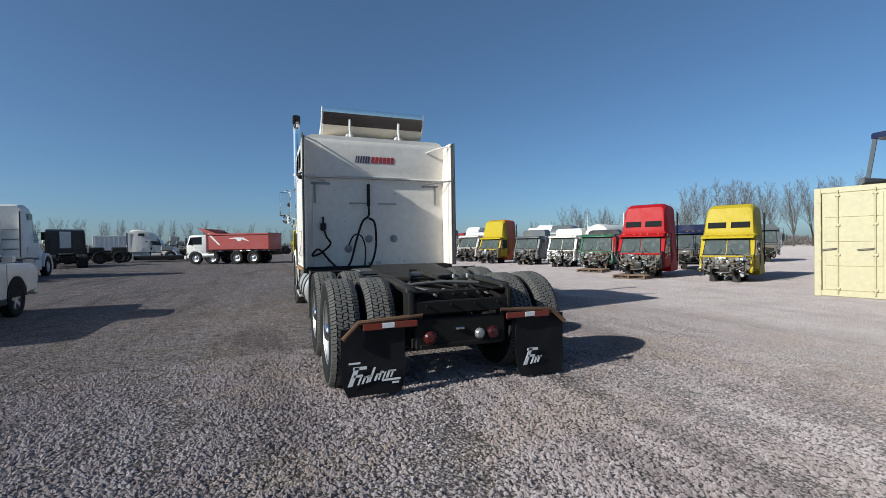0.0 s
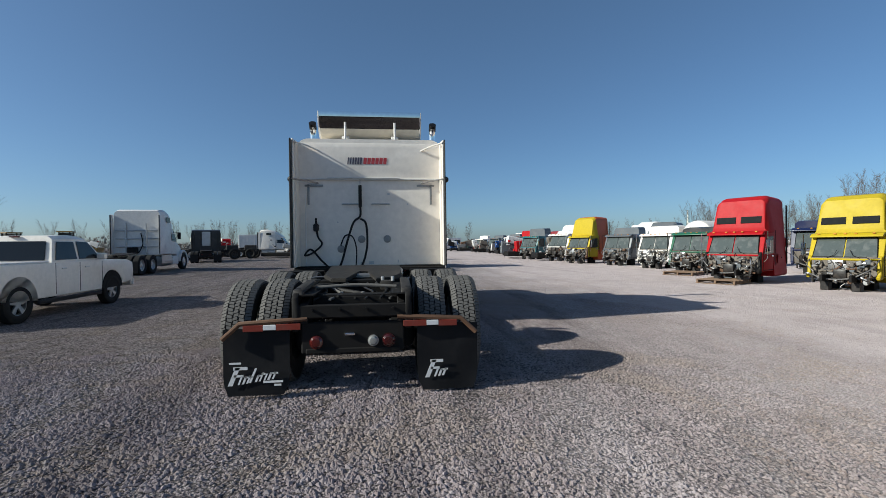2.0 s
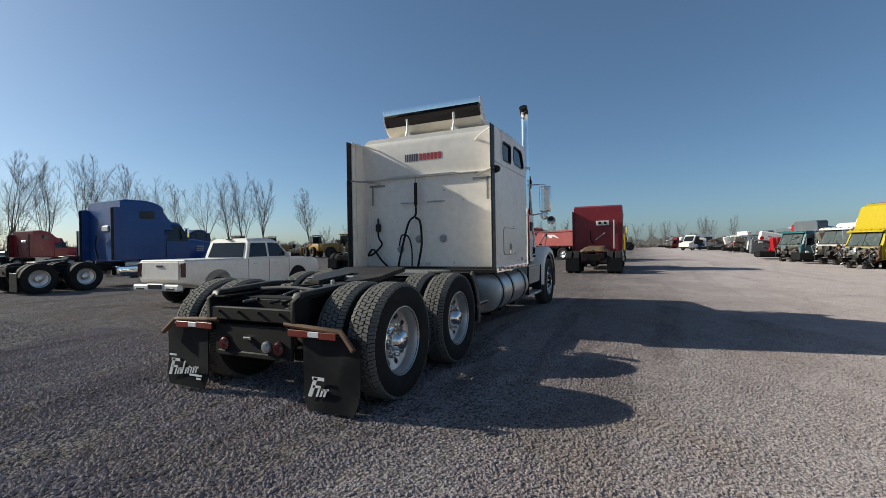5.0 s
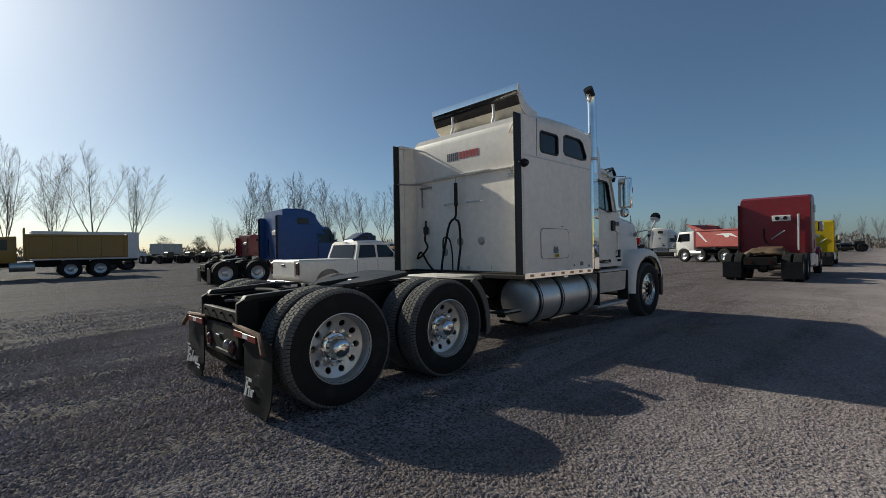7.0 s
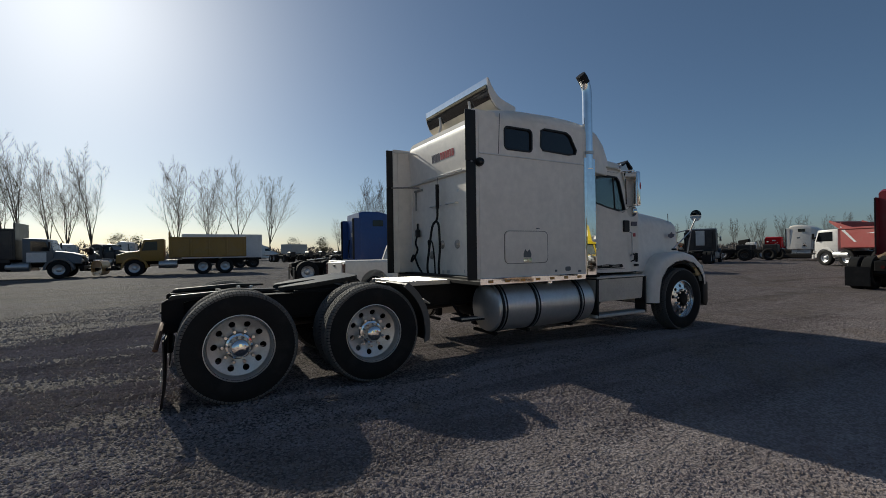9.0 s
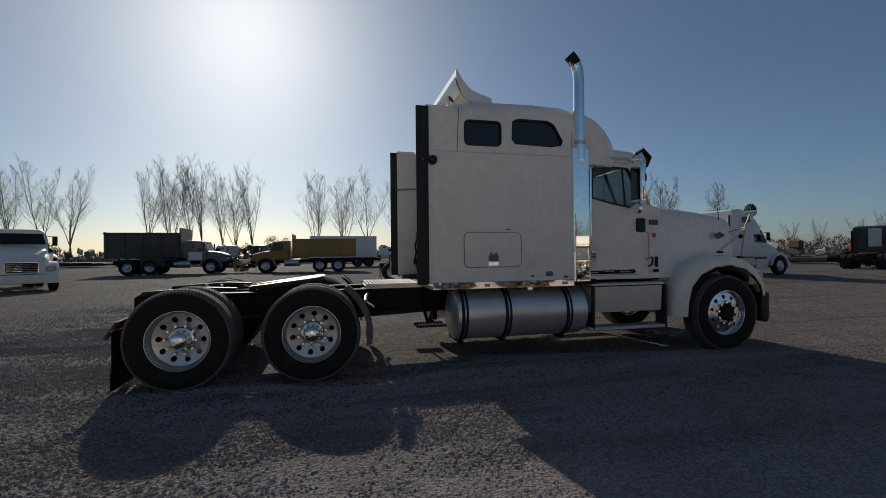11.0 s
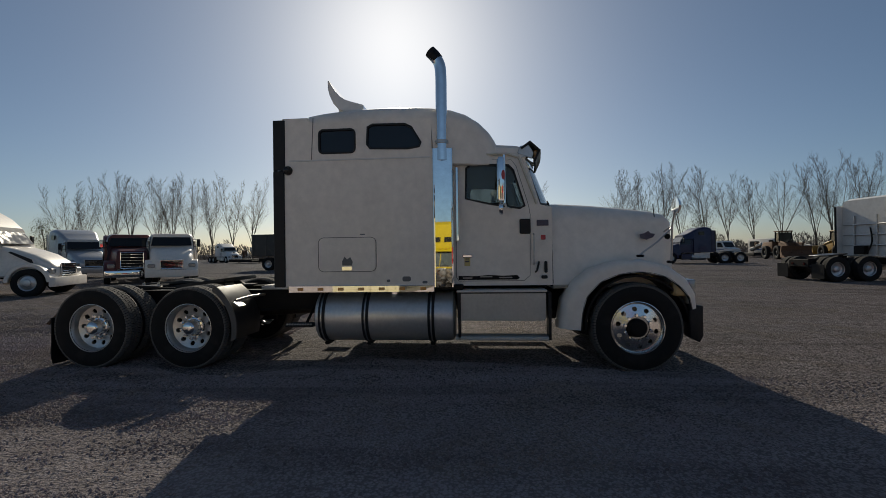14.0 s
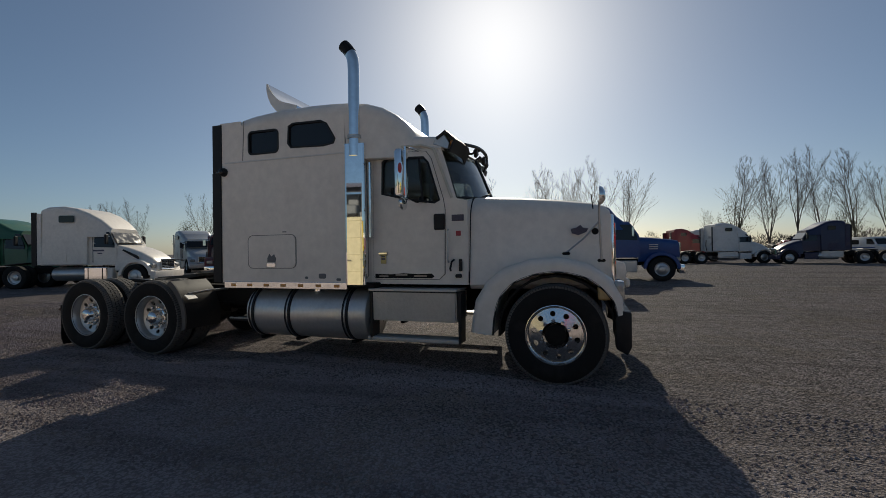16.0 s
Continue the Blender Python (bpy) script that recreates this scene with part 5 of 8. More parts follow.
def mirrors():
    for s in (-1, 1):
        x = s * 1.41
        mr = part("door_mirror", boxes(((x, 5.20, 2.22), (0.22, 0.075, 0.50), 0.03, None, 2)), CHROME, truck, "tall chrome door mirror")
        part("mirror_glass", boxes(((x, 5.160, 2.22), (0.185, 0.006, 0.45), 0.002)), MIRROR, mr)
        part("mirror_emblem", lathe([(0, 0.012), (0.03, 0.01), (0.04, 0)], 14, Matrix.Translation((x + s * 0.1, 5.22, 2.26)) @ Matrix.Diagonal((s, 0.6, 1.6, 1))), PRINT_RED, mr)
        part("mirror_arm", tube([(s * 1.05, 5.30, 2.52), (s * 1.2, 5.26, 2.52), (x, 5.24, 2.50), (x, 5.24, 1.96), (s * 1.2, 5.27, 1.93), (s * 1.05, 5.34, 1.93)], 0.014, 8, False), CHROME, mr)
        part("spot_mirror", lathe([(0, -0.03), (0.06, -0.025), (0.08, 0), (0.075, 0.02), (0, 0.03)], 20, Matrix.Translation((x - s * 0.02, 5.2, 1.90)) @ Matrix.Rotation(radians(90), 4, "Z")), CHROME, mr)
        # mirror on the front of the hood
        hm = part("hood_mirror", lathe([(0, 0.05), (0.05, 0.045), (0.085, 0.02), (0.10, -0.01), (0, -0.015)], 22, Matrix.Translation((s * 1.14, 7.21, 1.91)) @ Matrix.Rotation(radians(90), 4, "Z")), CHROME, truck, "round chrome hood mirror on a tripod")
        part("mirror_leg", tube([(s * 1.14, 7.20, 1.86), (s * 1.06, 7.20, 1.70), (s * 0.97, 7.22, 1.27)], 0.012, 6, False), DULLALU, hm)
        part("mirror_leg", tube([(s * 1.05, 7.20, 1.66), (s * 0.98, 7.06, 1.50), (s * 0.93, 6.87, 1.345)], 0.011, 6, False), DULLALU, hm)
        part("mirror_leg", tube([(s * 1.05, 7.20, 1.68), (s * 0.77, 7.22, 1.63)], 0.010, 6, False), DULLALU, hm)
        part("leg_knob", lathe([(0, -0.02), (0.03, -0.015), (0.035, 0.0), (0.03, 0.015), (0, 0.02)], 12, Matrix.Translation((s * 1.02, 7.16, 1.56))), CHASSIS, hm)
        for y, z in ((7.22, 1.27), (6.87, 1.345)):
            part("leg_foot", boxes(((s * 0.95, y, z - 0.01), (0.06, 0.08, 0.03), 0.01)), CHASSIS, hm)


mirrors()


def hood():
    # long hood: rounded, narrowing and falling to the front
    rows = [(5.83, 1.00, 2.01, 0.30, 0.92), (6.01, 0.98, 2.01, 0.30, 0.88), (6.36, 0.91, 1.99, 0.28, 0.81), (6.78, 0.84, 1.95, 0.26, 0.75), (7.13, 0.79, 1.90, 0.22, 0.72), (7.27, 0.77, 1.855, 0.16, 0.71), (7.325, 0.75, 1.80, 0.12, 0.69)]
    bm = loft([hoop(y, w, 0.95, z, r, wt) for y, w, z, r, wt in rows])
    h = part("hood", bm, WHITE, truck, "white long sloping hood", smooth=50)
    part("hood_seam", loft([hoop(5.82, 1.014, 0.98, 2.023, 0.30, 0.932), hoop(5.833, 1.014, 0.98, 2.023, 0.30, 0.932)]), CHASSIS, truck, "dark gap behind the hood")
    part("cowl", loft([hoop(5.68, 1.01, 1.0, 1.99, 0.22, 0.97), hoop(5.825, 1.01, 1.0, 2.0, 0.26, 0.94)]), WHITE, truck)
    for s in (-1, 1):
        # fender arch over the front wheel
        outer = [(5.85, 0.50), (5.91, 0.84), (6.041, 1.05), (6.242, 1.20), (6.514, 1.285), (6.822, 1.30), (7.107, 1.23), (7.312, 1.08), (7.408, 0.90), (7.419, 0.74)]
        inner = [(7.356, 0.72), (7.324, 0.86), (7.221, 0.99), (7.061, 1.10), (6.811, 1.155), (6.564, 1.13), (6.343, 1.04), (6.192, 0.88), (6.132, 0.68), (6.112, 0.48)]
        bm = B()
        secs = []
        for x, drop in ((0.55, 0.06), (0.75, 0.02), (1.05, 0.0), (1.14, 0.012), (1.175, 0.05), (1.18, 0.09)):
            ring = []
            for (yo, zo), (yi, zi) in zip(outer, inner[::-1]):
                k = min(1, drop / 0.16)
                ring.append((s * x, yo + (yi - yo) * k, zo + (zi - zo) * k))
            for yi, zi in inner:
                ring.append((s * x, yi, zi))
            secs.append(ring)
        f = part("front_fender", loft(secs), WHITE, truck, "white bulging front fender", smooth=50)
        liner = [(6.765 + 0.60 * math.cos(a), 0.52 + 0.60 * math.sin(a)) for a in [radians(-5 + 190 * k / 14) for k in range(15)]]
        liner_i = [(6.765 + 0.575 * math.cos(a), 0.52 + 0.575 * math.sin(a)) for a in [radians(185 - 190 * k / 14) for k in range(15)]]
        part("fender_liner", prism(liner + liner_i, s * 0.62, s * 1.13), CHASSIS, f, "black fender liner")
        part("flare_lip", tube([(s * 1.165, y, z) for y, z in inner], 0.016, 8), PLASTIC, f)
        lamp = part("headlamp", boxes(((s * 0.93, 7.377, 0.96), (0.40, 0.10, 0.20), 0.03, None, 2)), LENS_CLEAR, truck, "clear rectangular headlamp")
        part("turn_signal", boxes(((s * 1.085, 7.255, 0.955), (0.13, 0.17, 0.18), 0.045, None, 3)), LENS_YELLOWED, lamp, "yellowed turn signal lens")
        part("hood_strip", panel([(6.925, 1.55), (6.993, 1.53), (7.073, 1.56), (7.096, 1.60), (7.039, 1.61), (7.016, 1.64), (6.97, 1.61), (6.913, 1.60)], [], s * 0.812, s * 0.818), PRINT_DARK, h, "dark hood badge")
        part("bumper_end", prism([(7.335, 0.40), (7.44, 0.34), (7.482, 0.42), (7.482, 0.76), (7.335, 0.78)], s * 0.98, s * 1.17, 0.015, 2), PLASTIC, truck, "black bumper end hanging down")
    part("bumper", boxes(((0, 7.44, 0.58), (2.0, 0.09, 0.36), 0.03, None, 2)), PLASTIC, truck, "black damaged front bumper")
    g = part("grille_surround", boxes(((0, 7.34, 1.30), (1.22, 0.05, 0.92), 0.03, None, 2)), CHROME, truck, "chrome grille surround")
    for i in range(9):
        part("grille_bar", boxes(((-0.5 + i * 0.125, 7.375, 1.28), (0.035, 0.02, 0.78), 0.005)), CHROME, g)
    part("grille_mesh", boxes(((0, 7.369, 1.28), (1.08, 0.006, 0.8), 0)), CHASSIS, g)
    part("hood_ornament", boxes(((0, 7.164, 1.87), (0.05, 0.3, 0.04), 0.012)), CHROME, h)
    for s in (-1, 1):
        part("antenna", tube([(s * 0.66, 7.153, 1.78), (s * 0.67, 7.13, 1.98)], 0.006, 6, False), CHASSIS, h)
    part("engine_block", boxes(((0, 6.463, 1.15), (0.6, 1.2, 0.7), 0.05)), GREASE, truck)
    part("oil_pan", boxes(((0, 6.363, 0.62), (0.45, 1.0, 0.3), 0.05)), GREASE, truck)


hood()


# ---- other vehicles ----
def place(x, y, heading, scale=1.0, z=0.0):
    """A pose on the ground: heading in degrees, 90 along the white tractor."""
    return pose(x, y, z, 0, 0, heading - 90) @ Matrix.Scale(scale, 4)


def far_wheels(t, rows, kind="far"):
    for x, y in rows:
        wheel(t, x, y, 0.505, kind if abs(x) > 0.8 else "far_inner")


def far_glass(parent, x, outline, label="dark side window"):
    part("side_window", prism(outline, x - 0.006, x + 0.006), GLASS, parent, label)


def chassis_parts(t, y0, y1):
    for s in (-1, 1):
        part("frame_rail", boxes(((s * 0.42, (y0 + y1) / 2, 0.78), (0.09, y1 - y0, 0.26), 0.01)), CHASSIS, t)
    for y in (-0.65, 0.65):
        part("drive_axle", join(cyl((0, y, 0.5), 0.09, 1.9, "x", 10), lathe([(0, -0.22), (0.18, -0.12), (0.21, 0), (0.18, 0.12), (0, 0.22)], 12, Matrix.Translation((0, y, 0.5)))), GREASE, t)
    part("fifth_wheel", prism([(-0.45, 1.0), (0.45, 1.08), (0.45, 1.13), (-0.45, 1.05)], -0.45, 0.45, 0.015, 1), GREASE, t)
    part("tail_plate", boxes(((0, y0, 0.74), (1.0, 0.06, 0.3), 0.01)), CHASSIS, t)
    for s in (-1, 1):
        part("tail_lamp", cyl((s * 0.3, y0 - 0.04, 0.72), 0.05, 0.03, "y", 10), LENS_RED, t)
        part("mudflap", boxes(((s * 0.9, y0 + 0.02, 0.42), (0.6, 0.02, 0.6), 0.004)), FLAP, t)


def tractor(name, label, m, body, sleeper=1.8, roof=3.4, style="aero", stacks=True, tank=DULLALU, hood_mat=None, wheels="far", rear="plain", group="", k=1.0, skirt=True):
    """A tractor with frame, wheels, sleeper, cab and hood. Its tandem lies at the origin and it looks along y."""
    t = thing(name, label, "truck", m, group)
    hm = hood_mat or body
    sleeper *= k
    ys = max(1.22, 1.75 * k)
    yc = ys + sleeper
    yw = yc + 1.15 * max(k, 0.8)
    yf = yw + 0.85 * k
    yh = yw + 1.55 * k
    chassis_parts(t, -1.25, yf + 0.3)
    far_wheels(t, [(s * x, y) for s in (-1, 1) for x in (1.06, 0.73) for y in (-0.65, 0.65)], wheels)
    for s in (-1, 1):
        wheel(t, s * 1.04, yf, 0.505, "far_front")
    if sleeper > 0.3:
        slope = [(ys, roof - 0.12, 1.20), (ys + 0.25, roof - 0.03, 1.22), (ys + sleeper * 0.45, roof, 1.22), (ys + sleeper * 0.75, roof - 0.10, 1.20), (yc, roof - 0.30, 1.16), (yc + 0.45, max(2.62, roof - 0.58), 1.08), (yc + 0.85, 2.58, 1.0)]
        if style == "boxy":
            slope = [(ys, roof - 0.06, 1.20), (ys + 0.2, roof, 1.22), (ys + sleeper * 0.6, roof, 1.22), (ys + sleeper * 0.85, roof - 0.08, 1.20), (yc, roof - 0.22, 1.16), (yc + 0.25, 2.80, 1.08), (yc + 0.5, 2.60, 1.0)]
        rings = [hoop(y, w, 1.0, z, 0.22 if style == "aero" else 0.10, w - (0.06 if style == "aero" else 0.03)) for y, z, w in slope[:5]]
        sl = part("sleeper", loft(rings), body, t, smooth=45)
        part("roof_fairing", loft([hoop(y, w, 2.2, z, 0.2, w - 0.08, rb=0.01) for y, z, w in slope[4:]]), body, t, smooth=45)
        for s in (-1, 1):
            far_glass(sl, s * 1.215, rounded(ys + sleeper * 0.42, ys + sleeper * 0.75, roof - 0.72, roof - 0.42, 0.05))
            part("luggage_door", panel(rounded(ys + 0.5, ys + 1.1, 1.15, 1.55, 0.05), [], s * 1.222, s * 1.232), body, sl)
            part("side_extender", boxes(((s * 1.19, ys - 0.10, 1.0 + (roof - 1.3) / 2), (0.03, 0.30, roof - 1.35), 0.01)), body, sl)
            part("edge_rubber", boxes(((s * 1.195, ys - 0.28, 1.0 + (roof - 1.3) / 2), (0.03, 0.10, roof - 1.4), 0.006)), PLASTIC, sl)
            if skirt:
                part("skirt", boxes(((s * 1.12, ys + sleeper * 0.55, 0.72), (0.06, sleeper * 0.9, 0.5), 0.02)), body if tank is None else tank, sl)
        if rear == "busy":
            for z in (1.45, 1.9, 2.35):
                part("grab_rail", tube([(-1.05, ys - 0.05, z), (1.05, ys - 0.05, z)], 0.03, 8, False), DULLALU, sl)
            for x in (-0.55, 0.45):
                part("rear_post", boxes(((x, ys - 0.05, 1.9), (0.06, 0.06, 1.7), 0.01)), DULLALU, sl)
            part("rear_box", boxes(((-0.2, ys - 0.1, 1.25), (0.5, 0.2, 0.35), 0.02)), CHASSIS, sl)
            part("power_cable", tube([(0.2, ys - 0.08, 2.2), (0.3, ys - 0.12, 1.6), (0.1, ys - 0.15, 1.1)], 0.03, 6), RUBBER, sl)
        elif rear == "lampbox":
            part("lamp_box", boxes(((0.25, ys - 0.08, roof - 0.95), (0.62, 0.12, 0.24), 0.02)), WHITE2, sl, "white box with round lamps")
            for x in (0.12, 0.38):
                part("work_lamp", cyl((x, ys - 0.15, roof - 0.95), 0.075, 0.03, "y", 16, 0.005), CHASSIS, sl)
            part("rear_pipe", tube([(0.80, ys - 0.08, 1.1), (0.80, ys - 0.08, 2.55)], 0.05, 8, False), DULLALU, sl)
            part("grab_rail", tube([(-0.1, ys - 0.06, 1.55), (0.35, ys - 0.06, 1.9)], 0.025, 6, False), DULLALU, sl)
            part("power_cable", tube([(-0.35, ys - 0.06, 2.0), (-0.3, ys - 0.12, 1.5), (0.0, ys - 0.2, 1.12)], 0.03, 6), RUBBER, sl)
            part("tarp", loft([hoop(ys - 1.05, 0.5, 0.95, 1.14, 0.08, 0.4), hoop(ys - 0.75, 0.62, 0.95, 1.26, 0.1, 0.45), hoop(ys - 0.35, 0.55, 0.95, 1.16, 0.08, 0.4)]), RUST, t, "brown cover on the frame")
        elif rear == "frame":
            for x0, x1, z0, z1 in ((-0.95, -0.45, 1.3, 2.7), (-0.35, 0.35, 1.5, 2.8), (0.45, 0.95, 1.3, 2.7)):
                part("rear_panel", boxes((((x0 + x1) / 2, ys - 0.03, (z0 + z1) / 2), (x1 - x0, 0.05, z1 - z0), 0.03)), DULLALU if x0 == -0.35 else BLACKPAINT, sl)
        else:
            part("rear_vent", boxes(((0.1, ys - 0.02, 2.25), (0.5, 0.05, 0.22), 0.02)), DULLALU, sl)
            part("power_cable", tube([(-0.5, ys - 0.06, 2.0), (-0.45, ys - 0.12, 1.5), (-0.2, ys - 0.15, 1.1)], 0.03, 6), RUBBER, sl)
            part("grab_rail", tube([(0.2, ys - 0.04, 1.6), (0.75, ys - 0.04, 2.0)], 0.025, 6, False), DULLALU, sl)
    # cab
    cab_rings = [[(s * w, y, z) for s, w, y, z in ((-1, 1.0, yc, 1.0), (1, 1.0, yc, 1.0), (1, 1.02, yc, 1.95), (1, 0.95, yc, 2.5), (1, 0.8, yc, 2.6), (-1, 0.8, yc, 2.6), (-1, 0.95, yc, 2.5), (-1, 1.02, yc, 1.95))],
                 [(s * w, y, z) for s, w, y, z in ((-1, 1.0, yw, 1.0), (1, 1.0, yw, 1.0), (1, 1.0, yw, 1.90), (1, 0.92, yw - 0.36, 2.48), (1, 0.78, yw - 0.42, 2.56), (-1, 0.78, yw - 0.42, 2.56), (-1, 0.92, yw - 0.36, 2.48), (-1, 1.0, yw, 1.90))]]
    cb = part("cab", loft(cab_rings), body, t, smooth=25)
    n = Vector((0, 0.85, 0.52)) * 0.012
    a, b, c, d = Vector((-0.93, yw - 0.02, 1.95)), Vector((0.93, yw - 0.02, 1.95)), Vector((0.86, yw - 0.33, 2.44)), Vector((-0.86, yw - 0.33, 2.44))
    part("windscreen", loft([[a, b, c, d], [a + n, b + n, c + n, d + n]]), GLASS, cb, "dark reflective windscreen")
    for s in (-1, 1):
        pane = [(yc + 0.20, 1.78), (yw - 0.08, 1.74), (yw - 0.08, 1.90), (yw - 0.34, 2.42), (yc + 0.22, 2.44)]
        lay = [Vector((s * (1.02 - 0.127 * max(0, z - 1.95)), y, z)) for y, z in pane]
        out = Vector((s * 0.010, 0, 0))
        part("door_window", loft([[v - out for v in lay], [v + out for v in lay]]), GLASS, cb, "dark door window")
        part("door_seam", panel([(yc + 0.15, 1.1), (yc + 0.165, 1.1), (yc + 0.165, 2.4), (yc + 0.15, 2.4)], [], s * 1.0, s * 1.022), CHASSIS, cb)
        mr = part("door_mirror", boxes(((s * 1.26, yw - 0.25, 2.1), (0.18, 0.09, 0.42), 0.03)), PLASTIC if style == "aero" else CHROME, t)
        part("mirror_arm", tube([(s * 1.0, yw - 0.2, 2.3), (s * 1.26, yw - 0.25, 2.3), (s * 1.26, yw - 0.25, 1.9), (s * 1.0, yw - 0.2, 1.9)], 0.015, 6, False), PLASTIC, mr)
        tk = lathe([(0, -0.7), (0.28, -0.68), (0.3, -0.6), (0.3, 0.6), (0.28, 0.68), (0, 0.7)], 20)
        tk.transform(Matrix.Translation((s * 0.86, ys + 1.1, 0.62)) @ Matrix.Rotation(radians(90), 4, "Z"))
        part("fuel_tank", tk, DULLALU, t, "dull aluminium fuel tank")
        part("step", boxes(((s * 1.0, yc + 0.6, 0.62), (0.3, 0.9, 0.5), 0.03)), hm if style == "aero" else DULLALU, t)
        if stacks and style == "conv":
            part("exhaust_pipe", tube([(s * 1.12, yc + 0.05, 1.0), (s * 1.12, yc + 0.05, 3.3), (s * 1.12, yc - 0.03, 3.5)], 0.075, 10, False), CHROME, t, "chrome exhaust stack")
    # hood
    if style == "aero":
        rows = [(yw - 0.05, 1.04, 1.86, 0.2), (yw + 0.4, 1.05, 1.74, 0.25), (yw + 0.9, 1.02, 1.55, 0.28), (yw + 1.3, 0.92, 1.30, 0.25), (yh, 0.75, 1.02, 0.2)]
    else:
        rows = [(yw - 0.05, 0.96, 1.88, 0.2), (yw + 0.5, 0.86, 1.84, 0.22), (yw + 1.2, 0.74, 1.76, 0.2), (yh - 0.05, 0.70, 1.70, 0.15), (yh, 0.68, 1.6, 0.1)]
    hd = part("hood", loft([hoop(y, w, 0.72 if style == "aero" else 0.8, z, r, w * 0.92) for y, w, z, r in rows]), hm, t, smooth=50)
    part("grille", boxes(((0, yh + 0.01, 0.98 if style == "aero" else 1.2), (0.95, 0.06, 0.42 if style == "aero" else 0.8), 0.03)), CHASSIS, hd)
    gz, gh = (0.98, 0.21) if style == "aero" else (1.2, 0.40)
    part("grille_frame", tube([(-0.48, yh + 0.04, gz - gh), (0.48, yh + 0.04, gz - gh), (0.48, yh + 0.04, gz + gh), (-0.48, yh + 0.04, gz + gh), (-0.48, yh + 0.04, gz - gh)], 0.03, 6, False), CHROME, hd)
    for k in range(5):
        part("grille_bar", boxes(((0, yh + 0.045, (0.84 + 0.07 * k) if style == "aero" else (0.9 + 0.15 * k)), (0.9, 0.02, 0.025), 0.004)), CHROME, hd)
    for s in (-1, 1):
        arch_o = [(yf + 0.72 * math.cos(a), 0.50 + 0.72 * math.sin(a)) for a in [radians(2 + 176 * k / 12) for k in range(13)]]
        arch_i = [(yf + 0.58 * math.cos(a), 0.50 + 0.58 * math.sin(a)) for a in [radians(178 - 176 * k / 12) for k in range(13)]]
        part("front_fender", prism(arch_o + arch_i, s * 0.62, s * 1.16, 0.02, 1), hm, t, smooth=40)
        part("fender_liner", prism([(yf + 0.57 * math.cos(a), 0.50 + 0.57 * math.sin(a)) for a in [radians(180 * k / 12) for k in range(13)]], s * 0.62, s * 0.9), CHASSIS, t)
        part("headlamp", boxes(((s * 0.88, yh - 0.08, 0.92), (0.32, 0.16, 0.2), 0.04)), LENS_CLEAR, t, "clear headlamp")
        if style == "boxy":
            for k in range(3):
                part("louvre", boxes(((s * 0.90, yw + 0.55, 1.36 + 0.09 * k), (0.04, 0.34, 0.03), 0.006)), WHITE, hd, "white hood louvre")
            part("step_tank", boxes(((s * 0.95, ys + 0.3, 0.62), (0.5, 0.9, 0.42), 0.12, None, 3)), CHROME, t, "polished fuel tank")
    part("bumper", boxes(((0, yh + 0.05, 0.52), (2.3, 0.22, 0.36), 0.05, None, 2)), hm if style == "aero" else CHROME, t)
    return t


def clutter(parent, rnd, x0, x1, y0, y1, z0, z1, count, mats):
    """Torn-down engine bay: castings, pipes and brackets, each its own part."""
    for i in range(count):
        c = (rnd.uniform(x0, x1), rnd.uniform(y0, y1), rnd.uniform(z0, z1))
        k = rnd.random()
        mat = rnd.choice(mats)
        if k < 0.4:
            part("engine_casting", box(c, (rnd.uniform(0.05, 0.22), rnd.uniform(0.06, 0.2), rnd.uniform(0.04, 0.17)), 0.02, Matrix.Rotation(rnd.uniform(-0.4, 0.4), 4, "Y")), mat, parent)
        elif k < 0.75:
            e = (c[0] + rnd.uniform(-0.3, 0.3), c[1] + rnd.uniform(-0.1, 0.16), max(0.05, c[2] + rnd.uniform(-0.35, 0.12)))
            q = (c[0] + rnd.uniform(-0.2, 0.2), c[1] + 0.1, (c[2] + e[2]) / 2 + rnd.uniform(-0.1, 0.1))
            part("engine_pipe", tube([c, q, e], rnd.uniform(0.010, 0.028), 6), mat, parent)
        else:
            part("pulley", cyl(c, rnd.uniform(0.03, 0.09), rnd.uniform(0.05, 0.14), rnd.choice("xy"), 10, 0.008), mat, parent)


def pallet(m):
    t = thing("pallet", "worn reddish wooden pallet on gravel", "pallet", m, "pallets under the cabs")
    for i in range(5):
        part("top_board", boxes(((0, -0.5 + 0.25 * i, 0.13), (1.2, 0.12, 0.02), 0.003)), WOOD, t)
    for x in (-0.55, 0, 0.55):
        part("stringer", boxes(((x, 0, 0.07), (0.06, 1.1, 0.09), 0.004)), WOOD, t)
    for y in (-0.5, 0.5):
        part("bottom_board", boxes(((0, y, 0.0125), (1.2, 0.12, 0.02), 0.003)), WOOD, t)
    return t


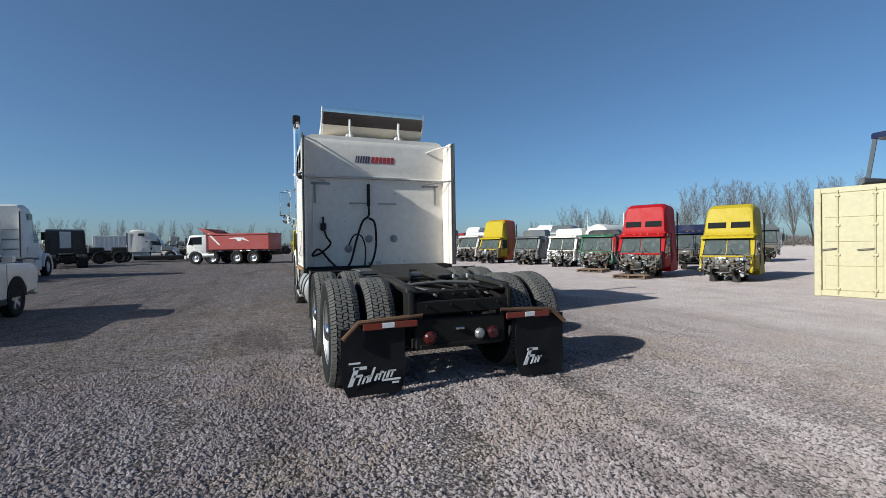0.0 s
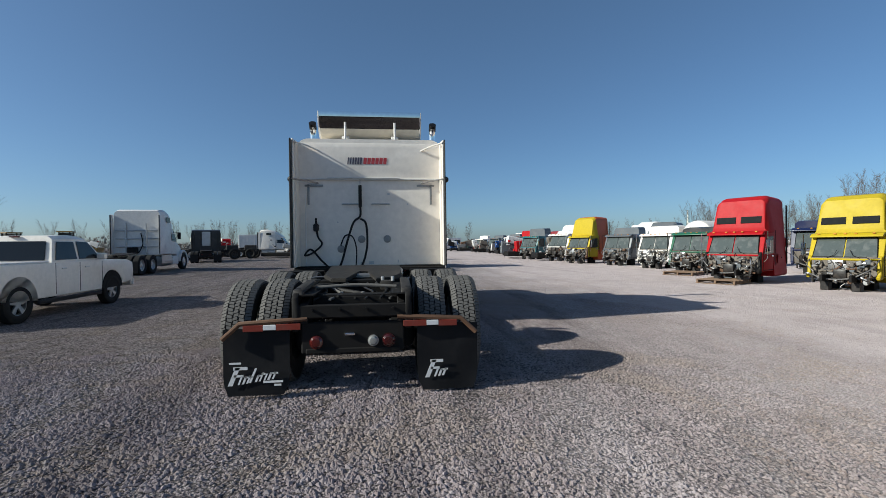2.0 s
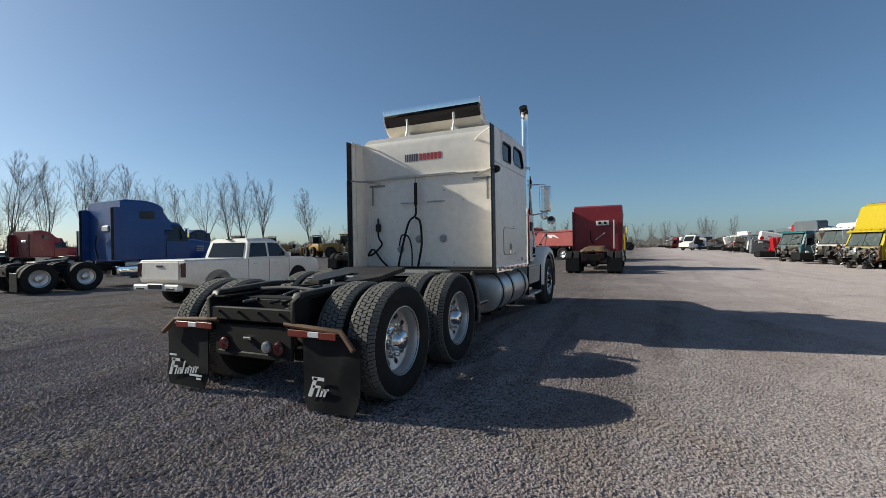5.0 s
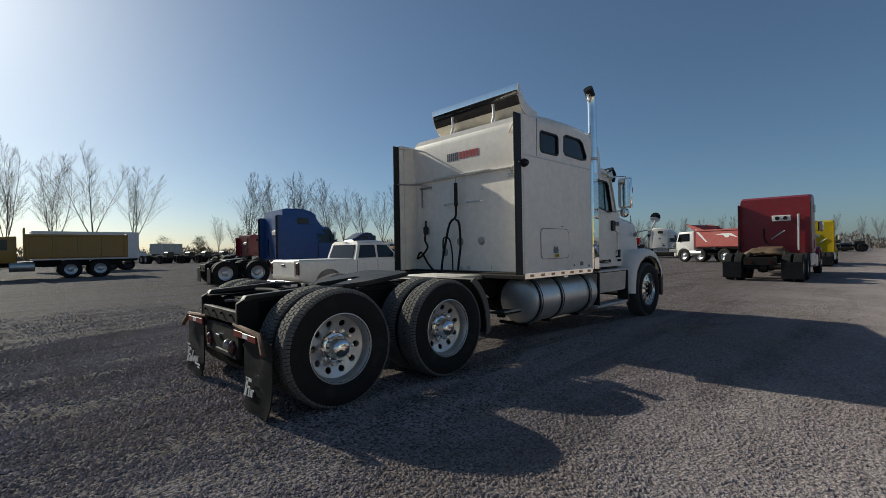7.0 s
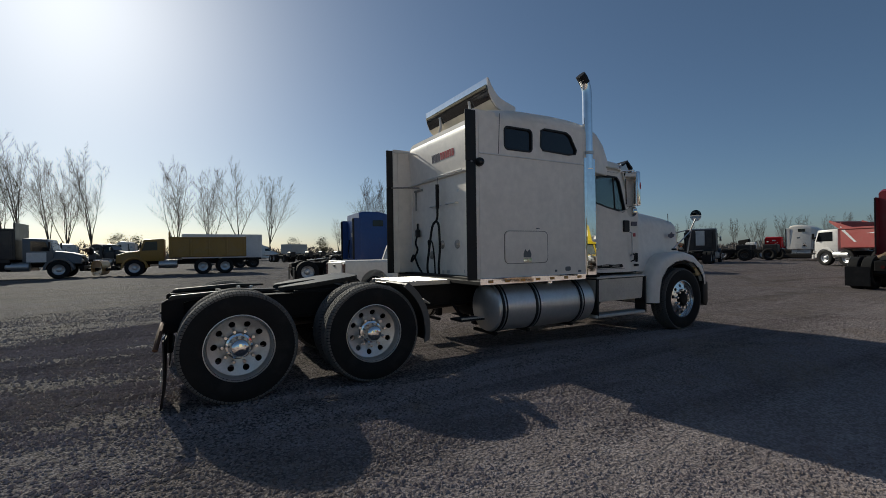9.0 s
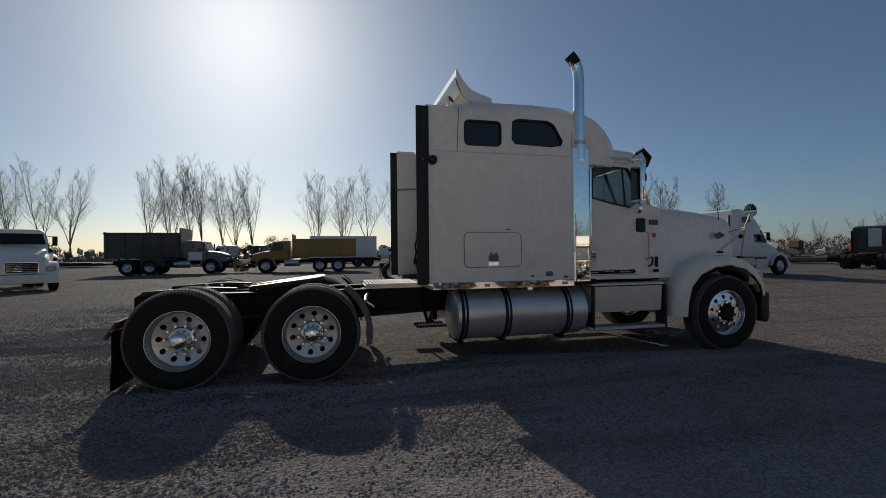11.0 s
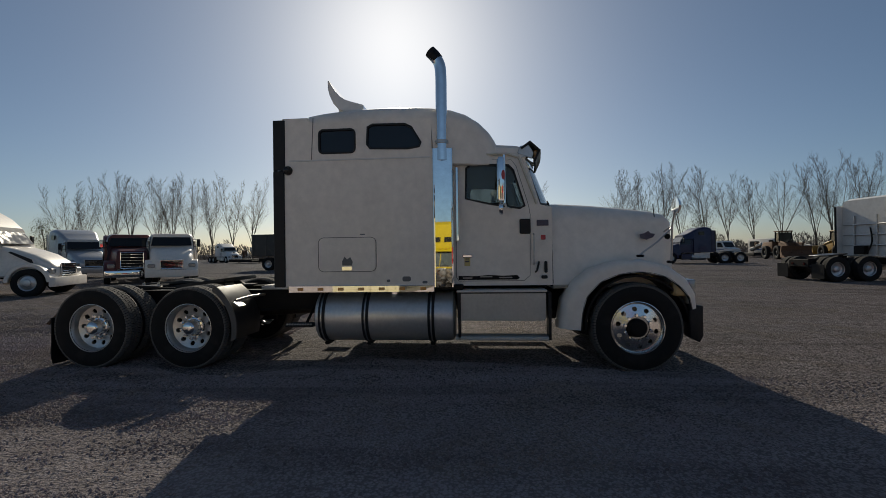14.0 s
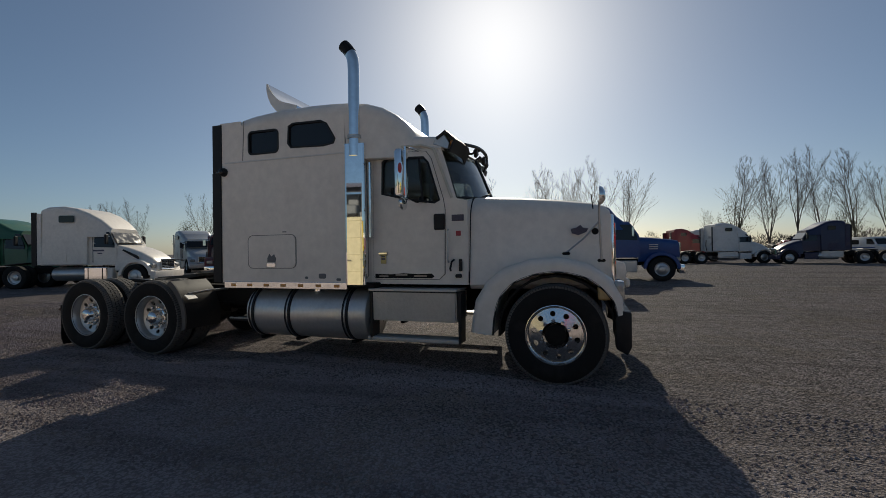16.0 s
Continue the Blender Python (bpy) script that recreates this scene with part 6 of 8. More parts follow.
def stripped_cab(name, label, m, body, roof=2.9, depth=2.6, side=None, front=None, seed=1, roof_windows=True, engine=(ENGINE, GREASE, RUST, STEEL, ENGINE, GREY, CHASSIS, ENGINE, DULLALU), bits=36):
    """A salvaged cab without hood or wheels, its engine bay bare. It looks along y, its front at the origin."""
    t = thing(name, label, "truck cab", m @ Matrix.Diagonal((0.84, 0.95, 1.0, 1)), "salvaged cabs in a row")
    rnd = random.Random(seed)
    z0 = 0.42
    yw = -0.85
    zb = 0.60
    tall = roof > 2.45
    zr = 1.78 if tall else min(1.85, roof - 0.12)
    # lower cab with slanted screen
    prof = [(-1.95, z0), (yw, z0), (yw, zb + 0.35), (yw - 0.30, zr - 0.14), (yw - 0.40, zr), (-1.95, zr)]
    cb = part("cab", prism(prof, -1.08, 1.08, 0.04, 2), body, t, smooth=40)
    if tall:
        rings = [hoop(-depth - 0.2, 1.10, 0.24, roof - 0.05, 0.25, 0.94), hoop(-depth * 0.72, 1.12, 0.22, roof, 0.25, 0.95), hoop(-1.75, 1.12, 0.24, roof - 0.04, 0.25, 0.94)]
        sl = part("sleeper", loft(rings), side or body, t, smooth=45)
        face = [hoop(-1.76, 1.12, zr - 0.05, roof - 0.04, 0.25, 0.94, rb=0.01), hoop(-1.52, 1.11, zr - 0.05, roof - 0.16, 0.22, 0.93, rb=0.01), hoop(-1.30, 1.09, zr - 0.05, zr + 0.16, 0.08, 0.98, rb=0.01)]
        rf = part("roof_cap", loft(face), body, t, smooth=45)
        if roof_windows:
            for s in (-1, 1):
                a, b = Vector((s * 0.10, -1.335, zr + 0.28)), Vector((s * 0.84, -1.335, zr + 0.28))
                up, n = Vector((0, -0.06, 0.22)), Vector((0, 0.035, 0.01))
                part("roof_window", loft([[a, b, b + up, a + up], [a + n, b + n, b + up + n, a + up + n]]), SMOKED, rf, "dark roof window")
    else:
        part("sleeper", loft([hoop(-depth, 1.08, z0 + 0.1, roof + 0.1, 0.2, 1.0), hoop(-1.9, 1.08, z0 + 0.1, roof + 0.06, 0.2, 1.0)]), side or body, t, smooth=45)
    # rounded brow over the screen, with marker lamps
    brow = part("visor", prism([(yw - 0.42, zr + 0.015), (yw - 0.22, zr - 0.015), (yw - 0.10, zr - 0.09), (yw - 0.09, zr - 0.125), (yw - 0.25, zr - 0.13)], -1.05, 1.05, 0.012, 2), body, cb, smooth=50)
    for x in (-0.8, -0.3, 0.0, 0.3, 0.8):
        part("marker_lamp", boxes(((x, yw - 0.17, zr - 0.02), (0.09, 0.06, 0.035), 0.012)), LENS_AMBER, brow)
    n = Vector((0, 0.88, 0.47)) * 0.02
    for s in (-1, 1):
        a, b = Vector((s * 0.022, yw - 0.02, zb + 0.42)), Vector((s * 0.93, yw - 0.02, zb + 0.42))
        c, d = Vector((s * 0.87, yw - 0.27, zr - 0.18)), Vector((s * 0.022, yw - 0.27, zr - 0.18))
        part("windscreen", loft([[a, b, c, d], [a + n, b + n, c + n, d + n]]), DUSTYSHEEN, cb, "dusty windscreen half with pale sheen in its colour")
        part("screen_seal", tube([a + n, b + n, c + n, d + n], 0.022, 6, False), CHASSIS, cb)
        part("wiper", tube([a + n * 2 + Vector((s * 0.45, 0.03, -0.03)), a + n * 2 + Vector((s * 0.25, 0.0, 0.05)), a + n * 2 + Vector((s * 0.16, -0.03, 0.22))], 0.009, 5, False), CHASSIS, cb)
        far_glass(cb, s * 1.085, [(-1.75, zb + 0.42), (yw - 0.14, zb + 0.40), (yw - 0.40, zr - 0.2), (-1.75, zr - 0.18)], "dark door window")
        part("door_seam", boxes(((s * 1.083, -1.82, 1.0), (0.012, 0.022, 1.05), 0), ((s * 1.083, yw - 0.10, 0.78), (0.012, 0.022, 0.62), 0), ((s * 1.083, -1.35, 0.47), (0.012, 0.92, 0.022), 0)), CHASSIS, cb)
        part("door_handle", boxes(((s * 1.09, -1.66, 0.93), (0.03, 0.16, 0.045), 0.01)), CHROME if seed % 2 else PLASTIC, cb)
        arm = CHROME if seed % 2 else PLASTIC
        part("mirror_bracket", tube([(s * 1.08, yw - 0.28, zr - 0.04), (s * 1.24, yw - 0.06, zr - 0.02), (s * 1.24, yw - 0.06, zb + 0.30), (s * 1.08, yw - 0.15, zb + 0.16)], 0.018, 6, False), arm, cb)
        if (seed + s) % 3:
            part("mirror", boxes(((s * 1.25, yw - 0.08, zb + 0.68), (0.16, 0.06, 0.42), 0.025)), arm, cb)
        part("hinge_brace", tube([(s * 1.0, yw + 0.06, zb + 0.36), (s * 0.98, -0.52, zb + 0.18), (s * 0.74, -0.44, zb - 0.02)], 0.018, 6, False), STEEL, t)
        part("frame_rail", boxes(((s * 0.42, -1.2, 0.40), (0.09, 2.0, 0.20), 0.01)), CHASSIS, t)
        part("front_post", prism([(yw - 0.12, 0.40), (yw + 0.16, 0.36), (yw + 0.20, 0.46), (yw + 0.09, 0.52), (yw + 0.06, 0.98), (yw + 0.02, 1.06), (yw - 0.12, 1.08)], s * 0.95, s * 1.06, 0.02, 1), front or body, t, "torn body corner")
        part("support_block", boxes(((s * 0.5, -1.7, 0.18), (0.3, 0.5, 0.36), 0.02)), CHASSIS, t)
        part("support_block", boxes(((s * 0.45, -0.7, 0.14), (0.26, 0.3, 0.28), 0.02)), GREASE, t)
        part("torn_bracket", boxes(((s * 0.80, -0.66, 0.42), (0.10, 0.34, 0.05), 0.012), ((s * 0.80, -0.52, 0.36), (0.06, 0.05, 0.22), 0.012)), GREASE, t)
    part("cowl", prism([(yw - 0.12, 1.06), (yw + 0.06, 0.98), (yw + 0.05, 0.93), (yw - 0.1, 0.93)], -0.99, 0.99, 0.012, 1), body, t)
    part("firewall", boxes(((0, yw + 0.005, 0.72), (1.90, 0.05, 0.62), 0.02)), ENGINE, t, "grimy bare firewall")
    part("engine_bay", boxes(((0, -0.80, 0.50), (1.5, 0.10, 0.52), 0.04)), GREASE, t, "oily engine bay")
    part("heater_box", boxes(((0.16 + 0.1 * (seed % 3), -0.74, 0.80), (0.46, 0.16, 0.30), 0.035, None, 2)), engine[seed % len(engine)], t, "dented heater box")
    part("engine_block", boxes(((0, -0.66, 0.52), (0.40, 0.30, 0.30), 0.06, None, 2)), GREASE, t, "greasy bare engine")
    clutter(t, rnd, -0.88, 0.88, -0.80, -0.62, 0.26, zb + 0.34, bits, engine)
    part("radiator_support", tube([(-0.80, -0.52, 0.30), (-0.82, -0.5, 0.62), (-0.3, -0.48, 0.40), (0.4, -0.50, 0.36), (0.82, -0.5, 0.5)], 0.022, 6), STEEL, t)
    if tall:
        for s in (-1, 1):
            part("side_extender", prism([(-depth - 0.16, 0.62), (-depth - 0.24, 0.62), (-depth - 0.24, roof - 0.36), (-depth - 0.16, roof - 0.32)], s * 1.06, s * 1.105, 0.01, 1), CHASSIS, sl, "black rubber edge strip")
            part("sleeper_seam", boxes(((s * 1.113, -1.88, 1.2), (0.014, 0.02, 1.2), 0)), CHASSIS, sl)
            part("side_hatch", prism(rounded(-depth + 0.1, -2.05, 0.66, 1.0, 0.04), s * 1.112, s * 1.124), side or body, sl)
            part("hatch_latch", boxes(((s * 1.128, -depth + 0.35, 0.86), (0.014, 0.07, 0.05), 0.004)), CHASSIS, sl)
    return t


def shipping_container():
    t = thing("shipping_container", "cream steel shipping container with double doors, closed", "container", place(10.70, 2.20, 104))
    L, Wd, H = 6.06, 2.44, 2.59
    for y in (0.06, -Wd + 0.06):
        for x in (0.06, L - 0.06):
            part("corner_post", boxes(((x, y, H / 2), (0.136, 0.136, H + 0.008), 0.012)), CREAM, t)
    for z in (0.07, H - 0.06):
        for y in (0.06, -Wd + 0.06):
            part("side_rail", boxes(((L / 2, y, z), (L, 0.08, 0.12), 0.01)), CREAM, t)
        for x in (0.05, L - 0.05):
            part("end_rail", boxes(((x, -Wd / 2 + 0.06, z), (0.08, Wd, 0.13), 0.01)), CREAM, t)

    def corrugated(length):
        pts, x = [], 0.0
        while x < length:
            pts += [(x, 0), (x + 0.07, 0), (x + 0.105, 0.036), (x + 0.175, 0.036), (x + 0.21, 0)]
            x += 0.28
        pts = [(min(a, length), b) for a, b in pts] + [(length, 0)]
        bm = B()
        lo = [bm.verts.new((a, b, 0.12)) for a, b in pts]
        hi = [bm.verts.new((a, b, H - 0.11)) for a, b in pts]
        for i in range(len(pts) - 1):
            if (lo[i].co - lo[i + 1].co).length > 1e-4:
                bm.faces.new((lo[i], lo[i + 1], hi[i + 1], hi[i]))
        bmesh.ops.solidify(bm, geom=bm.faces[:], thickness=0.004)
        return bm

    part("side_panel", corrugated(L - 0.2), CREAM, t, m=Matrix.Translation((0.1, 0.06, 0)), smooth=0)
    part("side_panel", corrugated(L - 0.2), CREAM, t, m=Matrix.Translation((0.1, -Wd + 0.04, 0)), smooth=0)
    part("end_panel", corrugated(Wd - 0.2), CREAM, t, m=Matrix.Translation((L - 0.05, -Wd + 0.14, 0)) @ Matrix.Rotation(radians(90), 4, "Z"), smooth=0)
    part("roof_panel", boxes(((L / 2, -Wd / 2 + 0.06, H - 0.02), (L - 0.1, Wd - 0.1, 0.02), 0)), CREAM, t)
    part("floor_panel", boxes(((L / 2, -Wd / 2 + 0.06, 0.13), (L - 0.1, Wd - 0.1, 0.03), 0)), CHASSIS, t)
    for k in range(2):
        y0 = -0.02 - k * 1.16
        rows = [((0.03, y0 - 0.57, H / 2), (0.03, 1.13, H - 0.26), 0.006)]
        part("door_rib", boxes(((0.014, y0 - 0.57, H - 0.25), (0.012, 1.0, 0.03), 0.003)), CREAM, t)
        d = part("door", boxes(*rows), CREAM, t, "cream container door with pressed panels")
        for j in range(4):
            part("pressed_panel", boxes(((0.010, y0 - 0.57, 0.43 + 0.575 * j), (0.018, 1.02, 0.545), 0.012)), CREAM, d)
        for yy in (0.30, 0.95):
            part("lock_rod", tube([(-0.022, y0 - yy, 0.08), (-0.022, y0 - yy, H - 0.06)], 0.017, 8, False), CREAM, d)
            for z in (0.2, 1.0, 1.7, 2.4):
                part("rod_guide", boxes(((-0.02, y0 - yy, z), (0.04, 0.09, 0.05), 0.006)), CREAM, d)
            part("rod_handle", tube([(-0.05, y0 - yy, 1.15), (-0.055, y0 - yy + 0.3, 1.12)], 0.012, 6, False), STEEL, d)
        for z in (0.3, 0.9, 1.6, 2.3):
            part("hinge", boxes(((0.0, 0.02 if k == 0 else -Wd + 0.10, z), (0.05, 0.07, 0.12), 0.008)), CREAM, d)
    part("door_seal", boxes(((0.01, -1.165, H / 2), (0.03, 0.03, H - 0.3), 0.004)), CREAM, t)


shipping_container()


def cab_shell():
    """The stripped cab that lies on top of the container."""
    t = thing("cab_shell", "burnt grey-blue cab shell lying on the container", "truck cab", place(12.30, 0.75, 178, 0.95, 2.60))
    for s in (-1, 1):
        for y, lean in ((-0.9, 0.12), (0.75, -0.22)):
            part("pillar", tube([(s * 1.0, y, 0.15), (s * 0.95, y + lean, 1.25)], 0.05, 6, False), GREY, t)
        part("sill", boxes(((s * 1.0, 0, 0.12), (0.12, 2.0, 0.22), 0.02)), GREY, t)
        part("roof_rail", tube([(s * 0.95, -0.8, 1.25), (s * 0.95, 0.55, 1.28)], 0.06, 6, False), NAVY, t)
        part("door_bar", tube([(s * 1.0, -0.1, 0.2), (s * 0.97, -0.1, 1.2)], 0.03, 6, False), CHASSIS, t)
    part("roof", loft([hoop(-0.95, 1.0, 1.22, 1.34, 0.06, rb=0.01), hoop(0.6, 1.0, 1.22, 1.36, 0.06, rb=0.01)]), NAVY, t)
    part("rear_panel", boxes(((0, -0.95, 0.7), (1.9, 0.05, 0.9), 0.02)), GREY, t)
    part("floor_pan", boxes(((0, 0, 0.06), (2.0, 2.0, 0.08), 0.02)), CHASSIS, t)
    part("seat_frame", boxes(((0.4, 0.0, 0.4), (0.45, 0.4, 0.4), 0.05), ((0.4, -0.2, 0.75), (0.45, 0.1, 0.6), 0.05)), GREY, t)
    part("loose_panel", boxes(((-0.6, 0.95, 0.2), (0.7, 0.4, 0.28), 0.04)), DULLALU, t)
    part("loose_pipe", tube([(-0.9, 1.0, 0.2), (-0.8, 1.25, 0.5), (-0.75, 1.4, 0.75)], 0.02, 6), CHASSIS, t)


cab_shell()

ROW = 207
stripped_cab("stripped_truck_cab", "yellow stripped high-roof truck cab, hood missing, engine bare", place(11.77, 5.60, ROW - 3, 0.87), YELLOW, 3.0, 2.7, None, YELLOW, 3, bits=100)
stripped_cab("stripped_truck_cab", "red stripped high-roof truck cab on pallets, hood missing", place(10.68, 8.20, ROW, 0.94), RED, 3.02, 2.7, None, CHASSIS, 5, bits=100)
green_cab = stripped_cab("stripped_truck_cab", "dark green stripped low cab with a red mirror housing", place(12.24, 12.51, ROW, 0.95), GREEN, 2.0, 2.2, BLACKPAINT, GREEN, 8, False, bits=100)
part("mirror_housing", boxes(((-1.22, -0.72, 1.32), (0.20, 0.24, 0.78), 0.06, None, 2)), RED, green_cab, "tall red mirror housing")
stripped_cab("stripped_truck_cab", "white stripped cab with missing front panels", place(12.91, 16.23, ROW, 0.96), WHITE, 2.2, 2.6, None, WHITE, 11, False, engine=(WHITE2, STEEL, WHITE, GREASE, DULLALU, WHITE2), bits=100)
stripped_cab("stripped_truck_cab", "dark grey stripped cab with bare engine", place(12.67, 19.59, ROW, 0.98), GREY, 2.2, 2.6, None, None, 14, False, bits=100)
stripped_cab("stripped_truck_cab", "yellow and orange stripped high-roof cab", place(11.60, 22.82, ROW - 3, 1.02), YELLOW, 3.0, 2.7, ORANGE, RUST, 17, False, bits=100)
stripped_cab("stripped_truck_cab", "small white stripped cab beside a yellow one", place(11.75, 26.9, ROW, 1.1), WHITE2, 2.0, 2.2, None, None, 19, False)
stripped_cab("stripped_truck_cab", "dark teal stripped cab with smashed nose", place(10.92, 31.20, ROW, 1.05), TEAL, 2.4, 2.6, GREY, None, 23, False)
stripped_cab("stripped_truck_cab", "red stripped cab far down the row", place(13.37, 42.14, ROW, 1.15), RED, 2.3, 2.4, None, None, 29, False)
stripped_cab("stripped_truck_cab", "white and grey stripped cab far down the row", place(13.62, 48.42, ROW, 1.15), WHITE2, 2.1, 2.4, GREY, None, 31, False)
stripped_cab("stripped_truck_cab", "grey stripped cab far down the row", place(13.38, 55.91, ROW, 1.15), GREY, 2.1, 2.4, None, None, 37, False)
stripped_cab("stripped_truck_cab", "white stripped cab far down the row", place(12.91, 64.21, ROW, 1.15), WHITE, 2.2, 2.4, None, None, 41, False)
stripped_cab("stripped_truck_cab", "dark blue stripped cab parked behind the front row", place(16.4, 10.35, ROW + 14, 1.0), NAVY, 2.1, 2.6, None, None, 43, False)
stripped_cab("stripped_truck_cab", "grey low cab parked behind the yellow cab", place(26.29, 13.87, ROW + 10, 1.15), GREY, 2.0, 2.4, None, None, 47, False)
stripped_cab("stripped_truck_cab", "white cab parked behind the front row", place(18.6, 26.9, ROW, 0.97), WHITE2, 3.0, 2.6, None, None, 53, False)
stripped_cab("stripped_truck_cab", "white cab parked behind the yellow one", place(20.18, 31.09, ROW, 1.15), WHITE2, 2.4, 2.4, None, None, 59, False)
for label, x, y, mat, rf, seed in (("grey stripped cab behind the front row", 16.4, 21.4, GREY, 2.5, 71), ("white high-roof cab shell behind the row", 15.6, 35.2, WHITE2, 2.9, 73),
                                   ("dark red cab behind the front row", 16.0, 40.3, DARKRED, 2.4, 77), ("blue cab behind the front row", 16.2, 47.0, BLUE, 2.5, 79), ("pale cab behind the front row", 15.9, 53.8, WHITE2, 2.6, 81)):
    stripped_cab("stripped_truck_cab", label, place(x, y, ROW + seed % 9 - 4, 1.05), mat, rf, 2.4, None, None, seed, False, bits=14)
for i, (x, y, mat) in enumerate(((10.6, 89.3, GREY), (10.0, 101.8, GREEN), (9.6, 118.4, WHITE2), (7.5, 105.6, DARKRED), (7.4, 111.2, GREY), (7.4, 119.1, WHITE2))):
    stripped_cab("stripped_truck_cab", "weathered cab far down the row of salvage", place(x, y, ROW - 8, 1.05), mat, 2.2 if i % 2 else 2.5, 2.4, None, None, 61 + i, False)
for x, y, r in ((11.0, 8.5, ROW), (12.2, 12.2, ROW + 4)):
    pallet(place(x, y, r))


def tank_trailer():
    t = thing("tank_body", "white and chrome tank body lying behind the cabs", "tank", place(16.9, 16.2, ROW, 1.15))
    bm = lathe([(0, -2.0), (0.5, -1.96), (0.62, -1.85), (0.65, -1.7), (0.65, 1.7), (0.62, 1.85), (0.5, 1.96), (0, 2.0)], 28, Matrix.Translation((0, 0, 1.42)) @ Matrix.Rotation(radians(90), 4, "Z"))
    part("shell", bm, WHITE, t)
    for y in (-1.2, 1.2):
        part("saddle", boxes(((0, y, 0.42), (1.1, 0.15, 0.84), 0.03)), CHASSIS, t)
    for s in (-1, 1):
        part("stack_pipe", tube([(s * 0.9, 0.8, 0.0), (s * 0.9, 0.8, 2.6)], 0.09, 10, False), CHROME, t)


tank_trailer()


def van(label, m, mat, length=5.6, h=2.5):
    t = thing("parked_van", label, "van", m, "parked white vans")
    part("body", prism([(-length / 2, 0.45), (length / 2 - 0.1, 0.45), (length / 2, 0.6), (length / 2 - 0.05, 1.15), (length / 2 - 0.9, 1.4), (length / 2 - 1.5, h - 0.1), (length / 2 - 1.7, h), (-length / 2, h)], -0.98, 0.98, 0.06, 2), mat, t, smooth=40)
    n = Vector((0, 0.85, 0.5)) * 0.02
    a, b, c, d = Vector((-0.85, length / 2 - 0.92, 1.45)), Vector((0.85, length / 2 - 0.92, 1.45)), Vector((0.8, length / 2 - 1.42, h - 0.22)), Vector((-0.8, length / 2 - 1.42, h - 0.22))
    part("windscreen", loft([[a, b, c, d], [a + n, b + n, c + n, d + n]]), GLASS, t)
    for s in (-1, 1):
        part("side_window", prism([(length / 2 - 2.3, 1.45), (length / 2 - 1.15, 1.45), (length / 2 - 1.55, h - 0.25), (length / 2 - 2.3, h - 0.25)], s * 0.975, s * 0.99), GLASS, t)
        part("side_window", prism(rounded(-length / 2 + 0.4, -length / 2 + 2.2, 1.45, h - 0.35, 0.05), s * 0.975, s * 0.99), GLASS, t)
        part("stripe", boxes(((s * 0.985, -0.4, 1.05), (0.012, length * 0.75, 0.12), 0)), BLUE, t)
        for y in (-length / 2 + 0.95, length / 2 - 0.85):
            wheel(t, s * 0.86, y, 0.36, "far", 0.7)
    part("bumper", boxes(((0, length / 2, 0.5), (1.9, 0.12, 0.2), 0.03)), PLASTIC, t)
    return t


van("white van with side windows far down the row", place(10.90, 79.89, 225), WHITE)
van("white van parked among salvage", place(-65.06, 41.98, 15), WHITE2, 5.6, 2.4)
van("white ambulance-like van with a blue stripe", place(-61.04, 46.85, 10), WHITE, 6.2, 2.6)


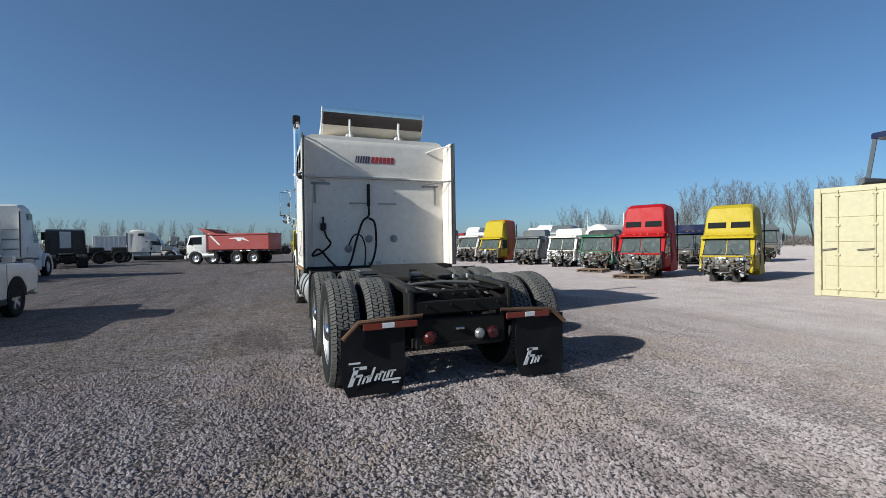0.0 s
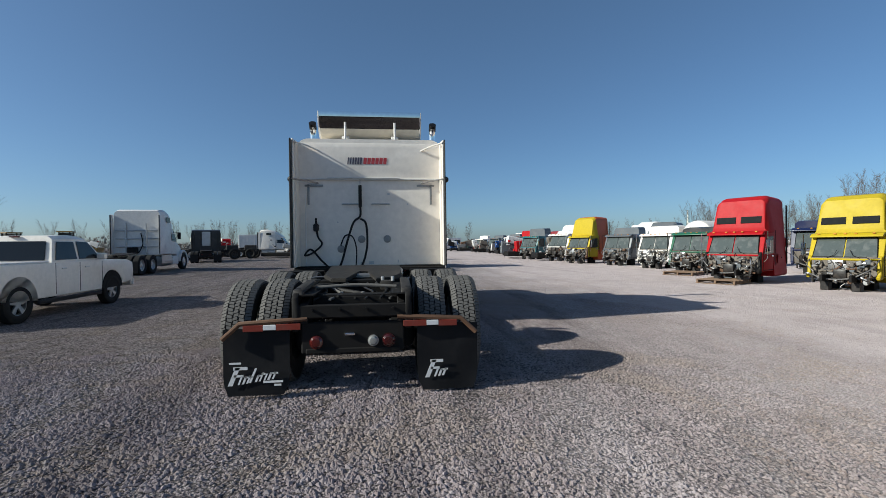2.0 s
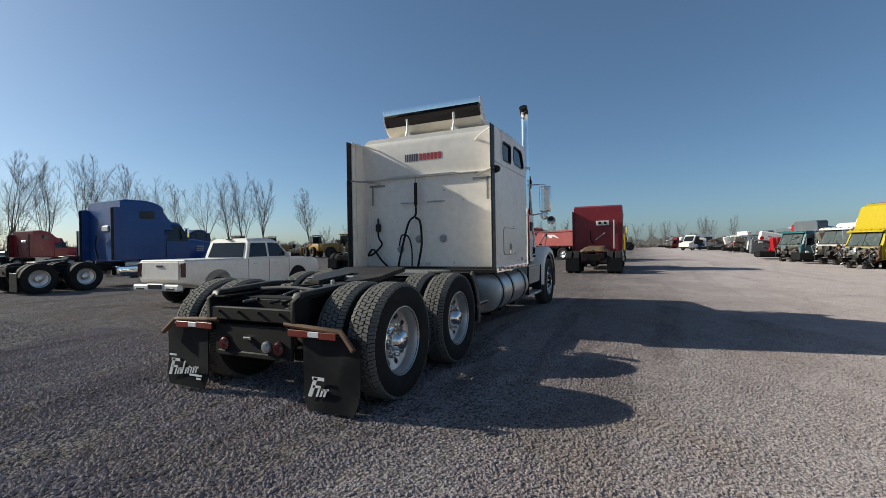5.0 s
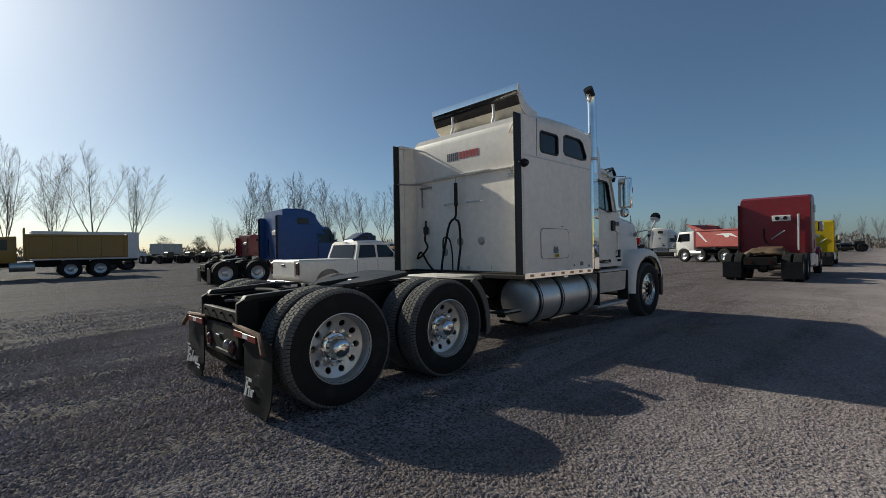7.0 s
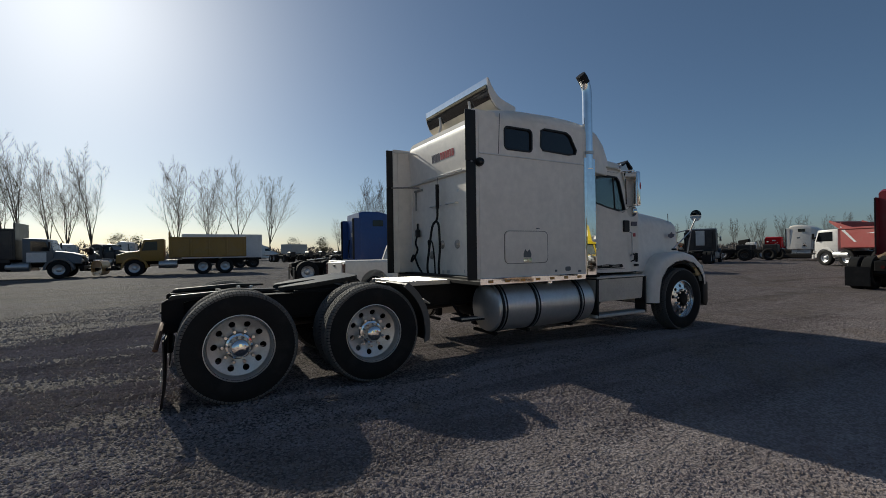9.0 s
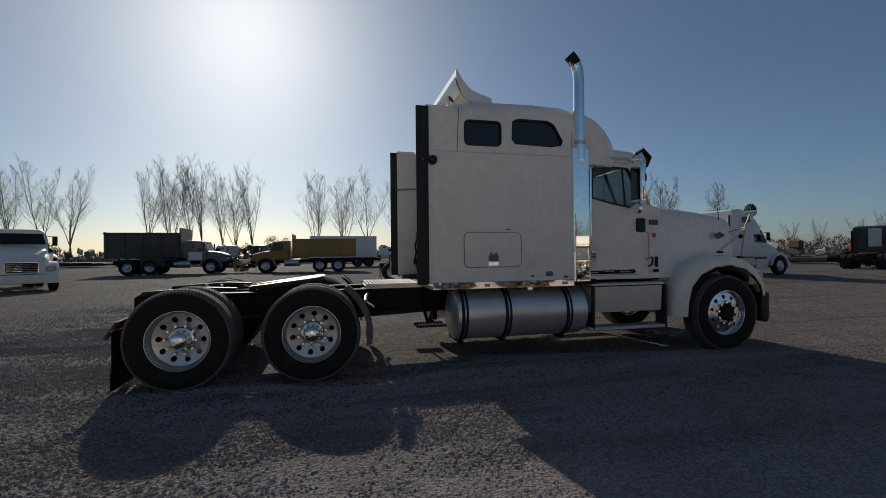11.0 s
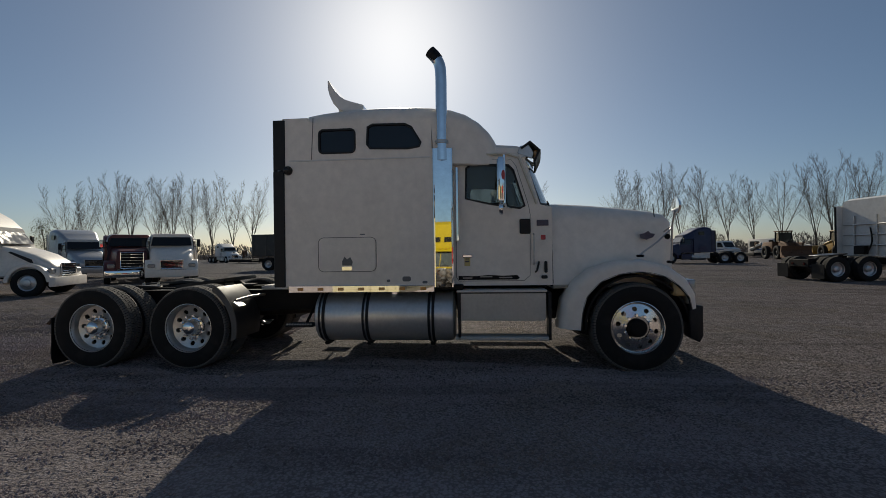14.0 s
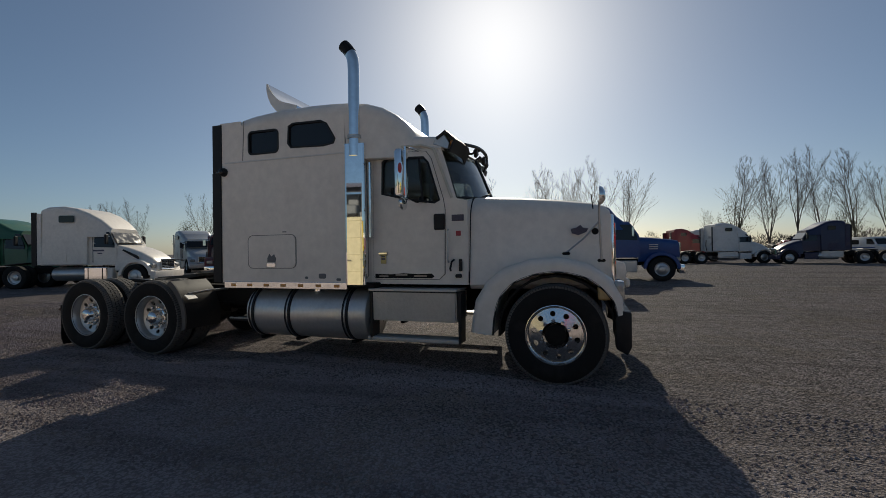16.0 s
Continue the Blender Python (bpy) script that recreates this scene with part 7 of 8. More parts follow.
def pickup():
    t = thing("pickup_truck", "white four-door pickup truck parked on gravel", "pickup truck", place(-7.45, 5.75, 92) @ Matrix.Diagonal((0.95, 0.92, 0.94, 1)))
    # side profile split into lower body, cab and bed
    yr, yf = -1.6, 1.6
    W2 = 0.87

    def arch(c):
        return [(c + 0.46 * math.cos(a), 0.44 + 0.46 * math.sin(a)) for a in [radians(180 - 180 * k / 10) for k in range(11)]]

    low = [(-2.55, 0.62)] + [(-2.05, 0.50)] + arch(yr) + [(-1.15, 0.44), (1.15, 0.44)] + arch(yf) + [(2.07, 0.50), (2.60, 0.56), (2.66, 0.80), (2.62, 1.08), (2.40, 1.15), (1.15, 1.20), (-0.62, 1.18), (-2.58, 1.18), (-2.62, 0.85)]
    b = part("body", prism(low, -W2, W2, 0.035, 2), WHITE, t, "white body panels", smooth=40)
    house = [[(s * w, y, z) for s, w, y, z in rows] for rows in (
        ((-1, 0.83, -0.62, 1.08), (1, 0.83, -0.62, 1.08), (1, 0.74, -0.45, 1.62), (1, 0.62, -0.40, 1.70), (-1, 0.62, -0.40, 1.70), (-1, 0.74, -0.45, 1.62)),
        ((-1, 0.84, 0.3, 1.08), (1, 0.84, 0.3, 1.08), (1, 0.75, 0.25, 1.64), (1, 0.62, 0.25, 1.73), (-1, 0.62, 0.25, 1.73), (-1, 0.75, 0.25, 1.64)),
        ((-1, 0.84, 1.35, 1.08), (1, 0.84, 1.35, 1.08), (1, 0.73, 0.72, 1.62), (1, 0.60, 0.66, 1.70), (-1, 0.60, 0.66, 1.70), (-1, 0.73, 0.72, 1.62)))]
    c = part("cab", loft([[(x, y, z + 0.07) for x, y, z in r] for r in house]), WHITE, t, smooth=30)
    for s in (-1, 1):
        for o in ([(-0.50, 1.16), (0.22, 1.16), (0.20, 1.57), (-0.36, 1.57)], [(0.31, 1.16), (1.12, 1.16), (0.72, 1.56), (0.30, 1.58)]):
            vs = [Vector((s * (0.848 - 0.165 * (z - 1.08)), y, z + 0.07)) for y, z in o]
            n = Vector((s * 0.008, 0, 0.002))
            part("side_window", loft([[v - n for v in vs], [v + n for v in vs]]), GLASS, c, "dark side window")
        for y in (-0.56, 0.265, 1.14):
            part("door_seam", boxes(((s * 0.872, y, 0.82), (0.006, 0.010, 0.68), 0)), CHASSIS, b)
        for y in (-0.30, 0.52):
            part("door_handle", boxes(((s * 0.882, y, 1.04), (0.02, 0.16, 0.035), 0.006)), WHITE2, b)
        part("door_mirror", boxes(((s * 0.96, 0.98, 1.28), (0.22, 0.10, 0.16), 0.03)), WHITE, t)
        part("tail_lamp", boxes(((s * 0.80, -2.60, 0.96), (0.14, 0.07, 0.36), 0.02)), LENS_DARK, b, "dark red tail lamp")
        part("headlamp", boxes(((s * 0.70, 2.58, 0.82), (0.28, 0.12, 0.18), 0.03)), LENS_CLEAR, b)
        part("rocker_panel", boxes(((s * 0.86, 0.0, 0.36), (0.06, 2.2, 0.10), 0.02)), PLASTIC, b)
        for y in (yr, yf):
            wheel(t, s * 0.77, y, 0.385, "far_spoke", 0.76)
            part("wheel_well", prism([(y + 0.45 * math.cos(a), 0.44 + 0.45 * math.sin(a)) for a in [radians(180 * k / 10) for k in range(11)]], s * 0.5, s * 0.868), CHASSIS, t)
    part("tailgate", boxes(((0, -2.625, 0.94), (1.36, 0.03, 0.46), 0.012)), WHITE, b)
    part("tailgate_handle", boxes(((0, -2.65, 1.06), (0.22, 0.02, 0.06), 0.01)), PLASTIC, b)
    part("bed_cover", boxes(((0, -1.6, 1.195), (1.62, 1.94, 0.035), 0.015)), WHITE2, t, "white flat bed cover")
    part("rear_bumper", boxes(((0, -2.70, 0.52), (1.66, 0.16, 0.16), 0.03), ((0, -2.74, 0.60), (0.6, 0.1, 0.04), 0.01)), WHITE2, t)
    part("bumper_pad", boxes(((0, -2.785, 0.55), (0.5, 0.03, 0.12), 0.01), ((-0.55, -2.775, 0.50), (0.3, 0.03, 0.06), 0.01), ((0.55, -2.775, 0.50), (0.3, 0.03, 0.06), 0.01)), PLASTIC, t, "black bumper pad")
    part("front_bumper", boxes(((0, 2.68, 0.52), (1.7, 0.14, 0.24), 0.05)), WHITE, t)
    part("grille", boxes(((0, 2.66, 0.82), (1.05, 0.06, 0.22), 0.02)), CHASSIS, t)
    vs = [Vector(p) for p in ((-0.68, -0.605, 1.23), (0.68, -0.605, 1.23), (0.62, -0.46, 1.65), (-0.62, -0.46, 1.65))]
    n = Vector((0, -0.012, 0.004))
    part("rear_window", loft([[v - n for v in vs], [v + n for v in vs]]), GLASS, c, "dark rear window")
    vs = [Vector(p) for p in ((-0.74, 1.24, 1.24), (0.74, 1.24, 1.24), (0.64, 0.80, 1.63), (-0.64, 0.80, 1.63))]
    n = Vector((0, 0.008, 0.010))
    part("windscreen", loft([[v - n * 2 for v in vs], [v + n * 2 for v in vs]]), GLASS, c, "windscreen")
    part("roof_lamp", boxes(((0, -0.44, 1.76), (0.2, 0.06, 0.03), 0.01)), LENS_RED, c)


pickup()

tractor("semi_tractor", "white high-roof sleeper tractor with cluttered rear wall", place(-13.54, 19.77, 96), WHITE2, 1.6, 3.55, "aero", rear="busy")
tractor("semi_tractor", "black sleeper tractor with bright rear frame", place(-16.21, 36.73, 111), BLACKPAINT, 1.2, 3.0, "conv", stacks=False, rear="frame")
tractor("semi_tractor", "white high-roof sleeper tractor far across the yard", place(-18.22, 54.47, 4), WHITE, 1.8, 3.5, "aero")
tractor("semi_tractor", "dark red sleeper tractor with a flat rear wall", place(1.05, 18.7, 91), DARKRED, 1.7, 3.35, "conv", stacks=False, rear="lampbox")


def tarpaulin(m):
    """A crumpled cover thrown over a coupling plate, hanging down at the rear."""
    t = thing("tarpaulin", "crumpled brown tarpaulin thrown over a tractor's coupling plate", "tarpaulin", m)
    r = random.Random(5)
    rows = []
    for i in range(11):
        u = i / 10
        row = []
        for j in range(13):
            v = j / 12
            x = -0.62 + 1.24 * v
            drop = 0.34 * max(0.0, abs(v - 0.5) * 2 - 0.62) + 0.5 * max(0.0, 0.28 - u)
            row.append((x + r.uniform(-0.02, 0.02), -0.75 + 1.15 * u + r.uniform(-0.02, 0.02), 1.19 - drop + r.uniform(-0.035, 0.035)))
        rows.append(row)
    bm = B()
    top = [[bm.verts.new(p) for p in row] for row in rows]
    low = [[bm.verts.new((p[0], p[1], p[2] - 0.015)) for p in row] for row in rows]
    for i in range(10):
        for j in range(12):
            bm.faces.new((top[i][j], top[i][j + 1], top[i + 1][j + 1], top[i + 1][j]))
            bm.faces.new((low[i][j], low[i + 1][j], low[i + 1][j + 1], low[i][j + 1]))
    edge = [(i, 0) for i in range(11)] + [(10, j) for j in range(1, 13)] + [(i, 12) for i in range(9, -1, -1)] + [(0, j) for j in range(11, 0, -1)]
    for (a, b), (c, d) in zip(edge, edge[1:] + edge[:1]):
        bm.faces.new((top[a][b], top[c][d], low[c][d], low[a][b]))
    part("cover", bm, TARP, t, smooth=50)


tarpaulin(place(1.05, 18.7, 91))
tractor("semi_tractor", "bright blue sleeper tractor with bare chassis", place(-16.01, 4.96, 86), BLUE, 1.6, 3.35, "boxy")
near = tractor("semi_tractor", "white aerodynamic sleeper tractor with side fairings", place(-7.3, -17.0, 110), WHITE, 1.9, 3.55, "aero", skirt=False)
part("side_box", boxes(((1.10, 4.05, 0.64), (0.24, 0.95, 0.52), 0.03)), CHROME, near, "polished side box")
for k in range(2):
    part("box_strap", boxes(((1.225, 3.75 + 0.6 * k, 0.64), (0.012, 0.03, 0.50), 0.002)), CHASSIS, near)
part("edge_seal", boxes(((1.20, 1.52, 2.12), (0.06, 0.22, 2.30), 0.01)), PLASTIC, near, "black rubber edge of the side extender")
part("hood_vent", prism([(5.05, 1.62), (5.12, 1.66), (5.75, 1.36), (5.80, 1.22), (5.70, 1.24)], 1.035, 1.062, 0.008, 1), PLASTIC, near, "dark hood vent")
part("side_print", boxes(((1.012, 4.05, 1.62), (0.008, 0.46, 0.07), 0.002), ((1.012, 4.1, 1.5), (0.008, 0.2, 0.05), 0.002)), PRINT_DARK, near)
tractor("semi_tractor", "green sleeper tractor beside a white one", place(-6.6, -21.6, 110), GREEN, 1.9, 3.2, "aero")
tractor("semi_tractor", "maroon tractor with chrome grille, seen from the front", place(-18.90, -16.46, 42), MAROON, 1.0, 2.6, "conv", stacks=False)
tractor("semi_tractor", "white day-cab truck with dark grille", place(-18.63, -13.39, 36), WHITE, 0.5, 2.5, "aero", stacks=False)
tractor("semi_tractor", "silver aerodynamic sleeper tractor behind others", place(-23.49, -25.50, 60), DULLALU, 1.8, 3.3, "aero")
tractor("semi_tractor", "white sleeper tractor with its rear axles bare", place(-37.2, 15.6, 99), WHITE2, 1.7, 3.4, "aero")
tractor("semi_tractor", "dark red sleeper tractor behind a white one", place(-42.6, 13.4, 98), DARKRED, 1.5, 3.2, "conv", stacks=False)
tractor("semi_tractor", "dark blue tractor with raised sleeper roof", place(-36.07, 27.54, 268), NAVY, 1.5, 3.3, "aero")
tractor("semi_tractor", "white tractor far off beside trailers", place(-74.28, -6.34, 250, 1.15), WHITE, 1.2, 3.0, "aero")
tractor("semi_tractor", "white tractor far off among salvage", place(-71.37, -13.28, 240, 1.15), WHITE2, 0.9, 2.7, "aero")
tractor("semi_tractor", "silver-white sleeper tractor far off", place(-52.43, 17.14, 100), WHITE2, 1.8, 3.4, "aero")


def dump_truck(name, label, m, cab_mat, box_mat, bonnet=True, axles=(0.0, 1.3, 4.6), plow=None, stripe=False, skirts=False, zt=2.35):
    """A dump truck: rear axles at the origin, looking along y."""
    t = thing(name, label, "dump truck", m)
    yf = axles[-1]
    for s in (-1, 1):
        part("frame_rail", boxes(((s * 0.42, yf / 2, 0.80), (0.1, yf + 2.2, 0.26), 0.01)), CHASSIS, t)
        for y in axles:
            wheel(t, s * 1.04, y, 0.505, "far")
            if y < 2:
                wheel(t, s * 0.72, y, 0.505, "far_inner")
    # tipping body, open at the top, with ribs and a raised headboard
    y0, y1 = -1.3, (3.2 if bonnet else 3.6)
    zb = 1.15
    bd = part("dump_body", boxes(((0, (y0 + y1) / 2, zb), (2.3, y1 - y0, 0.1), 0.02), ((0, y0 + 0.04, (zb + zt) / 2 + 0.05), (2.4, 0.08, zt - zb + 0.1), 0.02),
                                 ((0, y1 - 0.04, (zb + zt) / 2 + 0.2), (2.4, 0.08, zt - zb + 0.4), 0.02), ((1.17, (y0 + y1) / 2, (zb + zt) / 2), (0.07, y1 - y0, zt - zb), 0.02), ((-1.17, (y0 + y1) / 2, (zb + zt) / 2), (0.07, y1 - y0, zt - zb), 0.02)), box_mat, t, "steel tipping body")
    for s in (-1, 1):
        for k in range(5 if bonnet else 0):
            part("body_rib", boxes(((s * 1.225, y0 + 0.15 + k * (y1 - y0 - 0.3) / 4, (zb + zt) / 2), (0.06, 0.12, zt - zb), 0.015)), box_mat, bd)
        part("top_rail", boxes(((s * 1.2, (y0 + y1) / 2, zt), (0.14, y1 - y0, 0.12), 0.02)), box_mat, bd)
        if stripe:
            part("decal", panel([(0.2, 1.75), (0.75, 2.08), (1.4, 2.10), (2.0, 2.0), (1.35, 1.98), (1.2, 1.80), (0.95, 1.82), (0.9, 1.95)], [], s * 1.206, s * 1.212), TAPE_WHITE, bd, "white curved emblem stroke")
            part("decal", panel([(y1 - 1.0, 1.5), (y1 - 0.85, 1.5), (y1 - 0.02, 2.3), (y1 - 0.02, 2.5), (y1 - 0.15, 2.4)], [], s * 1.206, s * 1.212), TAPE_WHITE, bd, "white diagonal stripe")
    if not bonnet:
        part("front_mask", boxes(((0, y1 + 0.25 + 1.6 + 0.03, 1.15), (2.1, 0.05, 0.7), 0.03)), WHITE, t, "white front mask")
        part("canopy", loft([[(-1.2, y1 - 0.1, zt - 0.1), (1.2, y1 - 0.1, zt - 0.1), (1.2, y1 - 0.1, zt + 0.02), (-1.2, y1 - 0.1, zt + 0.02)], [(-1.15, y1 + 0.75, zt + 0.42), (1.15, y1 + 0.75, zt + 0.42), (1.15, y1 + 0.75, zt + 0.50), (-1.15, y1 + 0.75, zt + 0.50)]]), box_mat, bd, "raised front lip over the cab")
        for s in (-1, 1):
            part("lip_cheek", prism([(y1 - 0.9, zt), (y1 + 0.1, zt), (y1 + 0.75, zt + 0.46), (y1 + 0.70, zt + 0.56)], s * 1.14, s * 1.20), box_mat, bd)
    if skirts:
        for s in (-1, 1):
            part("side_skirt", boxes(((s * 1.12, (y0 + y1) / 2 + 0.9, 0.85), (0.06, 2.2, 0.55), 0.02)), box_mat, t)
            part("side_box", boxes(((s * 1.0, 2.6, 0.72), (0.35, 0.8, 0.5), 0.03)), CHASSIS, t)
    yc = y1 + 0.25
    cab_l = 1.3 if bonnet else 1.6
    zc = 2.25 if bonnet else 2.3
    prof = [(yc, 0.9), (yc + cab_l, 0.9), (yc + cab_l, 1.55), (yc + cab_l - 0.25, zc), (yc, zc + 0.05)]
    cb = part("cab", prism(prof, -1.1, 1.1, 0.05, 2), cab_mat, t, smooth=40)
    for s in (-1, 1):
        far_glass(cb, s * 1.105, [(yc + 0.35, 1.58), (yc + cab_l - 0.12, 1.56), (yc + cab_l - 0.32, zc - 0.15), (yc + 0.35, zc - 0.12)], "dark door window")
        part("door_mirror", boxes(((s * 1.3, yc + cab_l - 0.1, 1.9), (0.16, 0.08, 0.4), 0.02)), PLASTIC, cb)
        part("side_tank", cyl((s * 0.95, yc - 0.2, 0.7), 0.26, 1.0, "y", 18, 0.03), DULLALU, t)
        part("fender", prism([(yf + 0.7 * math.cos(a), 0.5 + 0.7 * math.sin(a)) for a in [radians(180 * k / 10) for k in range(11)]] + [(yf + 0.58 * math.cos(a), 0.5 + 0.58 * math.sin(a)) for a in [radians(180 - 180 * k / 10) for k in range(11)]], s * 0.7, s * 1.14), cab_mat, t)
        part("headlamp", boxes(((s * 0.75, yc + cab_l + (1.25 if bonnet else 0.02), 1.0), (0.3, 0.08, 0.18), 0.03)), LENS_CLEAR, t)
    n = Vector((0, 0.93, 0.35)) * 0.02
    a, b, c, d = Vector((-0.98, yc + cab_l - 0.01, 1.6)), Vector((0.98, yc + cab_l - 0.01, 1.6)), Vector((0.94, yc + cab_l - 0.24, zc - 0.08)), Vector((-0.94, yc + cab_l - 0.24, zc - 0.08))
    part("windscreen", loft([[a, b, c, d], [a + n, b + n, c + n, d + n]]), GLASS, cb)
    if bonnet:
        part("hood", loft([hoop(yc + cab_l - 0.02, 0.95, 0.8, 1.58, 0.2, 0.85), hoop(yc + cab_l + 0.7, 0.85, 0.8, 1.48, 0.2, 0.75), hoop(yc + cab_l + 1.2, 0.75, 0.8, 1.32, 0.2, 0.66)]), cab_mat, t, smooth=45)
        part("grille", boxes(((0, yc + cab_l + 1.22, 1.0), (0.9, 0.06, 0.45), 0.02)), CHASSIS, t)
    part("bumper", boxes(((0, yc + cab_l + (1.3 if bonnet else 0.1), 0.55), (2.3, 0.18, 0.3), 0.03)), cab_mat if not bonnet else CHASSIS, t)
    part("tail_bar", boxes(((0, y0 - 0.1, 0.75), (2.2, 0.12, 0.14), 0.02)), CHASSIS, t)
    if plow:
        yp = yc + cab_l + 2.0
        ring = [(yp + 0.25 * math.cos(a), 0.55 + 0.5 * math.sin(a)) for a in [radians(120 + 120 * k / 8) for k in range(9)]]
        ring2 = [(y + 0.03, z) for y, z in reversed(ring)]
        pl = part("snow_plow", prism(ring + ring2, -1.5, 1.5), plow, t, "yellow snow plow blade")
        part("plow_arm", boxes(((0, yp - 0.5, 0.45), (0.8, 0.9, 0.16), 0.03)), CHASSIS, pl)
    return t


dump_truck("dump_truck", "red cab-over dump truck with white emblem strokes", place(-2.75, 36.5, 156, 1.05), WHITE2, DUMPRED, False, (0.0, 1.35, 3.3, 4.7), stripe=True)
dump_truck("dump_truck", "dull yellow dump truck with snow plow", place(-30.97, 1.74, 270, 1.08), OCHRE, OCHRE, True, (0.0, 1.3, 5.0), OCHRE)
black_dump = dump_truck("dump_truck", "black dump truck with a plow and pale door", place(-31.32, -13.07, 90, 1.1), GREY, BLACKPAINT, True, (0.0, 1.3, 5.0), OCHRE, skirts=True, zt=2.75)
part("door_panel", boxes(((1.115, 4.05, 1.22), (0.02, 0.85, 0.55), 0.01)), WHITE2, black_dump, "white door panel")
part("mirror", boxes(((1.25, 4.75, 1.9), (0.1, 0.06, 0.35), 0.02)), WHITE2, black_dump)


def loader(label, m, mat=OCHRE):
    t = thing("wheel_loader", label, "wheel loader", m, "wheel loaders")
    for s in (-1, 1):
        for y in (-1.4, 1.5):
            wheel(t, s * 1.05, y, 0.78, "far_dark", 1.5)
        part("lift_arm", tube([(s * 0.5, 0.6, 2.0), (s * 0.5, 2.2, 1.6), (s * 0.5, 3.2, 0.7)], 0.14, 8), mat, t)
        part("cab_post", tube([(s * 0.6, -0.2, 1.9), (s * 0.6, -0.1, 3.1)], 0.06, 6, False), CHASSIS, t)
        part("cab_post", tube([(s * 0.6, 0.9, 1.9), (s * 0.6, 0.75, 3.1)], 0.06, 6, False), CHASSIS, t)
    part("rear_body", prism([(-2.9, 1.0), (-0.3, 0.8), (-0.3, 2.0), (-2.6, 1.95), (-2.95, 1.7)], -0.85, 0.85, 0.06, 2), mat, t)
    part("front_body", boxes(((0, 1.2, 1.3), (1.1, 1.6, 1.1), 0.08)), mat, t)
    part("cab_glass", boxes(((0, 0.32, 2.45), (1.15, 0.95, 1.1), 0.05)), GLASS, t)
    part("cab_roof", boxes(((0, 0.32, 3.14), (1.4, 1.3, 0.12), 0.04)), mat, t)
    part("bucket", prism([(2.9, 0.25), (4.1, 0.2), (3.4, 0.5), (3.1, 1.0), (3.3, 1.5), (3.0, 1.4), (2.8, 0.8)], -1.4, 1.4, 0.02, 1), mat, t)
    return t


loader("yellow wheel loader at the far edge of the yard", place(-39.51, 46.71, 150))
loader("yellow wheel loader with raised arm far off", place(-33.47, 44.83, 20))
loader("dull yellow wheel loader beside another", place(-47.27, 45.89, 170))
loader("dark wheel loader near white vans", place(-46.72, 39.22, 350), RUST)


def box_trailer(label, m, mat, length=7.0, h=2.4):
    t = thing("box_trailer", label, "trailer", m, "trailers far across the yard")
    part("box", boxes(((0, 0, 1.0 + h / 2), (2.4, length, h), 0.03)), mat, t)
    n = int(length / 0.6)
    for s in (-1, 1):
        for k in range(n):
            part("wall_rib", boxes(((s * 1.21, -length / 2 + 0.3 + k * 0.6, 1.0 + h / 2), (0.03, 0.05, h - 0.1), 0)), mat, t)
        for y in (-length / 2 + 0.8, -length / 2 + 2.0):
            wheel(t, s * 1.0, y, 0.505, "far_dark")
        part("landing_leg", boxes(((s * 0.7, length / 2 - 1.6, 0.5), (0.1, 0.1, 1.0), 0.01)), CHASSIS, t)
    part("underframe", boxes(((0, 0, 0.9), (1.2, length, 0.2), 0.02)), CHASSIS, t)


box_trailer("white box trailer behind a yellow dump truck", place(-43.44, 2.34, 272), WHITE2, 7.0, 2.3)
box_trailer("white ribbed box trailer far across the yard", place(-109.27, 21.98, 165, 1.15), WHITE2, 6.0, 2.0)
box_trailer("pale blue box trailer far across the yard", place(-99.69, 20.26, 130, 1.15), DULLALU, 5.0, 1.9)
box_trailer("tall white box trailer across the yard", place(-29.07, 92.44, 8, 1.15), WHITE2, 4.5, 2.3)


def bare_chassis(m):
    t = thing("truck_chassis", "bare dark truck chassis with worn tyres", "truck chassis", m, "rows of bare chassis")
    chassis_parts(t, -1.25, 4.6)
    far_wheels(t, [(s * x, y) for s in (-1, 1) for x in (1.06, 0.73) for y in (-0.65, 0.65)], "far")
    for s in (-1, 1):
        wheel(t, s * 1.04, 4.2, 0.505, "far_dark")
    part("engine_block", boxes(((0, 4.0, 1.0), (0.7, 1.1, 0.7), 0.08)), GREASE, t)
    return t


first = bare_chassis(place(-67.77, 11.90, 10, 1.15))
for x, y, h in ((-67.7, 14.3, 12), (-68.4, 16.8, 8), (-69.2, 19.3, 10), (-69.9, 21.8, 10), (-70.5, 24.3, 10), (-21.7, 44.9, 20), (-12.2, 61.1, 355), (-20.9, 49.1, 5), (-26.6, 56.2, 30), (-4.1, 84.5, 10)):
    copy_thing(first, place(x, y, h))


def salvage_heap(label, x, y, seed, mats, size=2.2, high=1.6):
    t = thing("salvage_heap", label, "scrap heap", pose(x, y, 0) @ Matrix.Scale(1.4, 4), "heaps of truck parts")
    rnd = random.Random(seed)
    part("base_frame", boxes(((0, 0, 0.3), (size * 1.5, size, 0.3), 0.05)), CHASSIS, t)
    clutter(t, rnd, -size * 0.8, size * 0.8, -size * 0.5, size * 0.5, 0.3, high, 16, mats)
    for k in range(3):
        part("body_panel", box((rnd.uniform(-size, size) * 0.6, rnd.uniform(-0.5, 0.5), rnd.uniform(0.6, high)), (rnd.uniform(0.5, 1.2), rnd.uniform(0.05, 0.5), rnd.uniform(0.3, 0.8)), 0.06, Matrix.Rotation(rnd.uniform(-0.3, 0.3), 4, "Y")), rnd.choice(mats), t)


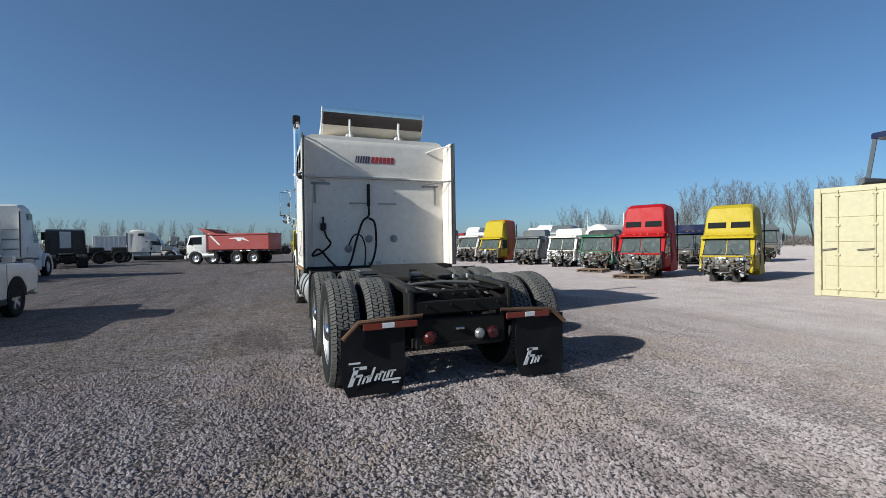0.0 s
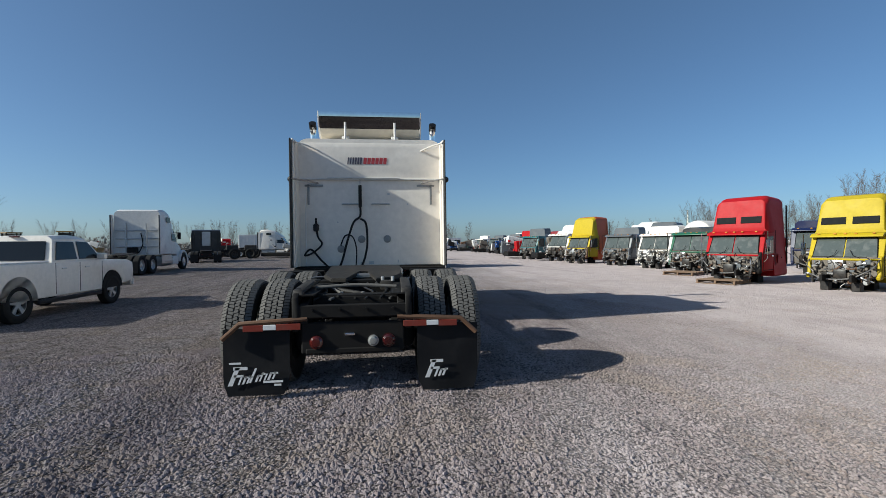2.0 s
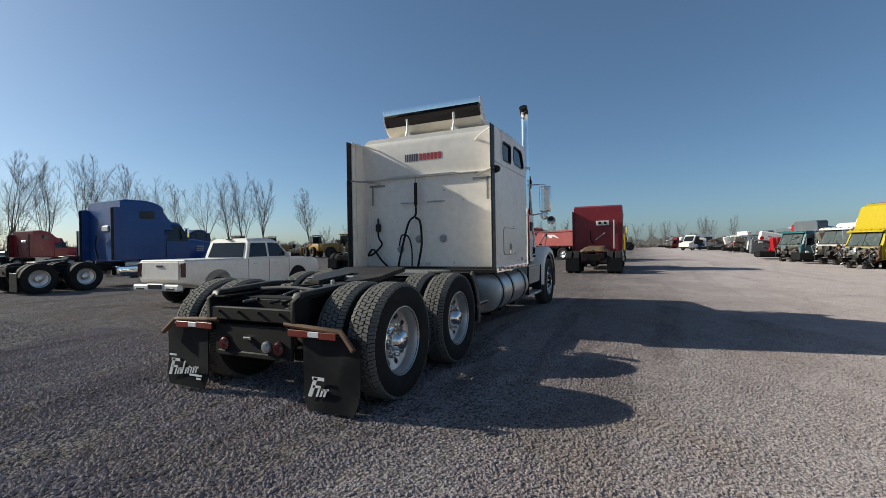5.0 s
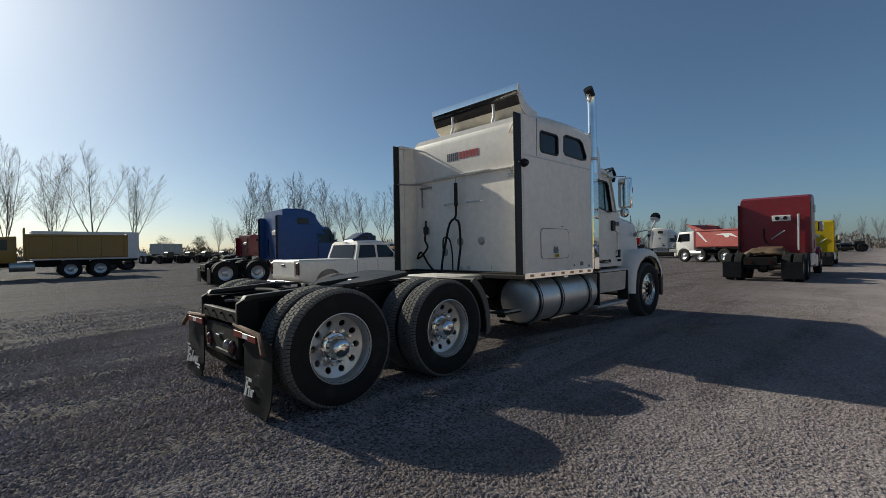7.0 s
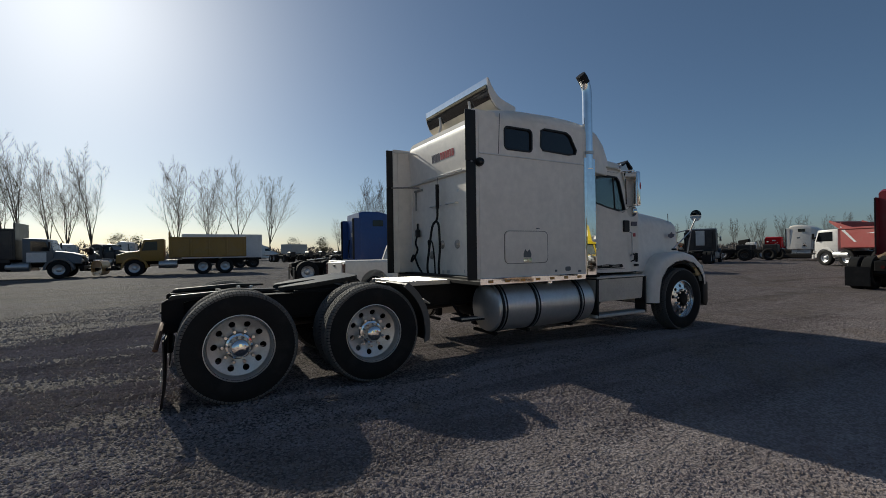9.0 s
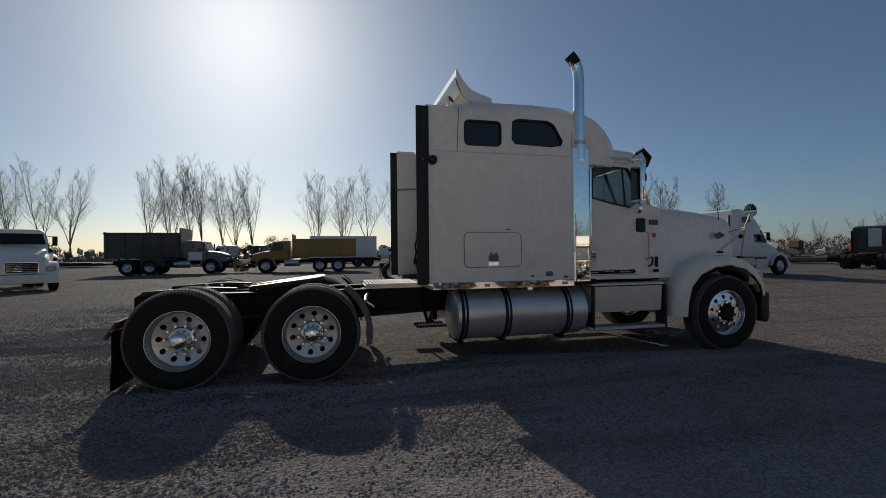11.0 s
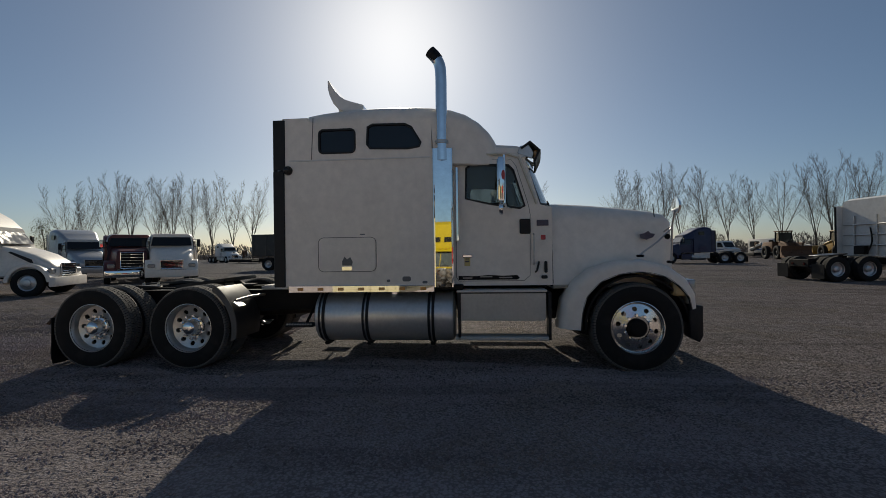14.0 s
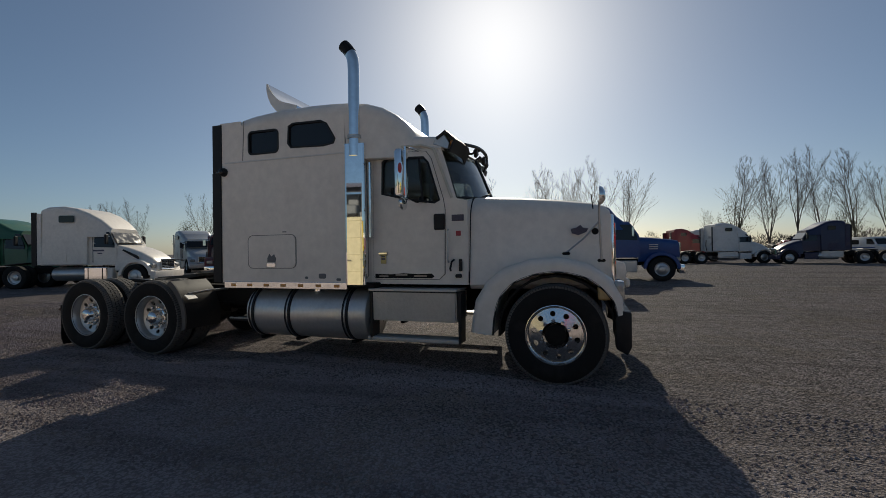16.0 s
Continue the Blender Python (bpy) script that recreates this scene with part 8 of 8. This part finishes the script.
for i, (x, y) in enumerate(((-26.2, 45.4), (-33.0, 49.8), (-42.2, 56.3), (-12.6, 50.0), (-24.5, 85.5), (-13.6, 76.0), (-2.5, 85.4), (8.4, 116.1), (17.1, 82.1), (22.6, 119.8), (19.3, 38.8), (21.1, 51.1), (24.6, 63.6), (-48.5, 49.2), (-61.1, 2.7), (-64.7, -3.7), (-52.8, 27.5))):
    salvage_heap("heap of dark truck parts with pale panels", x, y, 100 + i, [(GREY, RUST, STEEL, CHASSIS), (WHITE2, STEEL, DARKRED, CHASSIS), (CHASSIS, GREY, OCHRE, RUST)][i % 3])


for i, (x, y) in enumerate(((12.4, 28.9), (11.6, 34.6), (12.2, 37.4), (13.2, 45.3), (13.6, 51.9), (13.0, 60.2), (12.4, 69.0), (11.6, 74.5))):
    salvage_heap("heap of cab panels and engine parts between stripped cabs", x, y, 180 + i, [(WHITE2, STEEL, ENGINE, CHASSIS), (RED, ENGINE, GREY, WHITE2), (GREEN, STEEL, ENGINE, RUST), (ENGINE, WHITE2, BLUE, CHASSIS)][i % 4], 1.1, 1.15)


# more trucks and scrap along the far side of the yard
for label, x, y, h, s, mat, sl, rf, st in (
        ("grey tractor far off among salvage", -58.3, -23.8, 62, 1.05, GREY, 1.2, 2.9, "aero"),
        ("white tractor far off among salvage", -67.7, -40.7, 55, 1.05, WHITE2, 1.4, 3.1, "aero"),
        ("dark tractor far off among salvage", -63.6, -12.1, 70, 1.05, BLACKPAINT, 1.0, 2.7, "conv"),
        ("pale tractor far off near bare trees", -87.4, 1.5, 80, 1.05, WHITE2, 1.6, 3.3, "aero"),
        ("pale tractor far off near bare trees", -89.0, 8.9, 84, 1.05, DULLALU, 1.4, 3.1, "aero"),
        ("dark blue tractor far off", -82.9, 38.9, 92, 1.05, NAVY, 1.5, 3.2, "aero"),
        ("white tractor far off behind others", -32.8, -49.6, 50, 1.00, WHITE, 1.7, 3.3, "aero"),
        ("dark red tractor far down the yard", -2.6, 91.0, 150, 1.05, DARKRED, 1.2, 2.9, "conv"),
        ("white tractor far down the yard", -12.2, 104.3, 170, 1.05, WHITE2, 1.6, 3.3, "aero"),
        ("red tractor far off beside a white trailer", -34.7, 90.8, 100, 1.05, RED, 1.3, 2.9, "conv"),
        ("yellow tractor parked behind a dark red one", 0.9, 32.2, 91, 0.81, YELLOW, 1.2, 3.4, "conv")):
    tractor("semi_tractor", label, place(x, y, h, s), mat, sl, rf, st, stacks=False)
for i, (x, y) in enumerate(((-56.9, -10.1), (-63.3, -24.1), (-62.1, -32.4), (-59.7, -29.5), (-69.1, 1.5), (-74.0, 7.5), (-59.1, 43.6), (-73.5, 55.0), (-62.4, 58.4), (-64.7, 54.5), (-41.1, 73.1), (-30.3, 74.6), (-19.0, 81.0), (-8.3, 71.5), (-46.3, 80.4))):
    salvage_heap("heap of rusty and dark truck parts", x, y, 140 + i, [(GREY, RUST, STEEL, CHASSIS), (RUST, ORANGE, CHASSIS, GREASE), (CHASSIS, GREY, WHITE2, RUST)][i % 3], 2.4, 1.5)


# ---- trees and far edge ----
def bare_tree_meshes(seed, height=14.0):
    """A bare poplar: a short trunk that splits into upright limbs, set with branches, twigs and twiglets."""
    rnd = random.Random(seed)
    wood, fine = ([], []), ([], [])

    def stick(store, a, b, ra, rb, seg):
        verts, faces = store
        d = (b - a).normalized()
        side = d.orthogonal().normalized()
        up = d.cross(side)
        n = len(verts)
        if seg < 3:
            turn = rnd.uniform(0, math.pi)
            off = side * math.cos(turn) + up * math.sin(turn)
            verts.extend((a + off * ra, a - off * ra, b - off * rb, b + off * rb))
            faces.append((n, n + 1, n + 2, n + 3))
            return
        for c, r in ((a, ra), (b, rb)):
            verts.extend(c + r * (side * math.cos(2 * math.pi * k / seg) + up * math.sin(2 * math.pi * k / seg)) for k in range(seg))
        faces.extend((n + k, n + (k + 1) % seg, n + seg + (k + 1) % seg, n + seg + k) for k in range(seg))

    def sideways(d, spread):
        az = rnd.uniform(0, 2 * math.pi)
        return (d + spread * Vector((math.cos(az), math.sin(az), 0.15))).normalized()

    def branch(p, d, length, r, depth):
        """depth 2: a branch with twigs; 1: a twig with twiglets; 0: a twiglet."""
        steps = (1, 2, 4)[depth]
        for i in range(steps):
            d = (d + Vector((rnd.uniform(-1, 1), rnd.uniform(-1, 1), rnd.uniform(0.1, 0.9))) * 0.13).normalized()
            q = p + d * length / steps
            r1 = r * (0.72 if depth else 0.45)
            stick(fine, p, q, r, r1, 3 if depth == 2 else 2)
            p, r = q, r1
            if depth:
                for _ in range((0, 2, 3)[depth]):
                    branch(p, sideways(d, rnd.uniform(0.35, 0.8)), length * rnd.uniform(0.25, 0.5), max(0.008, r * 0.55), depth - 1)

    def limb(p, d, length, r):
        n = 9
        for i in range(n):
            lift = 0.055 if i < 5 else 0.03
            d = (d + Vector((rnd.uniform(-1, 1) * 0.10, rnd.uniform(-1, 1) * 0.10, lift))).normalized()
            q = p + d * length / n
            r1 = max(0.016, r * 0.82)
            stick(wood, p, q, r, r1, 5)
            p, r, u = q, r1, (i + 1) / n
            if i > 0:
                for _ in range(2):
                    branch(p, sideways(d, rnd.uniform(0.35, 0.85)), length * (0.09 + 0.24 * (1 - u)) * rnd.uniform(0.6, 1.3), max(0.016, r * 0.42), 2)

    p, d, r = Vector((0, 0, -0.2)), Vector((rnd.uniform(-0.05, 0.05), rnd.uniform(-0.05, 0.05), 1)).normalized(), height * 0.0135
    fork = height * rnd.uniform(0.10, 0.24)
    for i in range(3):
        q = p + d * fork / 3
        stick(wood, p, q, r, r * 0.93, 7)
        p, r = q, r * 0.93
    count = 4 + seed % 3
    for k in range(count):
        az = 2 * math.pi * (k + rnd.uniform(-0.3, 0.3)) / count
        tilt = rnd.uniform(0.16, 0.46) if k else 0.05
        nd = Vector((math.cos(az) * tilt, math.sin(az) * tilt, 1)).normalized()
        limb(p + Vector((0, 0, rnd.uniform(-0.25, 0.9))) * (1 if k else 0), nd, (height - fork) * rnd.uniform(0.84, 1.02), r * (0.68 if k == 0 else rnd.uniform(0.45, 0.6)))
    out = []
    for nm, (verts, faces), mat in (("trunk", wood, BARK), ("crown", fine, TWIG)):
        me = bpy.data.meshes.new(nm)
        me.from_pydata(verts, [], faces)
        me.materials.append(mat)
        out.append(me)
    return out


def tree(meshes, m, label, group="bare trees along the yard edge"):
    t = thing("bare_tree", label, "tree", m, group)
    part("trunk", meshes[0], None, t)
    part("crown", meshes[1], None, t, "bare grey-brown twigs")
    return t


TREES = [bare_tree_meshes(k) for k in (3, 7, 12, 19, 26, 34)]
rnd = random.Random(77)
# rows of trees, as seen from the middle of the walk: first and last bearing, how many, distance, height
ROWS = [(-170.6, -160.0, 7, 115, 22.0), (172.4, 182.0, 4, 115, 21.5), (134.2, 134.2, 1, 118, 15.5), (139.0, 150.0, 6, 114, 16.5),
        (152.0, 161.5, 5, 115, 18.5), (-153.3, -139.6, 8, 112, 17.5), (-137.2, -136.4, 2, 112, 15.0), (-129.0, -125.0, 3, 114, 12.0),
        (163.0, 164.5, 2, 125, 9.5), (25.0, 39.5, 7, 95, 12.0), (12.0, 24.0, 7, 94, 11.5), (24.0, 40.0, 9, 106, 13.0), (41.0, 53.0, 6, 98, 8.5), (40.5, 55.0, 8, 110, 9.5), (56.0, 64.0, 4, 120, 7.5),
        (82.0, 98.0, 11, 170, 9.0), (100.0, 121.0, 14, 165, 9.5), (123.0, 131.0, 4, 160, 9.0)]
for a0, a1, count, d0, h0 in ROWS:
    for i in range(count):
        a = a0 + (a1 - a0) * (i / max(1, count - 1)) + rnd.uniform(-0.45, 0.45)
        d, h = d0 * rnd.uniform(0.96, 1.06), h0 * rnd.uniform(0.90, 1.06)
        x, y = 6.0 + d * math.cos(radians(a)), 1.5 + d * math.sin(radians(a))
        tree(rnd.choice(TREES), pose(x, y, 0, 0, 0, rnd.uniform(0, 360)) @ Matrix.Scale(h / 14.0, 4), "tall bare poplar tree" if h0 > 14 else "bare leafless tree at the yard edge")


def brush_belt():
    """Far woods and scrub in one uneven belt of thin upright twigs."""
    r = random.Random(5)
    verts, faces = [], []
    for i in range(90000):
        a = radians(r.uniform(15, 228))
        d = r.uniform(124, 168)
        grp = noise.noise((math.cos(a) * 14, math.sin(a) * 14, 1.7)) + 0.6 * noise.noise((math.cos(a) * 70, math.sin(a) * 70, 4.1))
        top = max(1.3, (2.6 if a < radians(120) else 3.4) + 2.7 * grp)
        z = top * r.random() ** 1.5
        c = Vector((4 + d * math.cos(a), 2 + d * math.sin(a), z - 0.3))
        az = r.uniform(0, 6.28)
        u = Vector((math.cos(az), math.sin(az), 0)) * r.uniform(0.05, 0.14)
        v = Vector((r.uniform(-0.5, 0.5), r.uniform(-0.5, 0.5), r.uniform(0.4, 1.0)))
        n = len(verts)
        verts += [c - u, c + u, c + v]
        faces.append((n, n + 1, n + 2))
    me = bpy.data.meshes.new("far_woods")
    me.from_pydata(verts, [], faces)
    me.materials.append(FARWOOD)
    tagged(new("far_woods", me), "brown leafless scrub and woods at the far edge", "woods", kind="stuff")


brush_belt()


def leafy_shrub(x, y, h, seed):
    r = random.Random(seed)
    t = thing("small_tree", "small tree with sparse dry leaves", "tree", pose(x, y, 0))
    bm = B()
    for k in range(5):
        az = r.uniform(0, 6.28)
        join(bm, tube([(0, 0, 0), (0.2 * h * math.cos(az) * 0.5, 0.2 * h * math.sin(az) * 0.5, h * 0.5), (0.3 * h * math.cos(az), 0.3 * h * math.sin(az), h * 0.9)], lambda u: 0.09 * (1 - u) + 0.01, 5))
    part("trunk", bm, BARK, t)
    verts, faces = [], []
    for k in range(26):
        az, z = r.uniform(0, 6.28), h * r.uniform(0.35, 0.98)
        rad = h * r.uniform(0.1, 0.34) * math.sin(math.pi * min(1, max(0.1, (z / h - 0.15) / 0.9)))
        mid = Vector((rad * math.cos(az), rad * math.sin(az), z))
        for i in range(90):
            c = mid + Vector((r.gauss(0, 1), r.gauss(0, 1), r.gauss(0, 0.8))) * 0.085 * h
            a, b = Vector((r.uniform(-1, 1), r.uniform(-1, 1), r.uniform(-1, 1))) * 0.11, Vector((r.uniform(-1, 1), r.uniform(-1, 1), r.uniform(-1, 1))) * 0.11
            n = len(verts)
            verts += [c, c + a, c + a + b, c + b]
            faces.append((n, n + 1, n + 2, n + 3))
    me = bpy.data.meshes.new("crown")
    me.from_pydata(verts, [], faces)
    me.materials.append(LEAF)
    part("crown", me, None, t, "sparse olive-brown leaves")


for i, (a, d, h) in enumerate(((161.5, 104, 9.5), (-174, 120, 5.5), (-172.5, 122, 6.0), (170, 118, 5.0), (166.5, 120, 5.0), (-134.5, 104, 8.0), (152.5, 106, 8.5))):
    leafy_shrub(6 + d * math.cos(radians(a)), 1.5 + d * math.sin(radians(a)), h, 40 + i)


# ---- loose stones ----
def stones():
    r = np.random.default_rng(11)
    base = np.array([(1, 0, 0), (-1, 0, 0), (0, 1, 0), (0, -1, 0), (0, 0, 0.8), (0, 0, -0.5)], float)
    tri = np.array([(0, 2, 4), (2, 1, 4), (1, 3, 4), (3, 0, 4), (2, 0, 5), (1, 2, 5), (3, 1, 5), (0, 3, 5)])
    n = 260000
    # a broad ring round the tractor, thinning out beyond it
    turn = np.radians(r.uniform(-175, 80, n))
    rad = np.where(r.random(n) < 0.80, np.sqrt(r.uniform(1.2 ** 2, 5.9 ** 2, n)), r.uniform(5.9, 10.0, n))
    x, y = 0.3 + rad * np.cos(turn), 1.8 + rad * np.sin(turn) * 1.08
    # raked into drifts and bare packed patches
    drift = np.zeros(n)
    for wl in (0.45, 0.7, 1.1, 1.6, 2.3, 3.4):
        d = r.uniform(-0.5, 0.9)
        drift += np.sin(2 * np.pi * (x * np.cos(d) + 0.45 * y * np.sin(d)) / wl + 1.4 * np.sin(y * 1.7 / wl) + r.uniform(0, 6.3))
    keep = np.clip(0.74 + 0.24 * drift, 0.14, 1.0)
    thin = (r.random(n) < keep) & (r.random(n) < np.clip(1.25 - 0.13 * x, 0.35, 1.0)) & (y < 11)
    x, y = x[thin], y[thin]
    n = len(x)
    size = (0.007 + 0.014 * r.random(n) ** 1.7) * np.clip(1.12 - 0.085 * x, 0.55, 1.2)
    a = r.uniform(0, 2 * np.pi, n)
    v = base[None] * (size[:, None, None] * r.uniform(0.6, 1.4, (n, 6, 1))) * np.array([1, 1, 0.75])
    c, s = np.cos(a)[:, None], np.sin(a)[:, None]
    vx = v[..., 0] * c - v[..., 1] * s + x[:, None]
    vy = v[..., 0] * s + v[..., 1] * c + y[:, None]
    vz = v[..., 2] + (size * 0.2)[:, None]
    verts = np.stack([vx, vy, vz], -1).reshape(-1, 3)
    faces = (tri[None] + (np.arange(n) * 6)[:, None, None]).reshape(-1, 3)
    me = bpy.data.meshes.new("loose_gravel")
    me.from_pydata(verts.tolist(), [], faces.tolist())
    me.materials.append(STONE)
    tagged(new("loose_gravel", me), "loose grey crushed stones lying on the yard", "gravel", kind="stuff")


stones()
